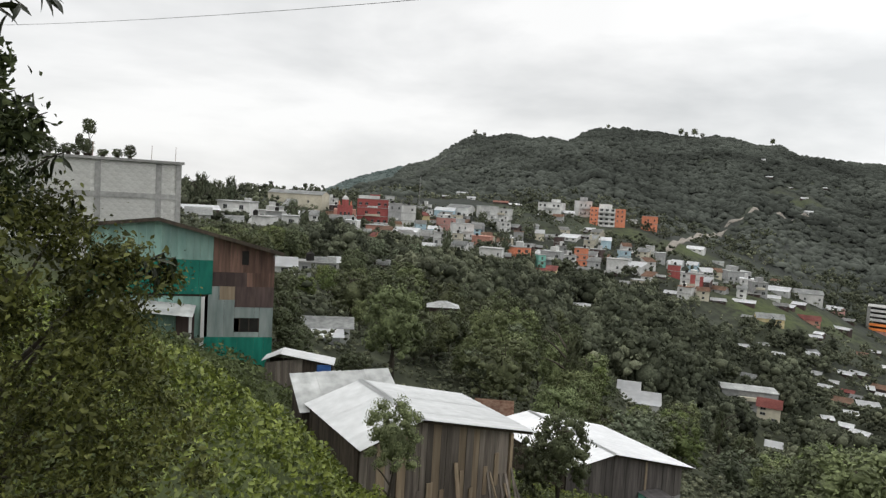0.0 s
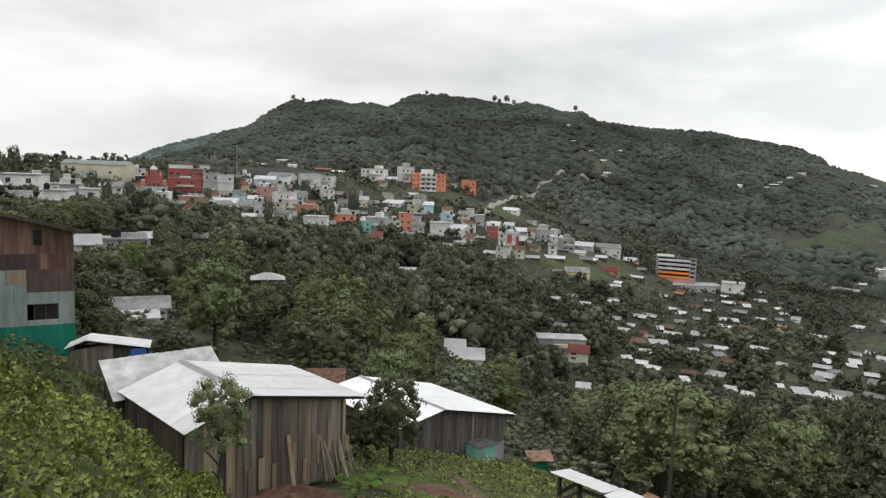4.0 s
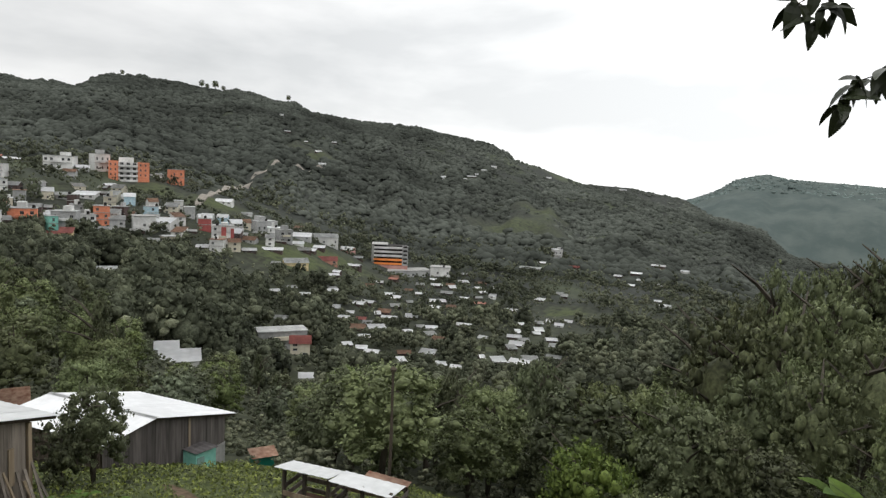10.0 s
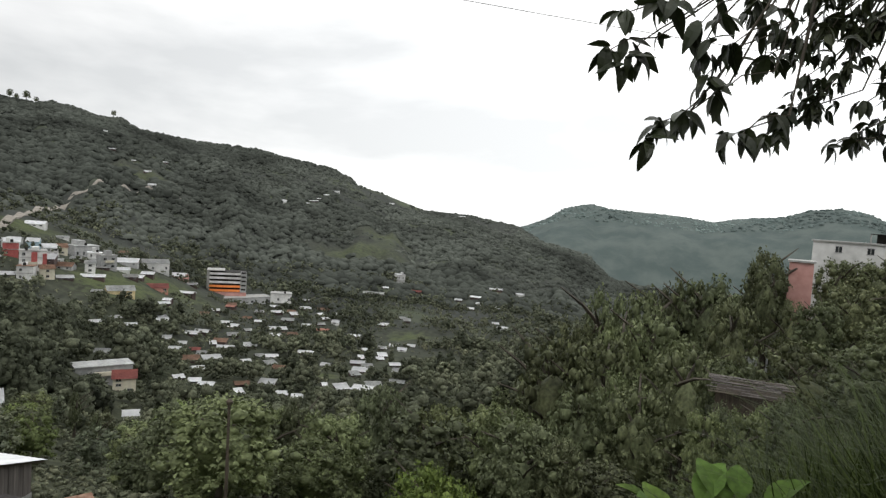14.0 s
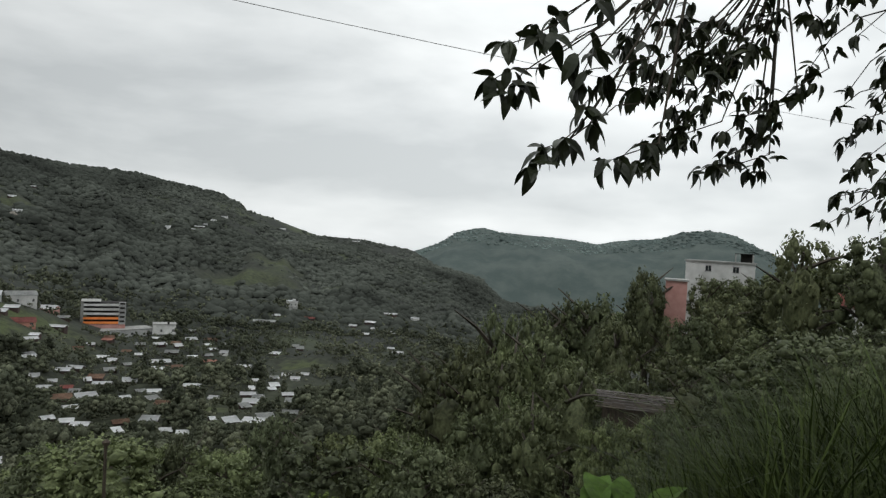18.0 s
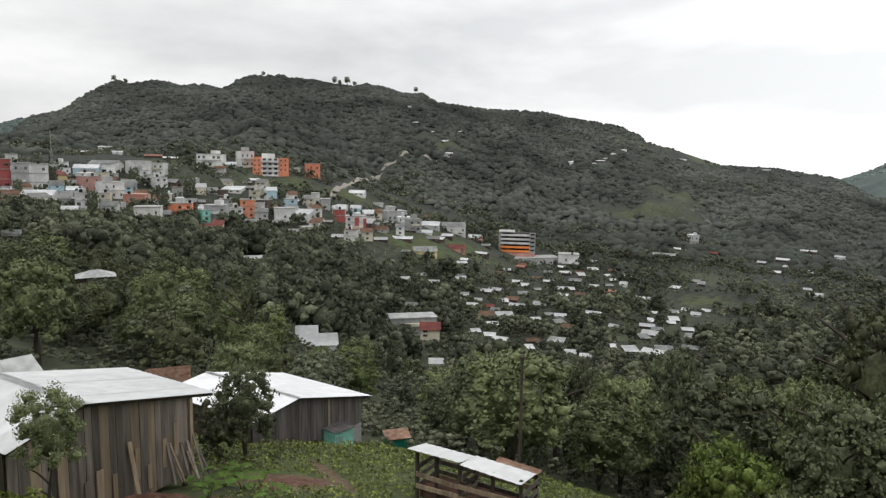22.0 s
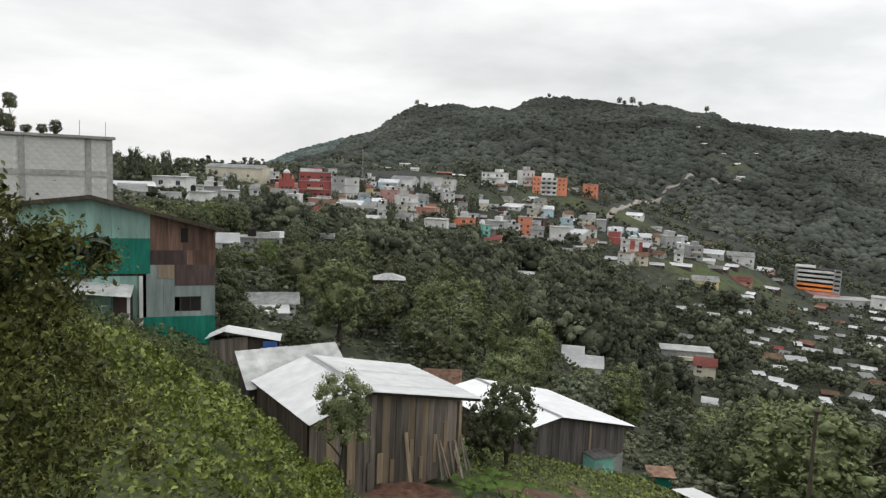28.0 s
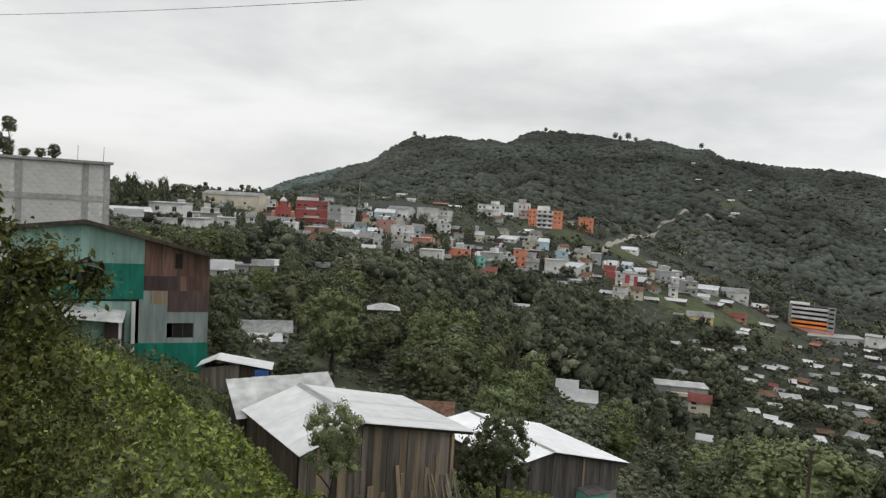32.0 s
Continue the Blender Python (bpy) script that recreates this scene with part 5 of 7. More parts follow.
def window_mesh(w, h):
    key = (round(w, 1), round(h, 1))
    if key not in WINDOWS:
        w, h = key
        bm = bmesh.new()
        box(bm, -w / 2 - 0.08, -0.05, -0.1, w / 2 + 0.08, 0.02, -0.005)
        box(bm, -w / 2 - 0.08, -0.05, h + 0.005, w / 2 + 0.08, 0.02, h + 0.08)
        box(bm, -0.04, -0.035, 0.002, 0.04, 0.0, h - 0.002)
        frame_me = bpy.data.meshes.new("window")
        bm.to_mesh(frame_me)
        bm.free()
        frame_me.materials.append(CONCRETE)
        bm = box_bm(-w / 2, -0.02, 0, w / 2, 0.05, h)
        pane_me = bpy.data.meshes.new("pane")
        bm.to_mesh(pane_me)
        bm.free()
        pane_me.materials.append(DARK_GLASS)
        WINDOWS[key] = frame_me, pane_me
    return WINDOWS[key]


def add_window(root, w, h, place):
    """A window with its sill, lintel and bar, and the dark pane in it."""
    frame_me, pane_me = window_mesh(w, h)
    ob = part("window", frame_me, parent=root)
    ob.location = place
    part("pane", pane_me, parent=ob)


def shell(bm, w, d, z0, z1):
    box(bm, -w / 2, -d / 2, z0, w / 2, d / 2, z1)


def foot_of(x, y, w, d, turn):
    a = radians(turn)
    fx, fy = x + math.sin(a) * d / 2, y - math.cos(a) * d / 2
    return float(ground_z(fx, fy))


def house(x, y, w, d, h, turn, wall, roof, kind, storeys, label="", name="house", bays=None, windows=True, top=None, view=0.62, bare_roof=False):
    """A house with its front turned about to the camera: walls, roof and each window."""
    if storeys < 3 and math.hypot(x, y) > 150:
        turn += variety.uniform(-26, 26)
    low = h <= 2.7 and math.hypot(x, y) > 150
    if low:
        w, d, h = w * 1.1, min(d, 3.2), h * 0.72
    z = foot_of(x, y, w, d, turn)
    if top is not None:
        h = top - z
    r, az = math.hypot(x, y) - d / 2, math.degrees(math.atan2(-x, y))
    if view:
        SIGHT.append((az, math.degrees(w / 2 / r), math.degrees(math.atan2(z + (0.55 if h < 3.6 else view) * h, r)), r - 1))
    KEEP_CLEAR.append((x, y, max(w, d) * 0.6))
    words = label or f"{WALL_WORDS[wall]} {'house' if storeys < 3 else 'building'} of {('one storey', 'two storeys', 'three storeys', 'four storeys', 'five storeys')[storeys - 1]} with a {ROOF_WORDS[roof]}"
    root = thing(name, pose(x, y, z, 0, 0, turn), words, "house", "houses across the valley")
    if low and kind == "flat":
        kind = "mono"
    # low walls go dark brown: the shade under their roofs put into the colour
    if low and (wall != "white" or variety.random() < 0.6):
        wall = "wood"
    rise = 0.0 if kind == "flat" else min(0.28 * d, 1.6, 0.45 * h)
    if low:
        rise = 0.45 * h
    wall_top = h - rise
    bm = bmesh.new()
    shell(bm, w, d, -5.0, wall_top)
    if kind == "gable":
        for s in (-1, 1):
            tri = [bm.verts.new(p) for p in ((s * w / 2, -d / 2, wall_top), (s * w / 2, d / 2, wall_top), (s * w / 2, 0, h))]
            bm.faces.new(tri if s > 0 else tri[::-1])
    elif kind == "mono":
        b = [bm.verts.new(p) for p in ((-w / 2, -d / 2, wall_top), (w / 2, -d / 2, wall_top), (w / 2, d / 2, wall_top), (-w / 2, d / 2, wall_top), (w / 2, d / 2, h), (-w / 2, d / 2, h))]
        for f in ((0, 5, 3), (1, 2, 4), (3, 5, 4, 2)):
            bm.faces.new([b[i] for i in f])
    part("wall", bm, WALLS[wall], root)
    bm = bmesh.new()
    o = 0.35
    if kind == "flat":
        box(bm, -w / 2 - 0.2, -d / 2 - 0.25, wall_top + 0.004, w / 2 + 0.2, d / 2 + 0.2, wall_top + 0.22)
        if storeys > 1:
            for s in range(1, storeys):
                zz = wall_top * s / storeys
                part("floor_band", box_bm(-w / 2 - 0.1, -d / 2 - 0.18, zz - 0.12, w / 2 + 0.1, -d / 2 - 0.002, zz + 0.12), CONCRETE, root)
    elif kind == "hip":
        eave = [bm.verts.new(p) for p in ((-w / 2 - o, -d / 2 - o, wall_top), (w / 2 + o, -d / 2 - o, wall_top), (w / 2 + o, d / 2 + o, wall_top), (-w / 2 - o, d / 2 + o, wall_top))]
        ridge = [bm.verts.new((q * w * 0.12, 0, h)) for q in (-1, 1)]
        for f in ((eave[0], eave[1], ridge[1], ridge[0]), (eave[1], eave[2], ridge[1]), (eave[2], eave[3], ridge[0], ridge[1]), (eave[3], eave[0], ridge[0]), (eave[3], eave[2], eave[1], eave[0])):
            bm.faces.new(f)
    elif kind == "gable":
        s = (h - wall_top) / (d / 2)
        for q in (-1, 1):
            vs = [bm.verts.new(p) for p in ((-w / 2 - o, q * (d / 2 + o), wall_top - o * s), (w / 2 + o, q * (d / 2 + o), wall_top - o * s), (w / 2 + o, 0, h + 0.02), (-w / 2 - o, 0, h + 0.02))]
            f = bm.faces.new(vs if q < 0 else vs[::-1])
        bmesh.ops.solidify(bm, geom=bm.faces[:], thickness=-0.08)
    else:
        s = (h - wall_top) / d
        vs = [bm.verts.new(p) for p in ((-w / 2 - o, -d / 2 - o, wall_top - o * s + 0.02), (w / 2 + o, -d / 2 - o, wall_top - o * s + 0.02), (w / 2 + o, d / 2 + o, h + o * s + 0.02), (-w / 2 - o, d / 2 + o, h + o * s + 0.02))]
        bm.faces.new(vs)
        bmesh.ops.solidify(bm, geom=bm.faces[:], thickness=-0.08)
    part("roof", bm, ROOFS[roof], root)
    if kind == "flat" and w > 5 and view and not bare_roof and variety.random() < 0.7:
        rx, rw = variety.uniform(-0.25, 0.25) * w, variety.uniform(0.2, 0.38) * w
        part("roof_room", box_bm(rx - rw / 2, -d / 2 + 1.0, wall_top + 0.225, rx + rw / 2, d / 2 - 1, wall_top + variety.uniform(1.2, 2.4)), WALLS[variety.choice(("white", "grey", "white", wall))], root)
    if kind == "flat" and view and not bare_roof and variety.random() < 0.5:
        tx = variety.uniform(-0.4, 0.4) * w
        part("water_tank", tube_bm([(tx, -d / 2 + 0.8, wall_top + 0.22), (tx, -d / 2 + 0.8, wall_top + 1.2), (tx, -d / 2 + 0.8, wall_top + 1.45)], [0.55, 0.55, 0.2], 10), SHADE_ROOM, root, "black water tank")
    if kind == "flat" and storeys > 1 and w > 6 and variety.random() < 0.5:
        bw = variety.uniform(0.35, 0.6) * w
        zz = wall_top / storeys
        part("balcony", box_bm(-bw / 2, -d / 2 - 1.0, zz, bw / 2, -d / 2 - 0.2, zz + 0.9), WALLS[variety.choice(("white", "cream", wall))], root)
    if windows:
        n = bays or max(1, min(6, int(w / 2.6)))
        sh = wall_top / storeys
        wh = min(1.3, sh * 0.45) * variety.uniform(0.7, 1.0)
        wide = variety.uniform(0.6, 1.3)
        for s in range(storeys):
            for k in range(n):
                if variety.random() < 0.3:
                    continue
                wx = -w / 2 + w * (k + 0.5) / n
                add_window(root, min(wide, w / n * 0.5), wh, (wx, -d / 2 - 0.004, s * sh + sh * 0.32))
    return root
# sites, widths and heights fitted to the camera's view
house(-71.1, 334.5, 27.0, 12, 7.5, 18.0, "cream", "worn", "gable", 1)
house(-61.0, 247.0, 5.4, 5, 7.2, 13.9, "white", "worn", "flat", 2)
house(-49.4, 198.6, 4.2, 5, 5.5, 14.0, "grey", "slab", "flat", 2)
house(-61.4, 275.5, 6.8, 5.4, 5.8, 12.6, "white", "zinc", "gable", 1)
house(-54.5, 247.3, 4.7, 5, 5.4, 12.4, "grey", "slab", "flat", 2)
house(-53.7, 276.7, 7.5, 6.0, 6.5, 11.0, "white", "worn", "gable", 2)
house(-51.5, 279.2, 6.5, 5.2, 2.3, 10.4, "grey", "worn", "mono", 1)
house(-27.3, 285.2, 8.0, 6.4, 4.2, 5.5, "salmon", "worn", "flat", 1)
house(-26.7, 262.8, 2.0, 5, 3.1, 5.8, "orange", "red", "mono", 1)
house(-31.8, 279.6, 4.7, 5, 3.0, 6.5, "white", "worn", "gable", 1)
house(-22.6, 320.4, 6.6, 5.3, 11.2, 4.0, "grey", "slab", "flat", 3)
house(-16.4, 320.0, 6.7, 5.4, 10.7, 2.9, "white", "slab", "flat", 3)
house(-31.2, 391.8, 4.3, 5, 4.0, 4.5, "white", "slab", "flat", 1)
house(-10.8, 324.2, 6.9, 5.5, 7.3, 1.9, "yellow", "red", "mono", 2)
house(-15.0, 296.4, 10.7, 8.5, 4.4, 2.9, "white", "zinc", "gable", 1)
house(-10.0, 380.8, 5.6, 5, 3.3, 1.5, "white", "worn", "flat", 1)
house(0.7, 366.7, 10.4, 8.3, 5.8, -0.1, "blue", "zinc", "mono", 1)
house(9.4, 375.3, 12.7, 10.1, 7.5, -1.4, "white", "worn", "gable", 1)
house(1.4, 329.1, 7.7, 6.2, 6.5, -0.2, "pink", "worn", "flat", 2)
house(0.2, 282.7, 7.8, 6.2, 8.2, -0.0, "white", "slab", "flat", 3)
house(8.9, 314.7, 8.8, 7.0, 6.9, -1.6, "white", "worn", "flat", 2)
house(16.6, 328.5, 5.7, 5, 5.9, -2.9, "grey", "worn", "gable", 1)
house(18.1, 306.8, 8.3, 6.6, 5.3, -3.4, "salmon", "orange", "flat", 1)
house(7.8, 281.9, 5.8, 5, 5.8, -1.6, "white", "worn", "gable", 2)
house(19.7, 265.8, 8.8, 7.1, 7.4, -4.2, "white", "slab", "flat", 2)
house(33.4, 291.0, 9.4, 7.5, 6.1, -6.5, "orange", "slab", "flat", 2)
house(28.0, 301.2, 4.3, 5, 4.4, -5.3, "white", "zinc", "gable", 1)
house(23.6, 369.8, 9.6, 7.7, 6.9, -3.7, "white", "worn", "flat", 1)
house(32.5, 370.4, 7.8, 6.3, 6.3, -5.0, "white", "slab", "flat", 2)
house(35.8, 433.2, 8.5, 8.5, 2.6, -4.7, "yellow", "orange", "gable", 1)
house(45.0, 429.1, 7.9, 7.9, 2.6, -6.0, "white", "zinc", "mono", 1)
house(13.8, 527.0, 9.3, 9.3, 2.6, -1.5, "white", "zinc", "mono", 1)
house(1.4, 443.3, 4.7, 5, 2.3, -0.2, "grey", "zinc", "gable", 1)
house(16.5, 424.0, 4.6, 5, 2.5, -2.2, "white", "zinc", "gable", 1)
house(121.1, 401.2, 7.5, 6.0, 8.8, -16.8, "orange", "slab", "flat", 2)
house(114.3, 414.7, 6.0, 6.0, 2.6, -15.4, "white", "slab", "flat", 1)
house(81.9, 403.1, 8.2, 6.6, 9.3, -11.5, "white", "slab", "flat", 2)
house(62.8, 398.8, 13.3, 10.6, 6.8, -8.9, "white", "worn", "flat", 2)
house(72.0, 394.3, 6.3, 5.0, 2.9, -10.4, "grey", "zinc", "gable", 1)
house(64.1, 343.8, 9.5, 7.6, 3.0, -10.6, "white", "zinc", "mono", 1)
house(80.3, 348.1, 5.9, 5, 2.2, -13.0, "white", "zinc", "mono", 1)
house(61.9, 301.2, 6.0, 5, 8.0, -11.6, "orange", "slab", "flat", 3)
house(46.2, 283.3, 8.3, 6.7, 6.6, -9.3, "grey", "worn", "flat", 2)
house(43.2, 264.4, 4.1, 5, 5.2, -9.3, "yellow", "red", "mono", 2)
house(55.8, 297.0, 5.5, 5, 5.6, -10.6, "white", "slab", "flat", 2)
house(67.2, 299.2, 5.7, 5, 4.8, -12.7, "grey", "worn", "gable", 1)
house(41.1, 281.5, 3.1, 5, 5.2, -8.3, "turquoise", "worn", "flat", 2)
house(39.9, 271.2, 3.5, 5, 2.2, -8.4, "orange", "red", "mono", 1)
house(76.4, 294.9, 8.5, 6.8, 5.9, -14.5, "white", "slab", "flat", 1)
house(86.1, 300.7, 8.1, 6.5, 4.9, -16.0, "white", "zinc", "mono", 1)
house(101.1, 330.2, 3.9, 5, 5.1, -17.0, "white", "worn", "flat", 2)
house(96.1, 296.8, 4.4, 4.0, 2.0, -17.9, "white", "worn", "gable", 1)
house(88.8, 322.0, 3.7, 5, 2.5, -15.4, "white", "zinc", "mono", 1)
house(103.3, 300.9, 5.3, 5, 5.0, -19.0, "red", "slab", "flat", 2)
house(121.4, 303.9, 5.1, 4.3, 2.0, -21.8, "white", "worn", "gable", 1)
house(139.7, 321.7, 11.0, 8.8, 5.7, -23.5, "grey", "worn", "flat", 1)
house(143.1, 320.4, 4.9, 4.2, 2.0, -24.1, "white", "zinc", "gable", 1)
house(138.8, 296.0, 6.6, 5.3, 6.0, -25.1, "grey", "slab", "flat", 2)
house(136.5, 293.6, 4.3, 4.0, 2.0, -24.9, "turquoise", "slab", "flat", 1)
house(157.9, 320.6, 4.0, 4.0, 2.0, -26.2, "white", "zinc", "mono", 1)
house(158.8, 317.6, 9.4, 7.5, 2.9, -26.6, "grey", "zinc", "mono", 1)
house(178.1, 328.1, 12.4, 9.9, 6.1, -28.5, "white", "worn", "gable", 1)
house(196.7, 336.1, 7.5, 6.0, 3.9, -30.3, "pink", "zinc", "gable", 1)
house(135.2, 362.5, 8.6, 6.9, 2.9, -20.5, "white", "zinc", "gable", 1)
house(140.2, 344.4, 4.7, 4.0, 2.0, -22.1, "white", "worn", "gable", 1)
house(130.1, 265.4, 10.0, 6.0, 3.6, -26.1, "yellow", "worn", "gable", 1)
house(158.5, 289.4, 9.0, 7.2, 3.3, -28.7, "salmon", "red", "gable", 1)
house(114.4, 277.3, 5.1, 4.3, 2.0, -22.4, "grey", "zinc", "mono", 1)
house(126.6, 281.2, 8.0, 6.4, 2.3, -24.2, "grey", "zinc", "mono", 1)
house(121.6, 265.5, 3.3, 4.0, 2.0, -24.6, "white", "worn", "gable", 1)
house(44.7, 210.6, 4.5, 5, 2.2, -12.0, "wood", "zinc", "gable", 1)
house(-48.0, 159.4, 7.6, 6.1, 4.8, 16.8, "white", "worn", "flat", 2)
house(-56.1, 220.6, 9.1, 7.3, 6.5, 14.3, "white", "slab", "flat", 2)
house(-52.1, 146.1, 6.8, 5.5, 2.2, 19.6, "grey", "zinc", "mono", 1)
house(-42.7, 119.0, 4.0, 5, 2.2, 19.8, "grey", "worn", "mono", 1)
house(-71.7, 244.8, 7.6, 6.1, 5.4, 16.3, "grey", "slab", "flat", 1)
house(-43.8, 142.1, 3.9, 5, 2.4, 17.1, "white", "worn", "gable", 1)
house(-38.6, 148.1, 4.1, 5, 3.8, 14.6, "white", "slab", "flat", 2)
house(-36.2, 161.9, 3.7, 5, 4.8, 12.6, "white", "worn", "flat", 2)
house(-69.2, 262.3, 4.3, 5, 3.6, 14.8, "white", "zinc", "mono", 1)
house(231.9, 327.5, 29.4, 12, 4.2, -35.3, "grey", "slab", "flat", 1)
house(249.0, 316.2, 11.7, 9.4, 5.6, -38.2, "white", "slab", "flat", 1)
house(139.7, 249.3, 3.0, 4.0, 2.0, -29.3, "grey", "zinc", "mono", 1)
house(152.4, 268.6, 2.9, 4.0, 2.0, -29.6, "wood", "zinc", "gable", 1)
house(183.9, 282.4, 3.6, 4.0, 2.0, -33.1, "white", "zinc", "gable", 1)
house(178.0, 298.0, 7.7, 6.1, 2.2, -30.8, "wood", "zinc", "gable", 1)
house(237.7, 325.0, 2.7, 4.0, 2.0, -36.2, "wood", "zinc", "gable", 1)
house(234.5, 304.0, 2.9, 4.0, 2.0, -37.6, "wood", "zinc", "gable", 1)
house(243.7, 309.2, 3.8, 4.0, 2.0, -38.2, "grey", "worn", "gable", 1)
house(261.1, 308.8, 3.8, 4.0, 2.0, -40.2, "wood", "worn", "gable", 1)
house(245.2, 277.5, 3.1, 4.0, 2.0, -41.5, "grey", "zinc", "gable", 1)
house(232.5, 259.3, 3.0, 4.0, 2.0, -41.9, "grey", "zinc", "gable", 1)
house(216.6, 254.0, 4.2, 4.0, 2.0, -40.5, "wood", "zinc", "mono", 1)
house(223.7, 252.6, 3.5, 4.0, 2.0, -41.5, "grey", "worn", "gable", 1)
house(232.6, 251.5, 3.1, 4.0, 2.0, -42.8, "white", "zinc", "mono", 1)
house(197.4, 251.9, 7.2, 5.7, 2.2, -38.1, "wood", "zinc", "mono", 1)
house(167.2, 242.6, 3.8, 4.0, 2.0, -34.6, "grey", "worn", "mono", 1)
house(214.4, 266.2, 5.2, 4.4, 2.0, -38.8, "wood", "worn", "mono", 1)
house(131.4, 231.2, 2.5, 4.0, 2.0, -29.6, "white", "zinc", "mono", 1)
house(136.7, 229.4, 2.3, 4.0, 2.0, -30.8, "grey", "zinc", "gable", 1)
house(150.0, 230.3, 1.9, 4.0, 2.0, -33.1, "grey", "zinc", "mono", 1)
house(127.9, 219.4, 3.6, 4.0, 2.0, -30.2, "wood", "zinc", "gable", 1)
house(139.2, 225.0, 3.1, 4.0, 2.0, -31.7, "grey", "red", "gable", 1)
house(149.4, 208.3, 2.9, 4.0, 2.0, -35.7, "wood", "zinc", "gable", 1)
house(161.0, 208.2, 4.1, 4.0, 2.0, -37.7, "white", "zinc", "gable", 1)
house(154.7, 200.5, 3.4, 4.0, 2.0, -37.7, "wood", "worn", "mono", 1)
house(157.4, 211.0, 2.5, 4.0, 2.0, -36.7, "grey", "worn", "gable", 1)
house(170.4, 188.0, 2.6, 4.0, 2.0, -42.2, "white", "zinc", "gable", 1)
house(201.6, 199.5, 1.9, 4.0, 2.0, -45.3, "wood", "zinc", "gable", 1)
house(211.4, 187.0, 3.0, 4.0, 2.0, -48.5, "white", "zinc", "gable", 1)
house(225.9, 194.9, 3.2, 4.0, 2.0, -49.2, "grey", "zinc", "gable", 1)
house(190.4, 171.9, 3.4, 4.0, 2.0, -47.9, "wood", "zinc", "gable", 1)
house(180.4, 176.7, 3.3, 4.0, 2.0, -45.6, "white", "worn", "gable", 1)
house(192.1, 191.6, 1.8, 4.0, 2.0, -45.1, "wood", "zinc", "mono", 1)
house(161.5, 163.7, 2.8, 4.0, 2.0, -44.6, "grey", "worn", "mono", 1)
house(107.2, 181.7, 2.5, 4.0, 2.0, -30.5, "wood", "zinc", "gable", 1)
house(110.1, 177.3, 2.9, 4.0, 2.0, -31.8, "grey", "zinc", "gable", 1)
house(110.7, 172.0, 3.8, 4.0, 2.0, -32.8, "wood", "zinc", "gable", 1)
house(114.7, 162.0, 1.8, 4.0, 2.0, -35.3, "wood", "zinc", "mono", 1)
house(123.0, 153.3, 2.8, 4.0, 2.0, -38.8, "white", "zinc", "gable", 1)
house(123.5, 147.2, 2.5, 4.0, 2.0, -40.0, "wood", "zinc", "gable", 1)
house(210.8, 198.4, 2.2, 4.0, 2.0, -46.7, "grey", "worn", "gable", 1)
house(194.8, 184.0, 2.4, 4.0, 2.0, -46.6, "wood", "zinc", "gable", 1)
house(139.6, 154.4, 1.1, 4.0, 2.0, -42.1, "wood", "zinc", "gable", 1)
house(184.3, 165.6, 1.9, 4.0, 2.0, -48.1, "wood", "worn", "mono", 1)
house(200.6, 293.7, 4.0, 4.0, 2.0, -34.3, "grey", "orange", "gable", 1)
house(183.5, 255.3, 2.8, 4.0, 2.0, -35.7, "wood", "worn", "gable", 1)
house(217.7, 243.9, 4.8, 4.0, 2.0, -41.8, "grey", "orange", "gable", 1)
house(107.6, 236.3, 2.7, 4.0, 2.0, -24.5, "white", "zinc", "gable", 1)
house(122.4, 240.6, 3.5, 4.0, 2.0, -27.0, "white", "zinc", "gable", 1)
house(138.1, 247.3, 3.5, 4.0, 2.0, -29.2, "white", "zinc", "gable", 1)
house(148.6, 265.6, 4.4, 4.0, 2.0, -29.2, "white", "zinc", "gable", 1)
house(368.4, 333.0, 6.5, 5.2, 8.5, -47.9, "white", "zinc", "flat", 2)
house(324.7, 315.3, 13.4, 12, 2.6, -45.8, "grey", "worn", "mono", 1)
house(357.0, 306.3, 6.1, 6.1, 2.6, -49.4, "pink", "red", "gable", 1)
house(343.4, 323.6, 4.6, 5, 2.6, -46.7, "white", "zinc", "gable", 1)
house(382.7, 274.0, 6.6, 6.6, 2.6, -54.4, "white", "zinc", "gable", 1)
house(440.1, 296.4, 8.9, 8.9, 2.6, -56.0, "white", "zinc", "gable", 1)
house(469.9, 292.5, 5.7, 5.7, 2.6, -58.1, "white", "zinc", "gable", 1)
house(376.1, 265.7, 4.0, 5, 2.6, -54.8, "white", "zinc", "gable", 1)
house(368.7, 247.2, 4.7, 5, 2.6, -56.2, "white", "zinc", "gable", 1)
house(318.9, 213.0, 3.9, 4.0, 2.0, -56.3, "white", "zinc", "gable", 1)
house(302.8, 197.8, 4.7, 4.0, 2.0, -56.8, "white", "zinc", "gable", 1)
house(375.3, 283.1, 4.5, 5, 2.6, -53.0, "white", "zinc", "gable", 1)
house(472.9, 233.4, 6.9, 6.9, 2.6, -63.7, "white", "zinc", "gable", 1)
house(354.0, 256.7, 3.5, 5, 2.6, -54.0, "white", "zinc", "gable", 1)
house(529.6, 674.6, 7.0, 7.0, 2.6, -38.1, "white", "zinc", "gable", 1)
house(573.6, 674.1, 10.9, 10.9, 2.6, -40.4, "white", "zinc", "gable", 1)
house(645.8, 712.1, 7.4, 7.4, 2.6, -42.2, "white", "zinc", "gable", 1)
house(367.5, 782.1, 6.7, 6.7, 2.6, -25.2, "white", "zinc", "gable", 1)
house(376.2, 753.1, 7.5, 7.5, 2.6, -26.5, "white", "zinc", "gable", 1)
house(369.7, 704.6, 6.1, 6.1, 2.6, -27.7, "white", "zinc", "gable", 1)
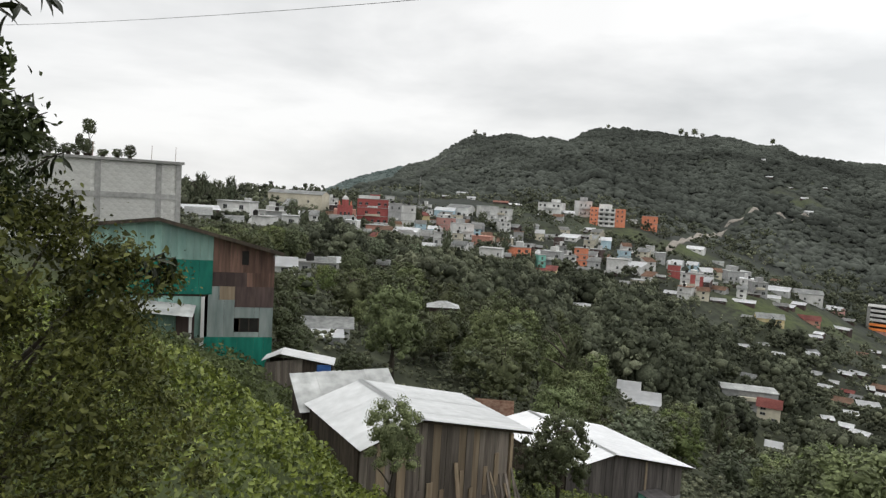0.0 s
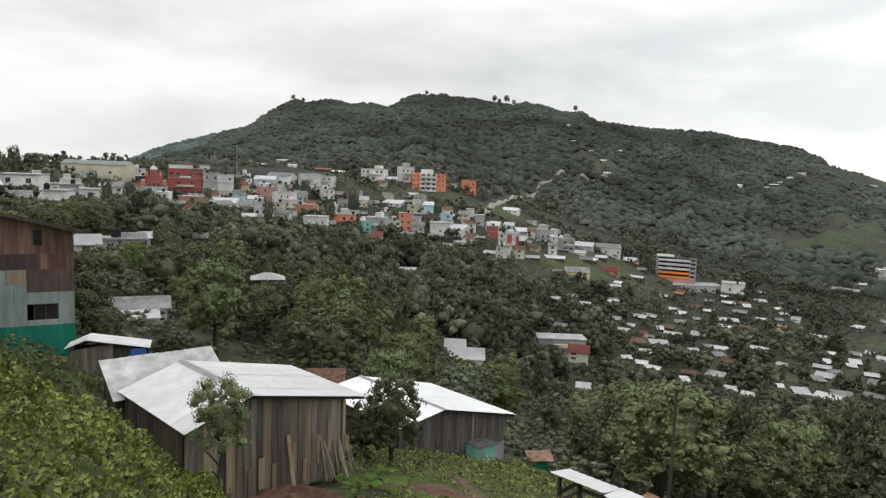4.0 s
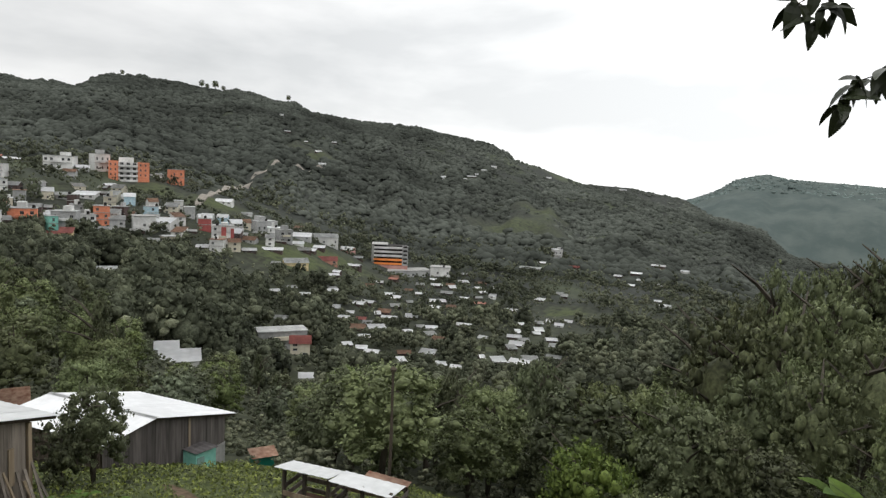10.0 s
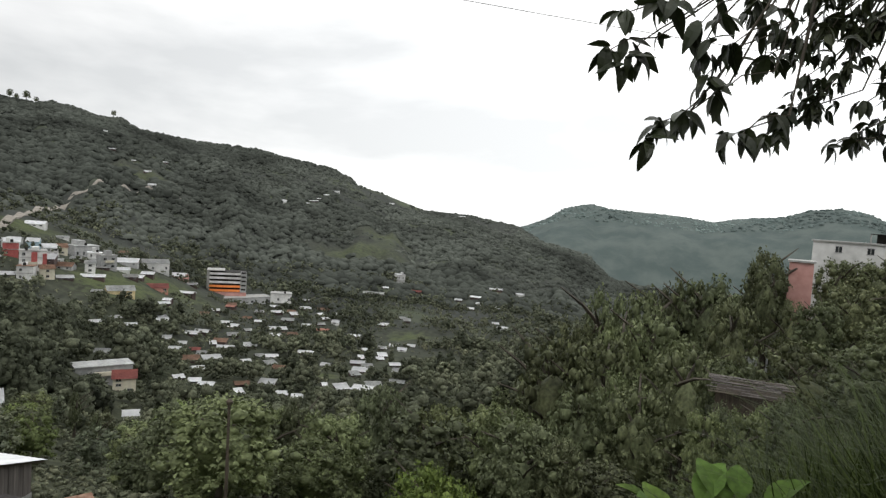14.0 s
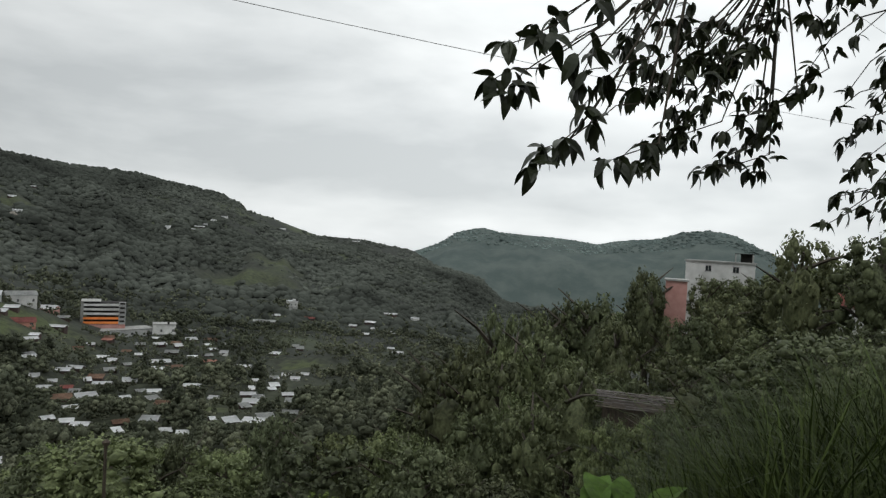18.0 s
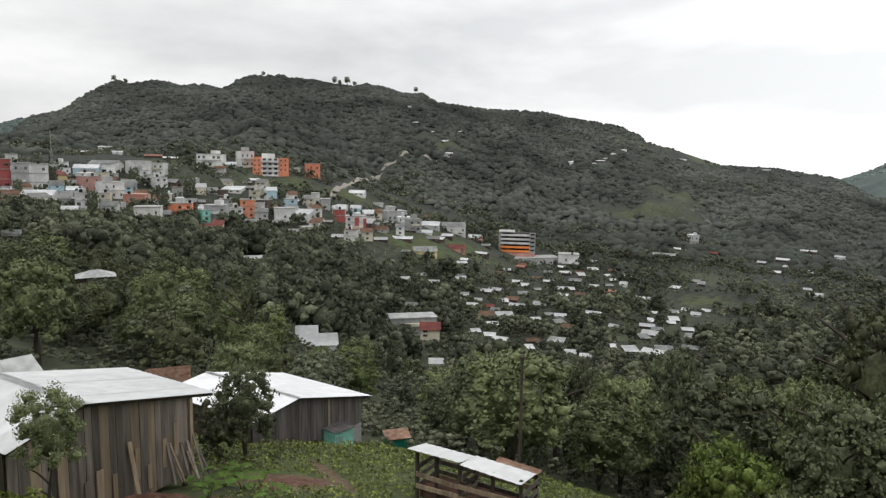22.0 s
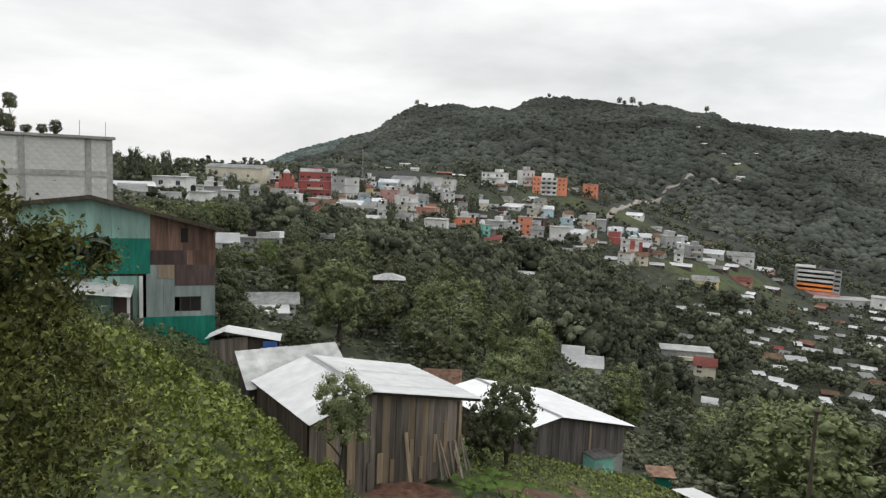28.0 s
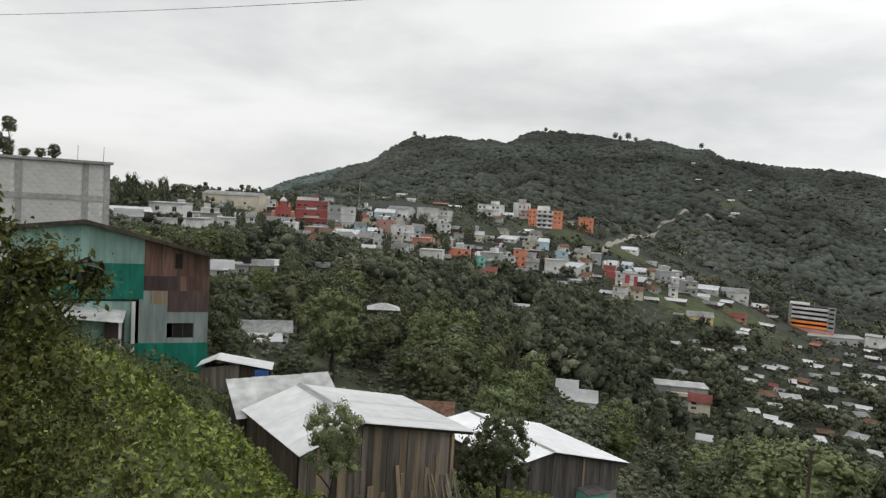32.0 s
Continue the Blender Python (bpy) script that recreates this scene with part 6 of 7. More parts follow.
house(614.7, 697.0, 6.2, 6.2, 2.6, -41.4, "white", "zinc", "gable", 1)
house(402.2, 875.7, 5.0, 5, 2.6, -24.7, "white", "zinc", "gable", 1)
house(193.2, 471.7, 3.3, 5, 2.6, -22.3, "white", "zinc", "gable", 1)
house(323.4, 607.0, 6.1, 6.1, 2.6, -28.0, "white", "zinc", "gable", 1)
house(532.9, 678.2, 7.8, 7.8, 2.6, -38.2, "white", "zinc", "gable", 1)
house(559.1, 670.8, 7.1, 7.1, 2.6, -39.8, "white", "zinc", "gable", 1)
house(594.5, 687.2, 6.4, 6.4, 2.6, -40.9, "white", "zinc", "gable", 1)
house(771.3, 724.8, 7.9, 7.9, 2.6, -46.8, "white", "zinc", "gable", 1)
house(871.5, 661.9, 9.9, 9.9, 2.6, -52.8, "white", "zinc", "gable", 1)
house(366.3, 701.2, 3.7, 5, 2.6, -27.6, "white", "zinc", "gable", 1)
house(416.2, 752.4, 4.2, 5, 2.6, -29.0, "white", "zinc", "gable", 1)
house(-20.3, 116.6, 4.0, 2.6, 2.2, 9.9, "grey", "worn", "gable", 1)
house(-19.5, 85.1, 2.6, 2.6, 2.2, 12.9, "white", "zinc", "mono", 1)
house(-18.8, 94.3, 1.7, 2.6, 2.2, 11.3, "grey", "slab", "flat", 1)
house(-14.6, 160.9, 4.5, 2.6, 2.5, 5.2, "wood", "worn", "mono", 1)
house(-19.3, 123.2, 1.8, 2.4, 2.2, 8.9, "white", "zinc", "mono", 1)


def weathered_hut():
    """An old hut in the undergrowth under courses of grey weathered boards."""
    x, y = 39.0, 9.3
    z = float(ground_z(x, y))
    top = -8.0 - z
    root = thing("old_hut", pose(x, y, z, 0, 0, -76.6), "old hut under grey weathered roof boards in the undergrowth", "hut")
    part("wall", box_bm(-1.7, -1.0, -1.0, 1.7, 1.0, top - 0.62), TIMBER, root)
    rnd = random.Random(5)
    for side in (-1, 1):
        for course in range(7):
            u = -2.1 + rnd.uniform(-0.1, 0.15)
            while u < 1.7:
                run = rnd.uniform(0.9, 1.7)
                off = 1.35 - 0.2 * course
                lift = 0.012 * course + rnd.uniform(0, 0.05)
                a = Vector((u, side * off, top - 0.46 * off + lift))
                b = Vector((min(u + run, 2.15), side * (off + rnd.uniform(-0.05, 0.05)), top - 0.46 * off + lift + rnd.uniform(-0.04, 0.04)))
                part("roof_board", beam_bm(a, b, rnd.uniform(0.10, 0.16), 0.03), TIMBER if rnd.random() < 0.3 else PLANK_GREY, root)
                u += run + 0.04
    KEEP_CLEAR.append((x, y, 2.4))
    SIGHT.append((-76.6, 3.0, -12.6, 37.5))


# ---- landmarks ----
def hotel():
    x, y, turn = HOTEL
    z = foot_of(x, y, 19.7, 12, turn)
    root = thing("hotel_building", pose(x, y, z, 0, 0, turn), "four-storey orange building with white balcony bands", "building")
    w, d, h = 19.7, 12.0, 12.0
    part("wing", box_bm(-w / 2, -d / 2, -6, -w / 2 + 4.6, d / 2, h - 1.0), WALLS["orange"], root, "orange painted wing")
    part("wing", box_bm(w / 2 - 5.6, -d / 2, -6, w / 2, d / 2, h - 1.4), WALLS["orange"], root, "orange painted wing")
    part("centre", box_bm(-w / 2 + 4.61, -d / 2 + 0.8, -6, w / 2 - 5.61, d / 2, h - 1.6), WALLS["white"], root, "white centre wall")
    part("stair_head", box_bm(-5, -2, h - 1.59, 2.2, 4, h + 1.0), WALLS["white"], root, "white roof-top room")
    for s in range(4):
        z0 = 0.2 + s * 2.6
        part("balcony", box_bm(-w / 2 + 4.62, -d / 2 - 0.5, z0, w / 2 - 5.62, -d / 2 + 0.79, z0 + 0.95), WALLS["white"], root, "white balcony band")
        for k in range(3):
            add_window(root, 1.6, 1.1, (-w / 2 + 6.3 + k * 3.1, -d / 2 + 0.79, z0 + 1.1))
        for k in (-8.8, -6.6, 5.6, 8.0):
            if s in (1, 2, 3):
                add_window(root, 0.7, 1.0, (k, -d / 2 - 0.004, z0 + 0.6))
    KEEP_CLEAR.append((x, y, 12))
    SIGHT.append((turn, 1.6, -1.6, 392))


def striped_block():
    x, y, turn = STRIPED
    w, d, h = 20.0, 12.0, 14.5
    z = foot_of(x, y, w, d, turn)
    root = thing("striped_building", pose(x, y, z, 0, 0, turn), "five-storey concrete building with white and orange balcony bands", "building")
    part("core", box_bm(-w / 2, -d / 2 + 1.0, -6, w / 2, d / 2, h - 0.6), SHADE_ROOM, root, "black wall for the shade of the recessed floors")
    part("side_wall", box_bm(-w / 2 - 1.4, -d / 2, -6, -w / 2 - 0.01, d / 2, h), CONCRETE, root)
    part("ground_wall", box_bm(-w / 2, -d / 2 - 0.1, -6, w / 2, -d / 2 + 0.99, 2.6), WALLS["pink"], root, "pale pink ground floor")
    part("stair_tower", box_bm(w / 2 - 3.4, -d / 2 - 0.6, 2.7, w / 2, -d / 2 + 0.98, h - 0.2), WALLS["grey"], root)
    for s in range(5):
        z0 = 2.9 + s * 2.35
        mat = WALLS["flame"] if s in (0, 1) else WALLS["white"]
        part("balcony_band", box_bm(-w / 2, -d / 2 - 0.3, z0, w / 2 - 3.41, -d / 2 + 0.99, z0 + 1.15), mat, root, "orange band" if s < 2 else "white band")
        part("stair_opening", box_bm(w / 2 - 2.9, -d / 2 - 0.66, z0 + 0.9, w / 2 - 0.5, -d / 2 - 0.604, z0 + 1.9), SHADE_ROOM, root, "black panel for the shade of a stair opening")
    part("roof_slab", box_bm(-w / 2 - 1.4, -d / 2 - 0.4, h + 0.004, -w / 2 + 8, d / 2, h + 0.4), CONCRETE, root)
    KEEP_CLEAR.append((x, y, 13))
    SIGHT.append((turn, 1.9, -8.0, 392))


def church():
    x, y, turn = -45.5, 315.0, 8.0
    z = foot_of(x, y, 8, 14, turn)
    root = thing("church", pose(x, y, z, 0, 0, turn), "red and orange church with a domed bell tower", "church")
    h = 10.5
    part("nave", box_bm(-5, -6, -5, 5, 8, h - 4.5), WALLS["salmon"], root, "salmon painted nave")
    part("facade", box_bm(-3.4, -6.6, -5, 3.4, -6.01, h - 2.5), WALLS["red"], root, "red painted facade")
    part("tower", box_bm(-1.5, -6.3, h - 2.49, 1.5, -3.3, h), WALLS["red"], root, "red bell tower")
    for sx in (-2.6, 2.6):
        part("pinnacle", tube_bm([(sx, -6.3, h - 2.5), (sx, -6.3, h - 1.2), (sx, -6.3, h - 0.4)], [0.4, 0.35, 0.05], 8), WALLS["orange"], root)
    prof = [(1.5, 0), (1.45, 0.5), (1.2, 1.0), (0.8, 1.4), (0.25, 1.7), (0.2, 2.2)]
    part("dome", tube_bm([(0, -4.8, h + zz) for _, zz in prof], [r for r, _ in prof], 12), WALLS["white"], root, "white dome")
    part("cross", box_bm(-0.07, -4.87, h + 2.1, 0.07, -4.73, h + 3.6), CONCRETE, root)
    part("cross_arm", box_bm(-0.5, -4.86, h + 2.85, 0.5, -4.74, h + 3.0), CONCRETE, root)
    for k in (-1.8, 0, 1.8):
        add_window(root, 0.8, 1.6, (k, -6.62, 3.2))
    KEEP_CLEAR.append((x, y, 9))
    SIGHT.append((8.2, 1.2, -1.6, 300))


HOTEL = (94.7, 394.8, -13.5)
STRIPED = (227.0, 336.6, -34.0)
hotel()
striped_block()
church()
big = house(-33.7, 324.0, 14.4, 11.5, 11.7, 5.9, "red", "slab", "flat", 3, "bright red three-storey building with a white sign panel", "shop_building")
part("sign_panel", box_bm(-2.5, -5.85, 7.6, 2.2, -5.78, 8.6), WALLS["white"], big, "white sign panel")
part("roof_room", box_bm(-6.8, -5, 11.75, 3.0, 2, 13.3), WALLS["white"], big, "white roof-top room")
flats = house(107.3, 289.4, 9.2, 7.4, 7.6, -20.3, "white", "slab", "flat", 3, "white and red three-storey flats", "apartment_building")
part("red_bay", box_bm(-0.6, -4.1, 0.2, 1.4, -3.71, 7.2), WALLS["red"], flats, "red painted bay")
part("red_bay", box_bm(3.2, -4.0, 0.2, 4.61, -3.71, 6.7), WALLS["red"], flats, "red painted bay")


def mast(x, y, h):
    z = float(ground_z(x, y))
    root = thing("radio_mast", pose(x, y, z), "thin grey lattice radio mast", "mast")
    for k in range(3):
        a = 2.1 * k
        part("leg", tube_bm([(0.5 * math.cos(a), 0.5 * math.sin(a), -0.5), (0.12 * math.cos(a), 0.12 * math.sin(a), h)], [0.07, 0.05], 5), CONCRETE, root)
    for k in range(10):
        s = 0.5 - 0.38 * k / 10
        part("brace", beam_bm((s, 0, h * k / 10), (-s * 0.5, s * 0.86, h * (k + 1) / 10), 0.05), CONCRETE, root)


mast(-12.5, 340.0, 24.0)
# single houses in the trees below the town
house(0.6, 84.5, 3.4, 2.4, 1.6, 2, "wood", "worn", "hip", 1, "small dark cabin under a low grey metal roof", windows=False, top=-13.0, view=0.9)
house(-9.6, 57.0, 4.4, 4.0, 2.3, 9, "white", "worn", "gable", 1, "low white house with a patched grey metal roof", bays=1, top=-10.7)
house(-9.4, 53.5, 3.4, 3.0, 1.9, 10, "grey", "zinc", "mono", 1, "grey shack under a bright metal roof", windows=False, top=-11.3)
house(36.6, 118.0, 6.4, 4.5, 3.3, -17.0, "white", "zinc", "mono", 1, "white house with a bright metal roof among trees", bays=3, top=-32.8, view=0.15)
house(36.0, 123.5, 3.6, 3.5, 3.4, -16.5, "white", "zinc", "gable", 1, "white house with a bright metal roof among trees", windows=False, top=-31.8)
house(79.5, 158.0, 5.0, 5.0, 8.0, -26.7, "cream", "red", "gable", 3, "three-storey pale house with a red roof", bays=2, top=-43.0, view=0.1)
house(79.0, 168.5, 13.0, 6.0, 8.6, -25.8, "grey", "worn", "flat", 2, "grey rendered house behind the salmon one", windows=False, top=-43.6)
house(66.0, 128.0, 2.6, 2.4, 2.4, -27.0, "white", "zinc", "gable", 1, "tiny white hut among trees", windows=False)
house(4.1, 44.4, 1.9, 2.6, 2.9, -5.0, "white", "rust", "gable", 1, "low hut with a rusty roof behind the shed", windows=False, top=-13.25)
# houses on the near spur
spur_house = house(112.0, 15.2, 9.6, 7.0, 7.0, -82.3, "white", "slab", "flat", 2, "pale block house with small windows and a dark roof shelter", bays=2, top=-0.75, view=0.6, windows=False, bare_roof=True)
flat_top = -0.75 - spur_house.matrix_world.translation.z
for wx in (-1.6, 2.2):
    add_window(spur_house, 0.85, 0.75, (wx, -3.504, flat_top - 1.35))
shelter = part("roof_shelter", box_bm(2.0, -2.4, flat_top + 1.42, 4.6, 0.4, flat_top + 1.52), SHADE_ROOM, spur_house, "dark sheet roof of the roof-top shelter")
for px, py in ((2.1, -2.3), (4.5, -2.3), (2.1, 0.3), (4.5, 0.3)):
    part("post", box_bm(px - 0.07, py - 0.07, flat_top + 0.225, px + 0.07, py + 0.07, flat_top + 1.418), CONCRETE, shelter)
part("back_wall", box_bm(2.8, -1.2, flat_top + 0.225, 4.4, -1.1, flat_top + 1.418), SHADE_ROOM, shelter, "near-black back panel")
house(92.0, 17.6, 2.6, 4.0, 8.0, -79.2, "pink", "slab", "flat", 2, "narrow pink brick house on the spur", windows=False, top=-3.3, view=0.4)
house(90.0, 22.0, 3.4, 3.5, 2.6, -77.6, "wood", "worn", "mono", 1, "dark shack with a metal roof on the spur", windows=False, view=0.5)
house(88.0, -3.2, 4.6, 4.0, 4.2, -92.0, "white", "red", "gable", 1, "white house with a red roof on the spur", bays=2, top=-3.2, view=0.5)
weathered_hut()
house(74.0, 34.0, 5.0, 3.6, 2.0, -65.5, "grey", "zinc", "gable", 1, "low hut under bright metal sheets among trees", windows=False)
# small roofs scattered through the valley settlement
rows = random.Random(64)
placed = 0
while placed < 46:
    b, r = radians(rows.uniform(-49, -23)), math.sqrt(rows.uniform(205**2, 390**2))
    x, y = -r * math.sin(b), r * math.cos(b)
    if not clear_of(x, y, 3.5) or float(patch_amount(np.array([x]), np.array([y]), FIELDS)[0]) > 0.2:
        continue
    house(x, y, rows.uniform(3, 5.5), rows.uniform(3, 4.5), rows.uniform(1.9, 2.6), math.degrees(b), rows.choice(("wood", "grey", "wood", "white")), rows.choice(("zinc", "zinc", "zinc", "worn", "rust")), rows.choice(("gable", "mono")), 1, windows=False)
    placed += 1
# smaller houses crowded between the larger ones of the town
placed, tries = 0, 0
while placed < 115 and tries < 6000:
    tries += 1
    b = rows.uniform(-29, 13)
    r = rows.uniform(268, 345) if b < -13 else rows.uniform(275, 410)
    x, y = -r * math.sin(radians(b)), r * math.cos(radians(b))
    z = float(ground_z(x, y))
    rise = math.degrees(math.atan2(z, r))
    low, high = float(np.interp(b, (-29, -20, -10, 0, 13), (-7.5, -7.0, -6.0, -5.0, -4.0))), float(np.interp(b, (-29, -20, -10, 0, 13), (-5.4, -3.6, -1.6, -1.4, -1.2)))
    if not low < rise < high or not clear_of(x, y, 2.2):
        continue
    st = rows.choice((1, 1, 2, 2))
    house(x, y, rows.uniform(3.5, 6.5), rows.uniform(4, 6), 2.3 * st + rows.uniform(0, 0.8), b, rows.choice(("white", "white", "white", "grey", "grey", "cream", "cream", "wood", "blue")), rows.choice(("worn", "slab", "zinc", "worn", "rust")), rows.choice(("flat", "gable", "mono")), st)
    placed += 1

# ---- woods and trees ----
TRACK = ((112, 345), (124, 363), (145, 402), (166, 441), (195, 490), (223, 539), (252, 556), (284, 573), (312, 582), (345, 590))
for (x0, y0), (x1, y1) in zip(TRACK, TRACK[1:]):
    KEEP_CLEAR += [(x0 + (x1 - x0) * k / 5, y0 + (y1 - y0) * k / 5, 5.5) for k in range(5)]
LEAVES = lobed_template(9, 8, 0.10, range(200, 208))
TALL = lobed_template(9, 8, 0.09, range(220, 226), "tall")
SMALL = lobed_template(4, 6, 0.15, range(240, 246))
SPRIGS = lobed_template(2, 5, 0.22, range(260, 268))
PUFFS = puff_template(1, range(300, 312), jitter=(0.72, 1.2))
VALLEY = ((22, -64), (118, 300), (3.2, 8.5), 1)
KNOLL = ((-5, -24), (135, 235), (6.5, 11), 5)
wood_patch("valley_woods", "dense green woods on the slopes below the town", 2100, *VALLEY, LEAF_WOODS, LEAVES, slack=0.2, smooth=True)
wood_patch("valley_woods", "narrow dark trees standing among the woods below the town", 500, (22, -64), (118, 300), (5, 10), 7, LEAF_WOODS, TALL, slack=0.2, squash=0.9, tones=(0.4, 0.8), smooth=True)
wood_patch("valley_bushes", "lighter bushes among the woods below the town", 900, (22, -64), (118, 300), (1.6, 4.2), 8, LEAF_WOODS, SMALL, slack=0.2, squash=1.2, tones=(0.8, 1.7), gaps=0.2, smooth=True)
wood_patch("knoll_woods", "tall dark trees on the wooded knoll", 520, *KNOLL, LEAF_WOODS, TALL, squash=0.95, gaps=0.1, tones=(0.5, 1.0), smooth=True)
wood_patch("town_woods", "trees between the houses of the town", 3000, (20, -72), (270, 520), (2.8, 7.0), 2, LEAF_WOODS, SMALL, slack=0.38, smooth=True)
wood_patch("valley_scrub", "bushes and small trees between the houses of the valley", 7000, (12, -68), (200, 470), (1.4, 3.8), 6, LEAF_WOODS, SPRIGS, slack=0.1, squash=1.3, smooth=True)
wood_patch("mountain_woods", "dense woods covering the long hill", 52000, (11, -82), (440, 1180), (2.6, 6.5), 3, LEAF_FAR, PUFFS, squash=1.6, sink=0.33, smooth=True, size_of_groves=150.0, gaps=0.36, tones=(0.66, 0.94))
wood_patch("distant_woods", "woods along the crest of the far hills", 4500, (12, -98), (1880, 2080), (4, 6.5), 4, LEAF_HAZE, PUFFS, squash=2.0, sink=0.42, smooth=True, size_of_groves=220.0, gaps=0.16, tones=(0.84, 0.98))
scatter_trees(85, (-6, -66), (38, 128), (4.5, 8.5), ["broad", "grey", "light", "dense", "dark", "dark", "tall"], 11)
scatter_trees(85, (-56, -100), (34, 135), (5, 9.5), ["broad", "dense", "dark", "dense", "tall"], 12, spacing=4)
scatter_trees(22, (-30, -64), (30, 60), (5, 8), ["fine", "fine_dark", "dark"], 13, spacing=3.6)
scatter_trees(55, (15, -22), (58, 122), (3, 6.5), ["broad", "grey", "dense", "light", "dark"], 16, spacing=3)
scatter_trees(40, (13, -8), (36, 125), (4, 8), ["broad", "grey", "dense", "dark"], 14)
scatter_trees(16, (21, 14), (46, 120), (4, 6.5), ["dark", "broad"], 15)
for b, r, h in ((-18.6, 1125, 15), (-19.0, 1128, 12), (-19.6, 1122, 16), (-20.2, 1125, 11), (-2.2, 1122, 12), (-3.0, 1124, 11), (-13.0, 1122, 10), (-25.2, 1122, 12)):
    a = radians(b)
    tree(-r * math.sin(a), r * math.cos(a), h, h * 0.7, "dark", "tall tree standing out on the hill crest", stem=0.25, group="trees on the crest")

# tall trees before and between the houses: bearing, distance, height of the top, width
for b, r, top, w in ((7.7, 150, -7.4, 8.6), (10.9, 140, -7.6, 5.4), (12.4, 190, -2.7, 4.4), (10.0, 200, -5.7, 4.6), (5.5, 160, -10.5, 6.8), (3.5, 170, -13.5, 7.4), (2.0, 175, -12.3, 8.6), (0.4, 170, -14.8, 7.7), (-2.0, 175, -18.4, 8.1), (-3.9, 180, -18.0, 7.9), (-5.8, 180, -18.6, 8.6), (9.2, 130, -9.7, 6.1), (6.3, 135, -11.9, 6.6), (13.4, 150, -7.1, 5.5), (-8.0, 180, -20.3, 8.8), (-0.4, 270, -12.3, 6.1), (-5.3, 290, -14.0, 6.9), (2.1, 320, -5.2, 5.1), (-10.8, 310, -17.0, 6.6), (-14.5, 310, -22.2, 6.7), (-3.3, 340, -5.8, 6.3), (-7.3, 340, -9.4, 6.5), (11.5, 200, -4.5, 3.7), (4.3, 300, -10.1, 5.5), (20.7, 190, 0.3, 4.7), (19.6, 190, 2.9, 4.8), (18.3, 195, 1.2, 5.9), (17.4, 200, 2.7, 4.5), (21.9, 180, -1.0, 4.4)):
    x, y = -r * math.sin(radians(b)), r * math.cos(radians(b))
    tree(x, y, min(16.0, max(4.0, top - float(ground_z(x, y)))), w, "grey", stem=0.12, group="trees before the town")


# ---- the track on the hillside ----
def hill_track(points, width):
    bm = bmesh.new()
    rows = []
    for (x0, y0), (x1, y1) in zip(points, points[1:]):
        for k in range(12):
            x, y = x0 + (x1 - x0) * k / 12, y0 + (y1 - y0) * k / 12
            d = Vector((x1 - x0, y1 - y0)).normalized() * (width / 2)
            ends = [(x - d.y, y + d.x), (x + d.y, y - d.x)]
            rows.append([bm.verts.new((px, py, float(ground_z(px, py)) + 0.6)) for px, py in ends] + [bm.verts.new((px, py, float(ground_z(px, py)) - 2.0)) for px, py in ends])
    for a, b in zip(rows, rows[1:]):
        bm.faces.new((a[0], a[1], b[1], b[0]))
        bm.faces.new((a[0], b[0], b[2], a[2]))
        bm.faces.new((a[1], a[3], b[3], b[1]))
    tagged(part("hill_road", bm, ROAD), "pale dirt track climbing the hillside", "road", kind="structure")


hill_track(TRACK[:6], 3.6)
hill_track(TRACK[5:], 3.0)


# ---- plants in the foreground ----
def at(bearing, rise, reach):
    """A place by bearing and rise in degrees and by its distance on plan from the lookout."""
    a = radians(bearing)
    return Vector((-reach * math.sin(a), reach * math.cos(a), reach * math.tan(radians(rise))))


def undergrowth(name, label, count, az_range, r_range, height, leaf, material, seed, slim=0.55, droop=0.1, skip=0.0, power=1.0):
    """A low cover of leafy plants over the ground, in uneven heaps."""
    rng = np.random.default_rng(seed)
    az = np.radians(rng.uniform(min(az_range), max(az_range), count))
    u = rng.uniform(0, 1, count) ** power
    r = np.sqrt(r_range[0] ** 2 + u * (r_range[1] ** 2 - r_range[0] ** 2))
    x, y = -r * np.sin(az), r * np.cos(az)

    def mound(px, py):
        return 0.12 + 1.6 * np.clip(field_noise(px * 1.15 + 5, py * 1.15, 3) - 0.24, 0, 1)

    heap = mound(x, y)
    face = np.stack([-(mound(x + 0.15, y) - heap) / 0.15 * height, -(mound(x, y + 0.15) - heap) / 0.15 * height, np.full(count, 0.32)], -1) + (0.08, -0.2, 0)
    ok = np.ones(count, bool)
    for cx, cy, cr in KEEP_CLEAR[:9]:
        ok &= (x - cx) ** 2 + (y - cy) ** 2 > (cr * skip) ** 2
    ok &= patch_amount(x, y, SOIL[:3]) < 0.7
    if r_range[0] < 14:
        ok &= field_noise(x * 2.3, y * 2.3 + 8, 2) > 0.34
    x, y, heap, r, face = x[ok], y[ok], heap[ok], r[ok], face[ok]
    z = ground_z(x, y) + height * heap * rng.uniform(0.15, 1.0, len(x)) ** 0.6
    size = leaf * rng.uniform(0.6, 1.5, len(x)) * (0.7 + 0.04 * r)
    shape = oval_leaves if r_range[0] < 14 else leaf_quads
    v, q = shape(np.stack([x, y, z], -1), size, rng, droop=droop, slim=slim, spread=0.6, facing=face, loose=0.45)
    return tagged(new(name, quads_mesh(name, v, q, material)), label, "plants", kind="stuff")


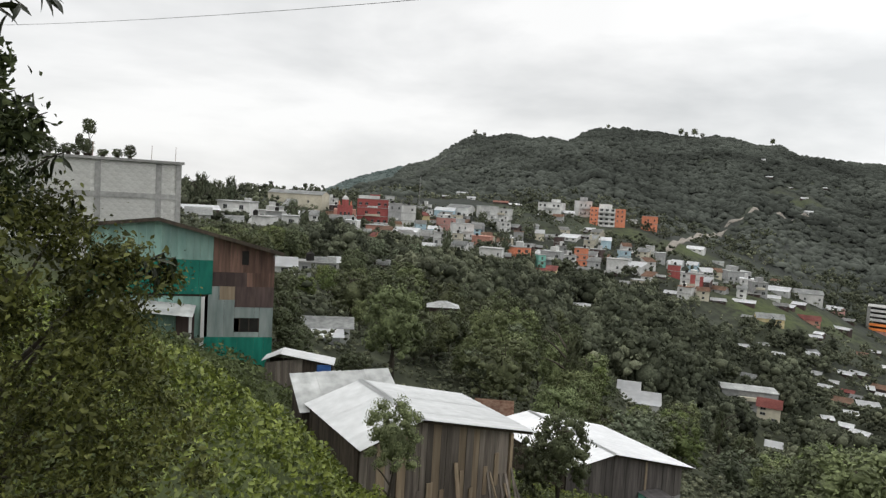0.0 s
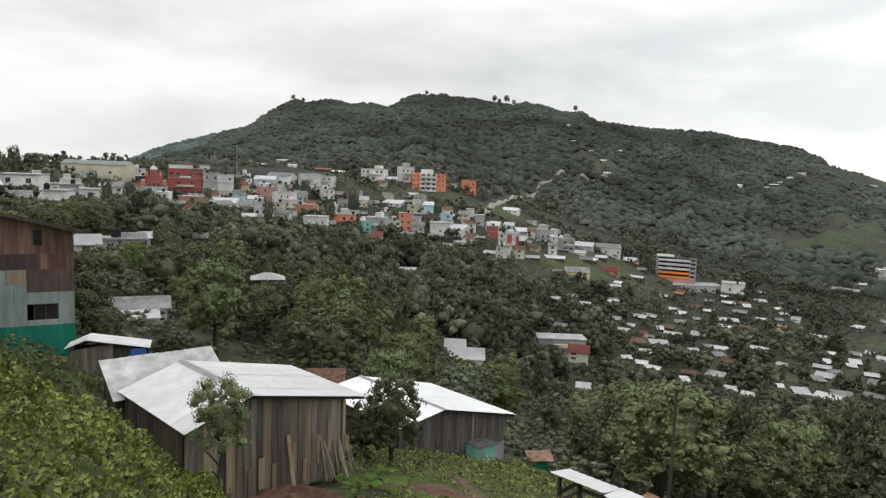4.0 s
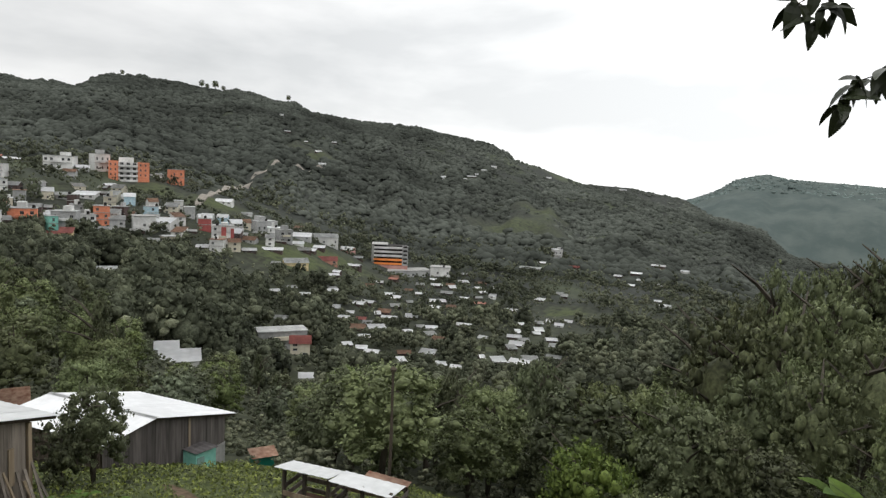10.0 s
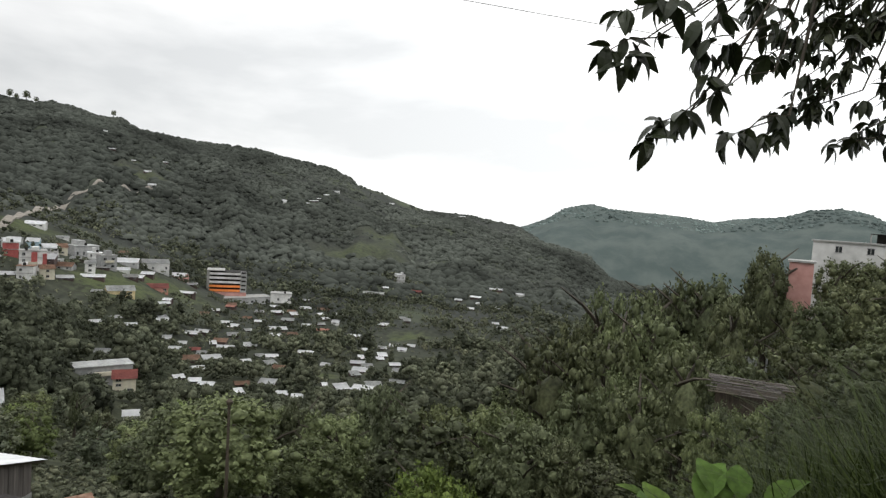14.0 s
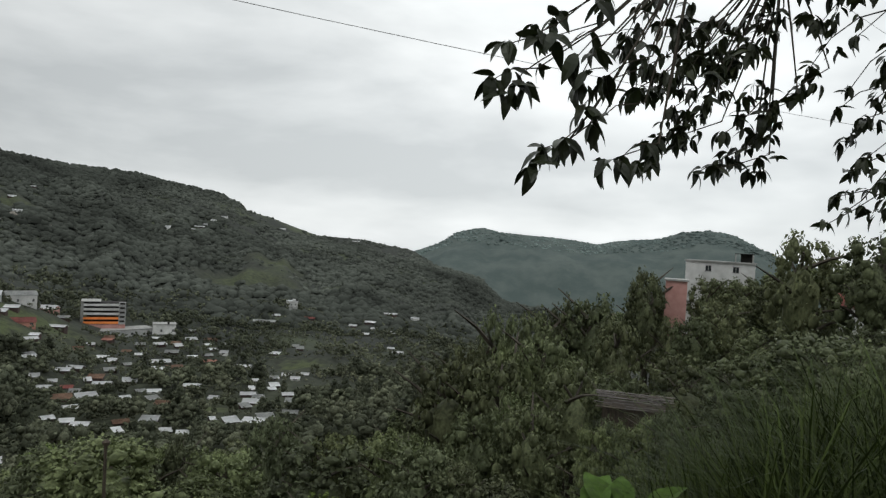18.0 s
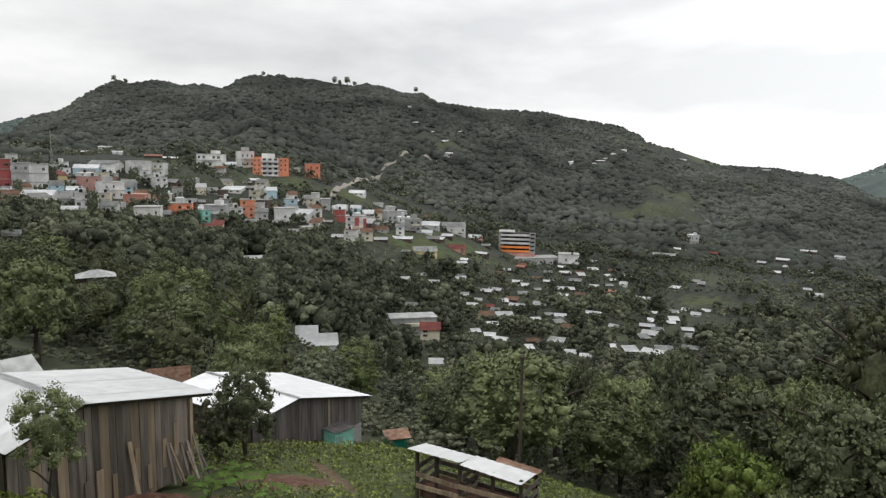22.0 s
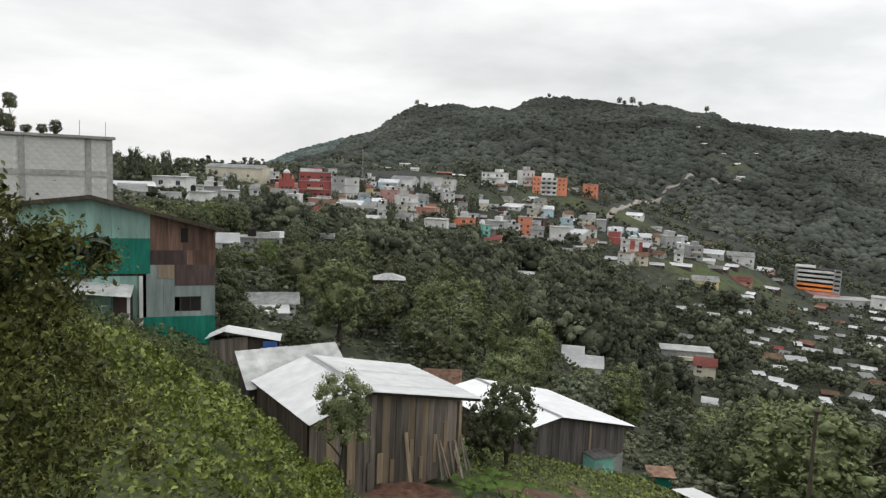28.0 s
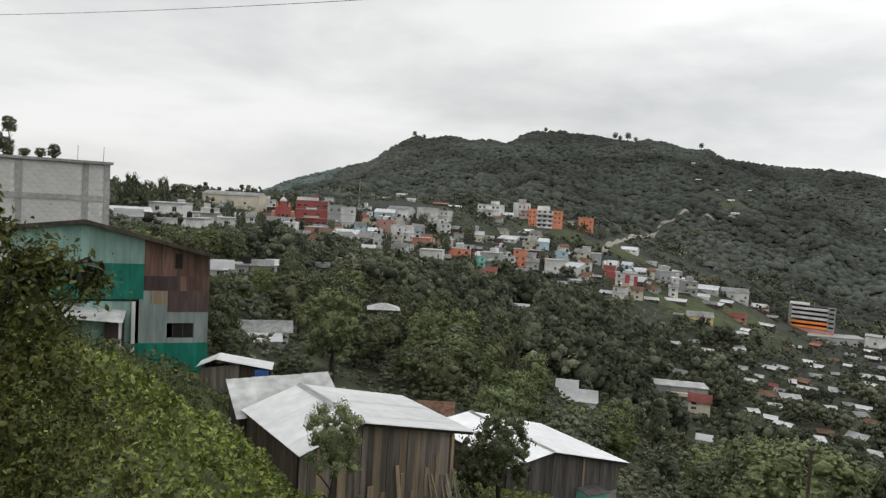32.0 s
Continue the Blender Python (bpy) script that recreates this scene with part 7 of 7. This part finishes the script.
undergrowth("slope_plants", "bright green leafy plants covering the near slope", 62000, (46, 3), (3.0, 19), 1.0, 0.078, LEAF_LIGHT, 21, power=0.7)
undergrowth("slope_plants", "darker leafy weeds among the slope plants", 22000, (46, 2), (3.0, 27), 0.95, 0.085, LEAF_WEED, 22, power=0.7, skip=0.75)
undergrowth("yard_weeds", "weeds and grass on the yard between the sheds", 26000, (3, -62), (13.5, 30), 0.36, 0.07, LEAF_LIGHT, 23, skip=0.55)
undergrowth("yard_weeds", "darker leafy weeds on the yard between the sheds", 17000, (3, -62), (13.5, 30), 0.34, 0.075, LEAF_WEED, 28, skip=0.55)
undergrowth("bank_weeds", "leafy weeds on the bank below the lookout", 10000, (2, -100), (3.2, 14), 0.4, 0.09, LEAF_SCRUB, 24)
wood_patch("slope_scrub", "low green bushes covering the lower slope", 2000, (20, -98), (27, 75), (0.6, 1.7), 25, LEAF_WOODS, SMALL, squash=1.3, gaps=0.12, tones=(0.7, 1.35), slack=2.8)
wood_patch("slope_scrub", "low green bushes on the slope under the trees", 2200, (22, -98), (60, 130), (0.9, 2.6), 27, LEAF_WOODS, SMALL, squash=1.3, gaps=0.12, tones=(0.6, 1.4), slack=0.8)


def leaf_mesh(seed, length=1.0, wide=0.3, droop=0.35, fold=0.12):
    """One long pointed leaf of length 1 m along +y, folded on its midrib and hanging."""
    rnd = random.Random(seed)
    n = 5
    verts, faces = [], []
    for k in range(n + 1):
        s = k / n
        w = wide * math.sin(math.pi * min(1, s * 0.93 + 0.05)) ** 0.8 * (1 - 0.35 * s)
        z = -droop * s * s
        bend = 0.05 * math.sin(s * 3 + seed)
        verts += [(bend - w / 2, s * length, z + fold * w), (bend, s * length, z), (bend + w / 2, s * length, z + fold * w)]
    for k in range(n):
        a = 3 * k
        faces += [(a, a + 1, a + 4, a + 3), (a + 1, a + 2, a + 5, a + 4)]
    return verts, faces


def overhanging_tree():
    """The tree beside the lookout, of which long-leaved sprays hang into the open."""
    rnd = random.Random(42)
    foot = Vector((5.6, -1.6, float(ground_z(5.6, -1.6))))
    root = thing("overhanging_tree", Matrix.Translation(foot), "tree with long dark drooping leaves hanging against the sky", "tree")
    crotch = Vector((5.5, -1.3, 2.6))
    to_local = Matrix.Translation(-foot)

    def stem(name, pts, radii, label=""):
        bm = tube_bm(pts, radii, 6)
        bm.transform(to_local)
        return part(name, bm, BARK, root, label)

    stem("trunk", [foot - Vector((0, 0, 0.4)), foot.lerp(crotch, 0.4) + Vector((0.1, 0.05, 0)), crotch], [0.17, 0.14, 0.11])
    shapes = []
    for s in range(4):
        v, f = leaf_mesh(s, wide=0.46 + 0.05 * s, droop=0.2 + 0.12 * s)
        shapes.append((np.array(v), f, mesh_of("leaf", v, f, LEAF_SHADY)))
    spare_v, spare_f = [], []
    made = [0]

    def leaf(p, direction, size):
        k = rnd.randrange(4)
        d = Vector(direction).normalized()
        q = d.to_track_quat("Y", "Z").to_matrix().to_4x4() @ pose(0, 0, 0, 0, rnd.uniform(-50, 50), 0)
        m = to_local @ Matrix.Translation(p) @ q @ Matrix.Scale(size, 4)
        if made[0] < 300:
            ob = part("leaf", shapes[k][2], parent=root)
            ob.matrix_local = m
        else:
            base = sum(len(v) for v in spare_v)
            a = np.array(m)
            spare_v.append(shapes[k][0] @ a[:3, :3].T + a[:3, 3])
            spare_f.extend([tuple(i + base for i in f) for f in shapes[k][1]])
        made[0] += 1

    def whorl(p, out, n, size):
        """A tuft of leaves that spread from one point and hang."""
        for k in range(n):
            a = 2.4 * k + rnd.uniform(-0.5, 0.5)
            d = Vector((math.cos(a), math.sin(a), rnd.choice((-2.2, -1.3, -0.8, -0.3, 0.25)))) + out.normalized() * rnd.uniform(0.0, 0.5)
            leaf(p + Vector((rnd.uniform(-0.02, 0.02), rnd.uniform(-0.02, 0.02), rnd.uniform(-0.02, 0.03))), d, size * rnd.uniform(0.75, 1.15))

    def spray(bearing, rise, reach, limb_end, size=0.17, n=6, fill=2):
        tip = at(bearing - 1.7, rise - 1.2, reach)
        mid = at(bearing - rnd.uniform(3.0, 6.5), rise + rnd.uniform(-0.3, 2.2), reach + rnd.uniform(0.0, 0.25))
        pts = [limb_end, limb_end.lerp(mid, 0.6) + Vector((0, 0, rnd.uniform(-0.1, 0.1))), mid, mid.lerp(tip, 0.6) + Vector((0, 0, rnd.uniform(-0.04, 0.06))), tip]
        stem("twig", pts, [0.008, 0.006, 0.005, 0.004, 0.003])
        whorl(tip, tip - mid, n, size)
        for k in range(fill):
            p = mid.lerp(tip, rnd.uniform(0.0, 0.85)) + Vector((rnd.uniform(-0.05, 0.05), rnd.uniform(-0.05, 0.05), rnd.uniform(-0.09, 0.08)))
            whorl(p, Vector((rnd.uniform(-1, 1), rnd.uniform(-1, 1), -0.1)), max(3, n - 2), size * 0.85)

    limbs = {"near": at(-80, 23, 4.5), "mid": at(-86, 22, 4.9), "far": at(-97, 20, 5.3)}
    for p in limbs.values():
        stem("limb", [crotch, crotch.lerp(p, 0.5) + Vector((0, 0, 0.35)), p], [0.08, 0.05, 0.02])
    # sprays by bearing and rise: the long leaves at the branch's end, the dense middle, the sparse far side
    for b, r in ((-63.2, 14.5), (-64.6, 13.6), (-66.5, 18.0), (-64.1, 17.2), (-68.0, 17.9), (-70.0, 14.4), (-70.6, 12.7), (-69.9, 16.4), (-72.1, 14.7), (-66.8, 7.9), (-67.6, 9.2), (-69.2, 9.9), (-71.6, 11.3), (-72.5, 8.2), (-73.6, 8.4)):
        spray(b, r, 4.0, limbs["near"], 0.15, 5, 1 if r < 12 else 2)
    for b, r in ((-74.7, 8.2), (-76.0, 8.8), (-76.4, 10.3), (-77.3, 12.5), (-75.7, 13.8), (-75.1, 15.7), (-78.2, 15), (-77.4, 17.5), (-79.8, 13.2), (-81.0, 10.5), (-79.3, 7.6), (-80.8, 8.0), (-82.7, 9.6), (-82.2, 11.8), (-83.9, 11.9), (-83.1, 16.4), (-80.6, 17.5), (-73.9, 13.4), (-76.7, 15.2), (-79.9, 15.5), (-78, 10.6), (-73, 17)):
        spray(b, r, 4.7, limbs["mid"], 0.105, 6, 6)
    for b, r in ((-86.6, 15.2), (-88.5, 12.1), (-89.1, 13.4), (-90.6, 12.6), (-88.8, 9.9), (-90.3, 8.6), (-89.5, 7.8), (-91.3, 7.0), (-88.7, 6.0), (-88.2, 4.0), (-89.3, 4.9), (-91.0, 4.9), (-91.3, 15), (-89.3, 16.9), (-87.0, 18), (-92.0, 12.9), (-90.1, 11.4), (-91.9, 5.1), (-95, 8), (-96, 14), (-98, 10)):
        spray(b, r, 5.3, limbs["far"], 0.10, 6, 3)
    # unseen upper crown, added to shade the bank and the sprays below
    for _ in range(60):
        b, r = rnd.uniform(-70, -118), rnd.uniform(21, 60)
        whorl(at(b, r, rnd.uniform(3.2, 5.6)), Vector((0, 0, -1)), 16, 0.2)
    for _ in range(60):
        b, r = rnd.uniform(-73, -92), rnd.uniform(12, 21)
        if r > 17.0 or -85 < b < -75:
            whorl(at(b, r, rnd.uniform(4.2, 5.4)), Vector((rnd.uniform(-1, 1), rnd.uniform(-1, 1), -0.3)), 7, 0.105)
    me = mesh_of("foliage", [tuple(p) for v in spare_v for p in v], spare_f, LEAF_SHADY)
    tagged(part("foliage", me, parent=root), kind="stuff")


overhanging_tree()


def lookout_bush():
    """The leafy shrub beside the lookout: stems, twigs and dense small leaves."""
    rnd = random.Random(9)
    rng = np.random.default_rng(9)
    foot = at(38, 0, 4.6)
    foot.z = float(ground_z(foot.x, foot.y))
    root = thing("lookout_bush", Matrix.Translation(foot), "tall dense shrub with dark green glossy leaves", "shrub")
    heaps = ((39, -1, 4.7, 0.72), (37, 3.5, 4.6, 0.36), (35.5, -3, 4.5, 0.50), (32.5, -7.5, 4.4, 0.52), (30.5, -12.5, 4.3, 0.5), (27.5, -8.2, 4.5, 0.2), (26.5, -13.5, 4.4, 0.36), (29.8, -4.6, 4.4, 0.2),
             (24, -17.5, 4.3, 0.34), (34, -18, 4.1, 0.7), (28, -21, 4.0, 0.55), (23, -22.5, 3.9, 0.45), (43, -1, 4.7, 0.8), (41, 8, 4.7, 0.45), (34.2, 6.2, 4.5, 0.14), (33.2, 2.5, 4.5, 0.2), (33, -26, 3.8, 0.7), (24.8, -10.3, 4.5, 0.13), (22.3, -8.2, 4.6, 0.09), (25.5, -6.8, 4.5, 0.12))
    pts, sizes = ([], []), ([], [])
    for b, r, reach, rad in heaps:
        c = at(b, r, reach) - foot
        for _ in range(int(70 * rad**2) + 5):
            q = shell_points(1, rng, c, (rad, rad, rad), 0.4)[0]
            n = rng.integers(85, 180)
            size = rng.choice((0.022, 0.03, 0.036, 0.05))
            k = 1 if r > -4.2 else 0
            pts[k].append(q + rng.normal(size=(n, 3)) * rng.uniform(0.04, 0.09))
            sizes[k].append(size * (1 + 0.4 * k) * rng.uniform(0.6, 1.3, n))
        top = c
        mid = top * 0.55 + Vector((rnd.uniform(-0.1, 0.1), rnd.uniform(-0.1, 0.1), 0.1))
        part("stem", tube_bm([(rnd.uniform(-0.15, 0.15), rnd.uniform(-0.15, 0.15), -0.4), mid, top], [0.028, 0.018, 0.006], 5), BARK, root)
    for k, leaves in enumerate((LEAF_BUSH, LEAF_SCRUB)):
        v, q = oval_leaves(np.concatenate(pts[k]), np.concatenate(sizes[k]), rng, droop=0.35, slim=0.5)
        tagged(part("foliage", quads_mesh("foliage", v, q, leaves), parent=root), kind="stuff")
    lv, lf = leaf_mesh(2, wide=0.34, droop=0.4)
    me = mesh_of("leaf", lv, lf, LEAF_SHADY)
    sprays = ((33.5, 7.6), (32.2, 5.6), (31.2, 5.4), (30.2, 4.3), (31.6, 3.0), (33.6, 9.5), (34, 4.5), (32.5, 10.6), (31.5, 11.2), (30.0, 12.2), (33.4, 12.0), (29.0, 1.6), (30.4, 0.6), (22.0, -5.6), (21.3, -6.0), (22.8, -6.6), (23.6, -6.0), (28.2, -1.6), (27.0, -3.2))
    for b, r in sprays:
        tip = at(b, r, 4.5) - foot
        base = at(b + 2.2, r - 1.6 if r < 9 else r + 0.8, 4.55) - foot
        part("twig", tube_bm([base, base.lerp(tip, 0.5) + Vector((0, 0, 0.02)), tip], [0.008, 0.006, 0.003], 4), BARK, root)
        for _ in range(5):
            d = Vector((rnd.uniform(-0.6, 1.0), rnd.uniform(-0.8, 0.8), rnd.uniform(-1.3, 0.2))).normalized()
            ob = part("leaf", me, parent=root)
            ob.matrix_local = Matrix.Translation(base.lerp(tip, rnd.uniform(0.5, 1.0))) @ d.to_track_quat("Y", "Z").to_matrix().to_4x4() @ pose(0, 0, 0, 0, rnd.uniform(-60, 60), 0) @ Matrix.Scale(rnd.uniform(0.08, 0.15), 4)


lookout_bush()


def tall_grass(tufts, blades, az_range, r_range, height, seed):
    """Long bent grass on the bank, in tufts."""
    rng = np.random.default_rng(seed)
    count = tufts * blades
    az = np.repeat(np.radians(rng.uniform(min(az_range), max(az_range), tufts)), blades)
    r = np.repeat(rng.uniform(*r_range, tufts), blades)
    x, y = -r * np.sin(az) + rng.normal(0, 0.05, count), r * np.cos(az) + rng.normal(0, 0.05, count)
    z = ground_z(x, y)
    size = np.repeat(rng.uniform(0.55, 1.15, tufts), blades) * np.interp(np.degrees(az), (-98, -88, -80, -74), (1.1, 1.0, 0.75, 0.4))
    h = height * rng.uniform(0.5, 1.0, count) * size
    side = rng.uniform(0, 2 * np.pi, count)
    lean = rng.uniform(0.1, 0.75, count) * h
    dx, dy = np.cos(side), np.sin(side)
    w = rng.uniform(0.004, 0.010, count)
    rows = []
    for s in (0, 0.4, 0.75, 1.0):
        px, py, pz = x + dx * lean * s**2, y + dy * lean * s**2, z + h * (s - 0.35 * s**3)
        ww = w * (1 - s * 0.92)
        rows += [np.stack([px - dy * ww, py + dx * ww, pz], -1), np.stack([px + dy * ww, py - dx * ww, pz], -1)]
    v = np.stack(rows, 1).reshape(-1, 3)
    base = (np.arange(count) * 8)[:, None]
    q = np.concatenate([base + np.array([[2 * k, 2 * k + 1, 2 * k + 3, 2 * k + 2]]) for k in range(3)])
    tagged(new("tall_grass", quads_mesh("tall_grass", v, q, LEAF_GRASS)), "tall green grass on the bank beside the lookout", "grass", kind="stuff")


tall_grass(320, 30, (-75, -102), (3.0, 7.0), 1.8, 5)
undergrowth("bank_shrubs", "leafy shrubs among the tall grass on the bank", 16000, (-62, -104), (3.2, 13), 1.0, 0.07, LEAF_SCRUB, 26)


def broad_leaf_plant(x, y, n, size, seed, tall=0.0):
    rnd = random.Random(seed)
    z = float(ground_z(x, y))
    root = thing("broad_leaf_plant", pose(x, y, z), "low plant with broad bright green leaves", "plant")
    v, f = leaf_mesh(seed, wide=0.75, droop=0.3, fold=0.2)
    me = mesh_of("leaf", v, f, LEAF_BROAD)
    for k in range(n):
        a = 6.28 * k / n + rnd.uniform(-0.3, 0.3)
        h = (tall or size * 1.5) * rnd.uniform(0.55 if tall else 0.35, 1.0)
        tip = Vector((math.cos(a) * size * 0.6, math.sin(a) * size * 0.6, h))
        part("stalk", tube_bm([(0, 0, -0.05), tip * 0.6 + Vector((0, 0, 0.05)), tip], [0.012, 0.009, 0.006], 5), LEAF_BROAD, root)
        ob = part("leaf", me, parent=root)
        ob.matrix_local = Matrix.Translation(tip) @ Vector((math.cos(a), math.sin(a), 1.1 if tall else 0.3)).to_track_quat("Y", "Z").to_matrix().to_4x4() @ Matrix.Scale(size * rnd.uniform(0.8, 1.2), 4)


broad_leaf_plant(*at(-73.5, 0, 3.5)[:2], 6, 0.24, 1, 0.92)
broad_leaf_plant(*at(-77.5, 0, 3.5)[:2], 6, 0.24, 2, 0.8)
broad_leaf_plant(*at(-72, 0, 5.5)[:2], 7, 0.28, 3)
for k, (b, r) in enumerate(((-9.5, 19.2), (-11, 18.4), (-8.2, 18.0), (-12.5, 19.4), (-10.4, 20.4), (-7.6, 19.3), (-13.5, 17.8))):
    broad_leaf_plant(*at(b, 0, r)[:2], 8, 0.30, 10 + k)
# the small tree before the long shed, the shrub before the second, and the round one on the bank
tree(*at(3.2, 0, 15.6)[:2], 3.2, 1.6, "soft", "small bushy tree standing against the shed roof", stem=0.42, group="")
tree(*at(-11.2, 0, 23.6)[:2], 3.5, 2.5, "fine_dark", "bushy tree between the two sheds", stem=0.15, group="")
tree(*at(-9.0, 0, 23.0)[:2], 2.4, 2.0, "dark", "bushy tree between the two sheds", stem=0.05, group="")
tree(*at(-52, 0, 17.2)[:2], 4.3, 2.9, "shrub", "round bright green shrub on the bank", stem=0.05, group="")
tree(*at(-56.5, 0, 16.5)[:2], 3.0, 2.4, "fine", "leafy shrub on the bank", stem=0.05, group="")
# dark bushy trees behind the small hut and beside the painted house
for b, r, h, w in ((13.1, 37, 3.4, 3.0), (11.9, 33, 2.0, 2.4), (14.0, 42, 4.0, 3.2), (6.8, 36, 2.4, 2.6)):
    tree(*at(b, 0, r)[:2], h, w, "fine_dark", "bushy dark green tree behind the small hut", stem=0.06, group="")
# the large trees below the bank
for b, r, top, w, kind in ((-37.8, 42, -16.6, 3.2, "tall"), (-43.4, 38, -16.9, 5.0, "fine"), (-47, 52, -14.6, 6.0, "fine_dark"), (-52.2, 38, -15.6, 4.6, "fine"), (-58.2, 34, -15.5, 4.6, "fine"),
                           (-55, 44, -15.8, 5.0, "fine"), (-62.2, 32, -17.5, 3.6, "fine_dark"), (-40.2, 47, -16.2, 4.2, "fine_dark"), (-31.5, 44, -17.4, 4.6, "fine"), (-35, 33, -20.5, 3.4, "fine"), (-28.5, 42, -18.6, 4.4, "fine_dark"),
                           (-79.0, 84, -4.7, 3.5, "dense"), (-81.2, 84, -4.2, 3.5, "dense"), (-73.6, 34, -13.6, 2.6, "fine"), (-75.2, 35, -13.0, 2.4, "fine_dark"), (-76.6, 34, -13.2, 2.6, "fine"), (-78.2, 35, -12.4, 2.6, "fine"), (-79.6, 34, -11.8, 2.6, "fine_dark"), (-61.5, 58, -9.0, 8.5, "dense"), (-62.9, 72, -7.6, 6.0, "dense"), (-65.3, 75, -4.7, 6.5, "dense"), (-68.2, 78, -4.6, 7.0, "dense"), (-71.5, 82, -3.3, 6.5, "dense"), (-76.9, 95, -0.9, 5.5, "dense"), (-70, 90, -4.2, 6.0, "dark"), (-66.5, 60, -7.4, 5.5, "broad"), (-71, 55, -9.0, 5.5, "fine"), (-67.2, 48, -11.6, 4.5, "fine"), (-65.5, 55, -8.5, 8.0, "dense"), (-69, 62, -6.6, 8.0, "dense"), (-64, 42, -13.0, 5.0, "dense"), (-68.5, 40, -12.4, 5.0, "dense"), (-72, 48, -9.0, 6.0, "dense"), (-75.5, 44, -9.2, 5.0, "dense"),
                           (-80, 46, -7.4, 6.0, "dense"), (-84.5, 40, -7.0, 5.5, "dense"), (-88.5, 38, -5.6, 5.0, "dense"), (-92, 30, -5.0, 4.6, "dense"), (-73, 80, -3.2, 9.0, "dense"), (-77, 90, -1.6, 7.0, "dense"), (-88.0, 66, 2.6, 7.0, "dense"), (-92.5, 62, 2.8, 7.0, "dense"), (-86.5, 95, -1.0, 8.0, "dense"), (-81.5, 100, -1.3, 7.0, "dense"), (-84, 98, -1.4, 7.0, "dense"), (-82.7, 102, -1.25, 6.5, "dense"), (-85.2, 102, -1.0, 6.5, "dense"), (-82.8, 85, -3.0, 7.0, "dense"), (-80.6, 80, -4.6, 6.0, "dense"), (-75, 70, -5.0, 6.0, "dense")):
    p = at(b, top, r)
    h = p.z - float(ground_z(p.x, p.y))
    tree(p.x, p.y, max(h, 3.0), w, kind)


# ---- cables and poles ----
def cable(start, end, sag, label):
    a, b = Vector(start), Vector(end)
    pts = []
    for k in range(25):
        s = k / 24
        p = a.lerp(b, s)
        p.z -= sag * 4 * s * (1 - s)
        pts.append(p)
    tagged(part("overhead_cable", tube_bm(pts, [0.0065] * 25, 5), CABLE), label, "cable", "overhead cables")


LINE = radians(-33)
ACROSS = Vector((-math.sin(LINE), math.cos(LINE), 0)) * 12.0
ALONG = Vector((-math.cos(LINE), -math.sin(LINE), 0))
for dz in (0.0, 0.75):
    a, b = ACROSS + ALONG * 34 + Vector((0, 0, 5.7 + dz)), ACROSS - ALONG * 30 + Vector((0, 0, 4.35 + dz))
    if dz == 0:
        cable(a, b, 1.1, "thin dark overhead cable crossing the sky")
    else:
        cable(ACROSS - ALONG * 3.0 + Vector((1.2, 0.8, 12.0)), b, 0.5, "thin dark overhead cable crossing the sky")


def wooden_pole(x, y, top):
    z = float(ground_z(x, y))
    root = thing("wooden_pole", pose(x, y, z), "thin dark wooden pole among the trees", "pole")
    part("shaft", tube_bm([(0, 0, -0.5), (0.03, 0, (top - z) * 0.5), (0, 0.02, top - z)], [0.08, 0.07, 0.055], 7), TIMBER, root)
    part("lamp_head", tube_bm([(0, 0, top - z), (0, 0, top - z + 0.12), (0, 0, top - z + 0.2)], [0.1, 0.14, 0.05], 8), TIMBER, root, "dark lamp head on top")


wooden_pole(*at(-34.8, 0, 26)[:2], 26 * math.tan(radians(-16.5)))
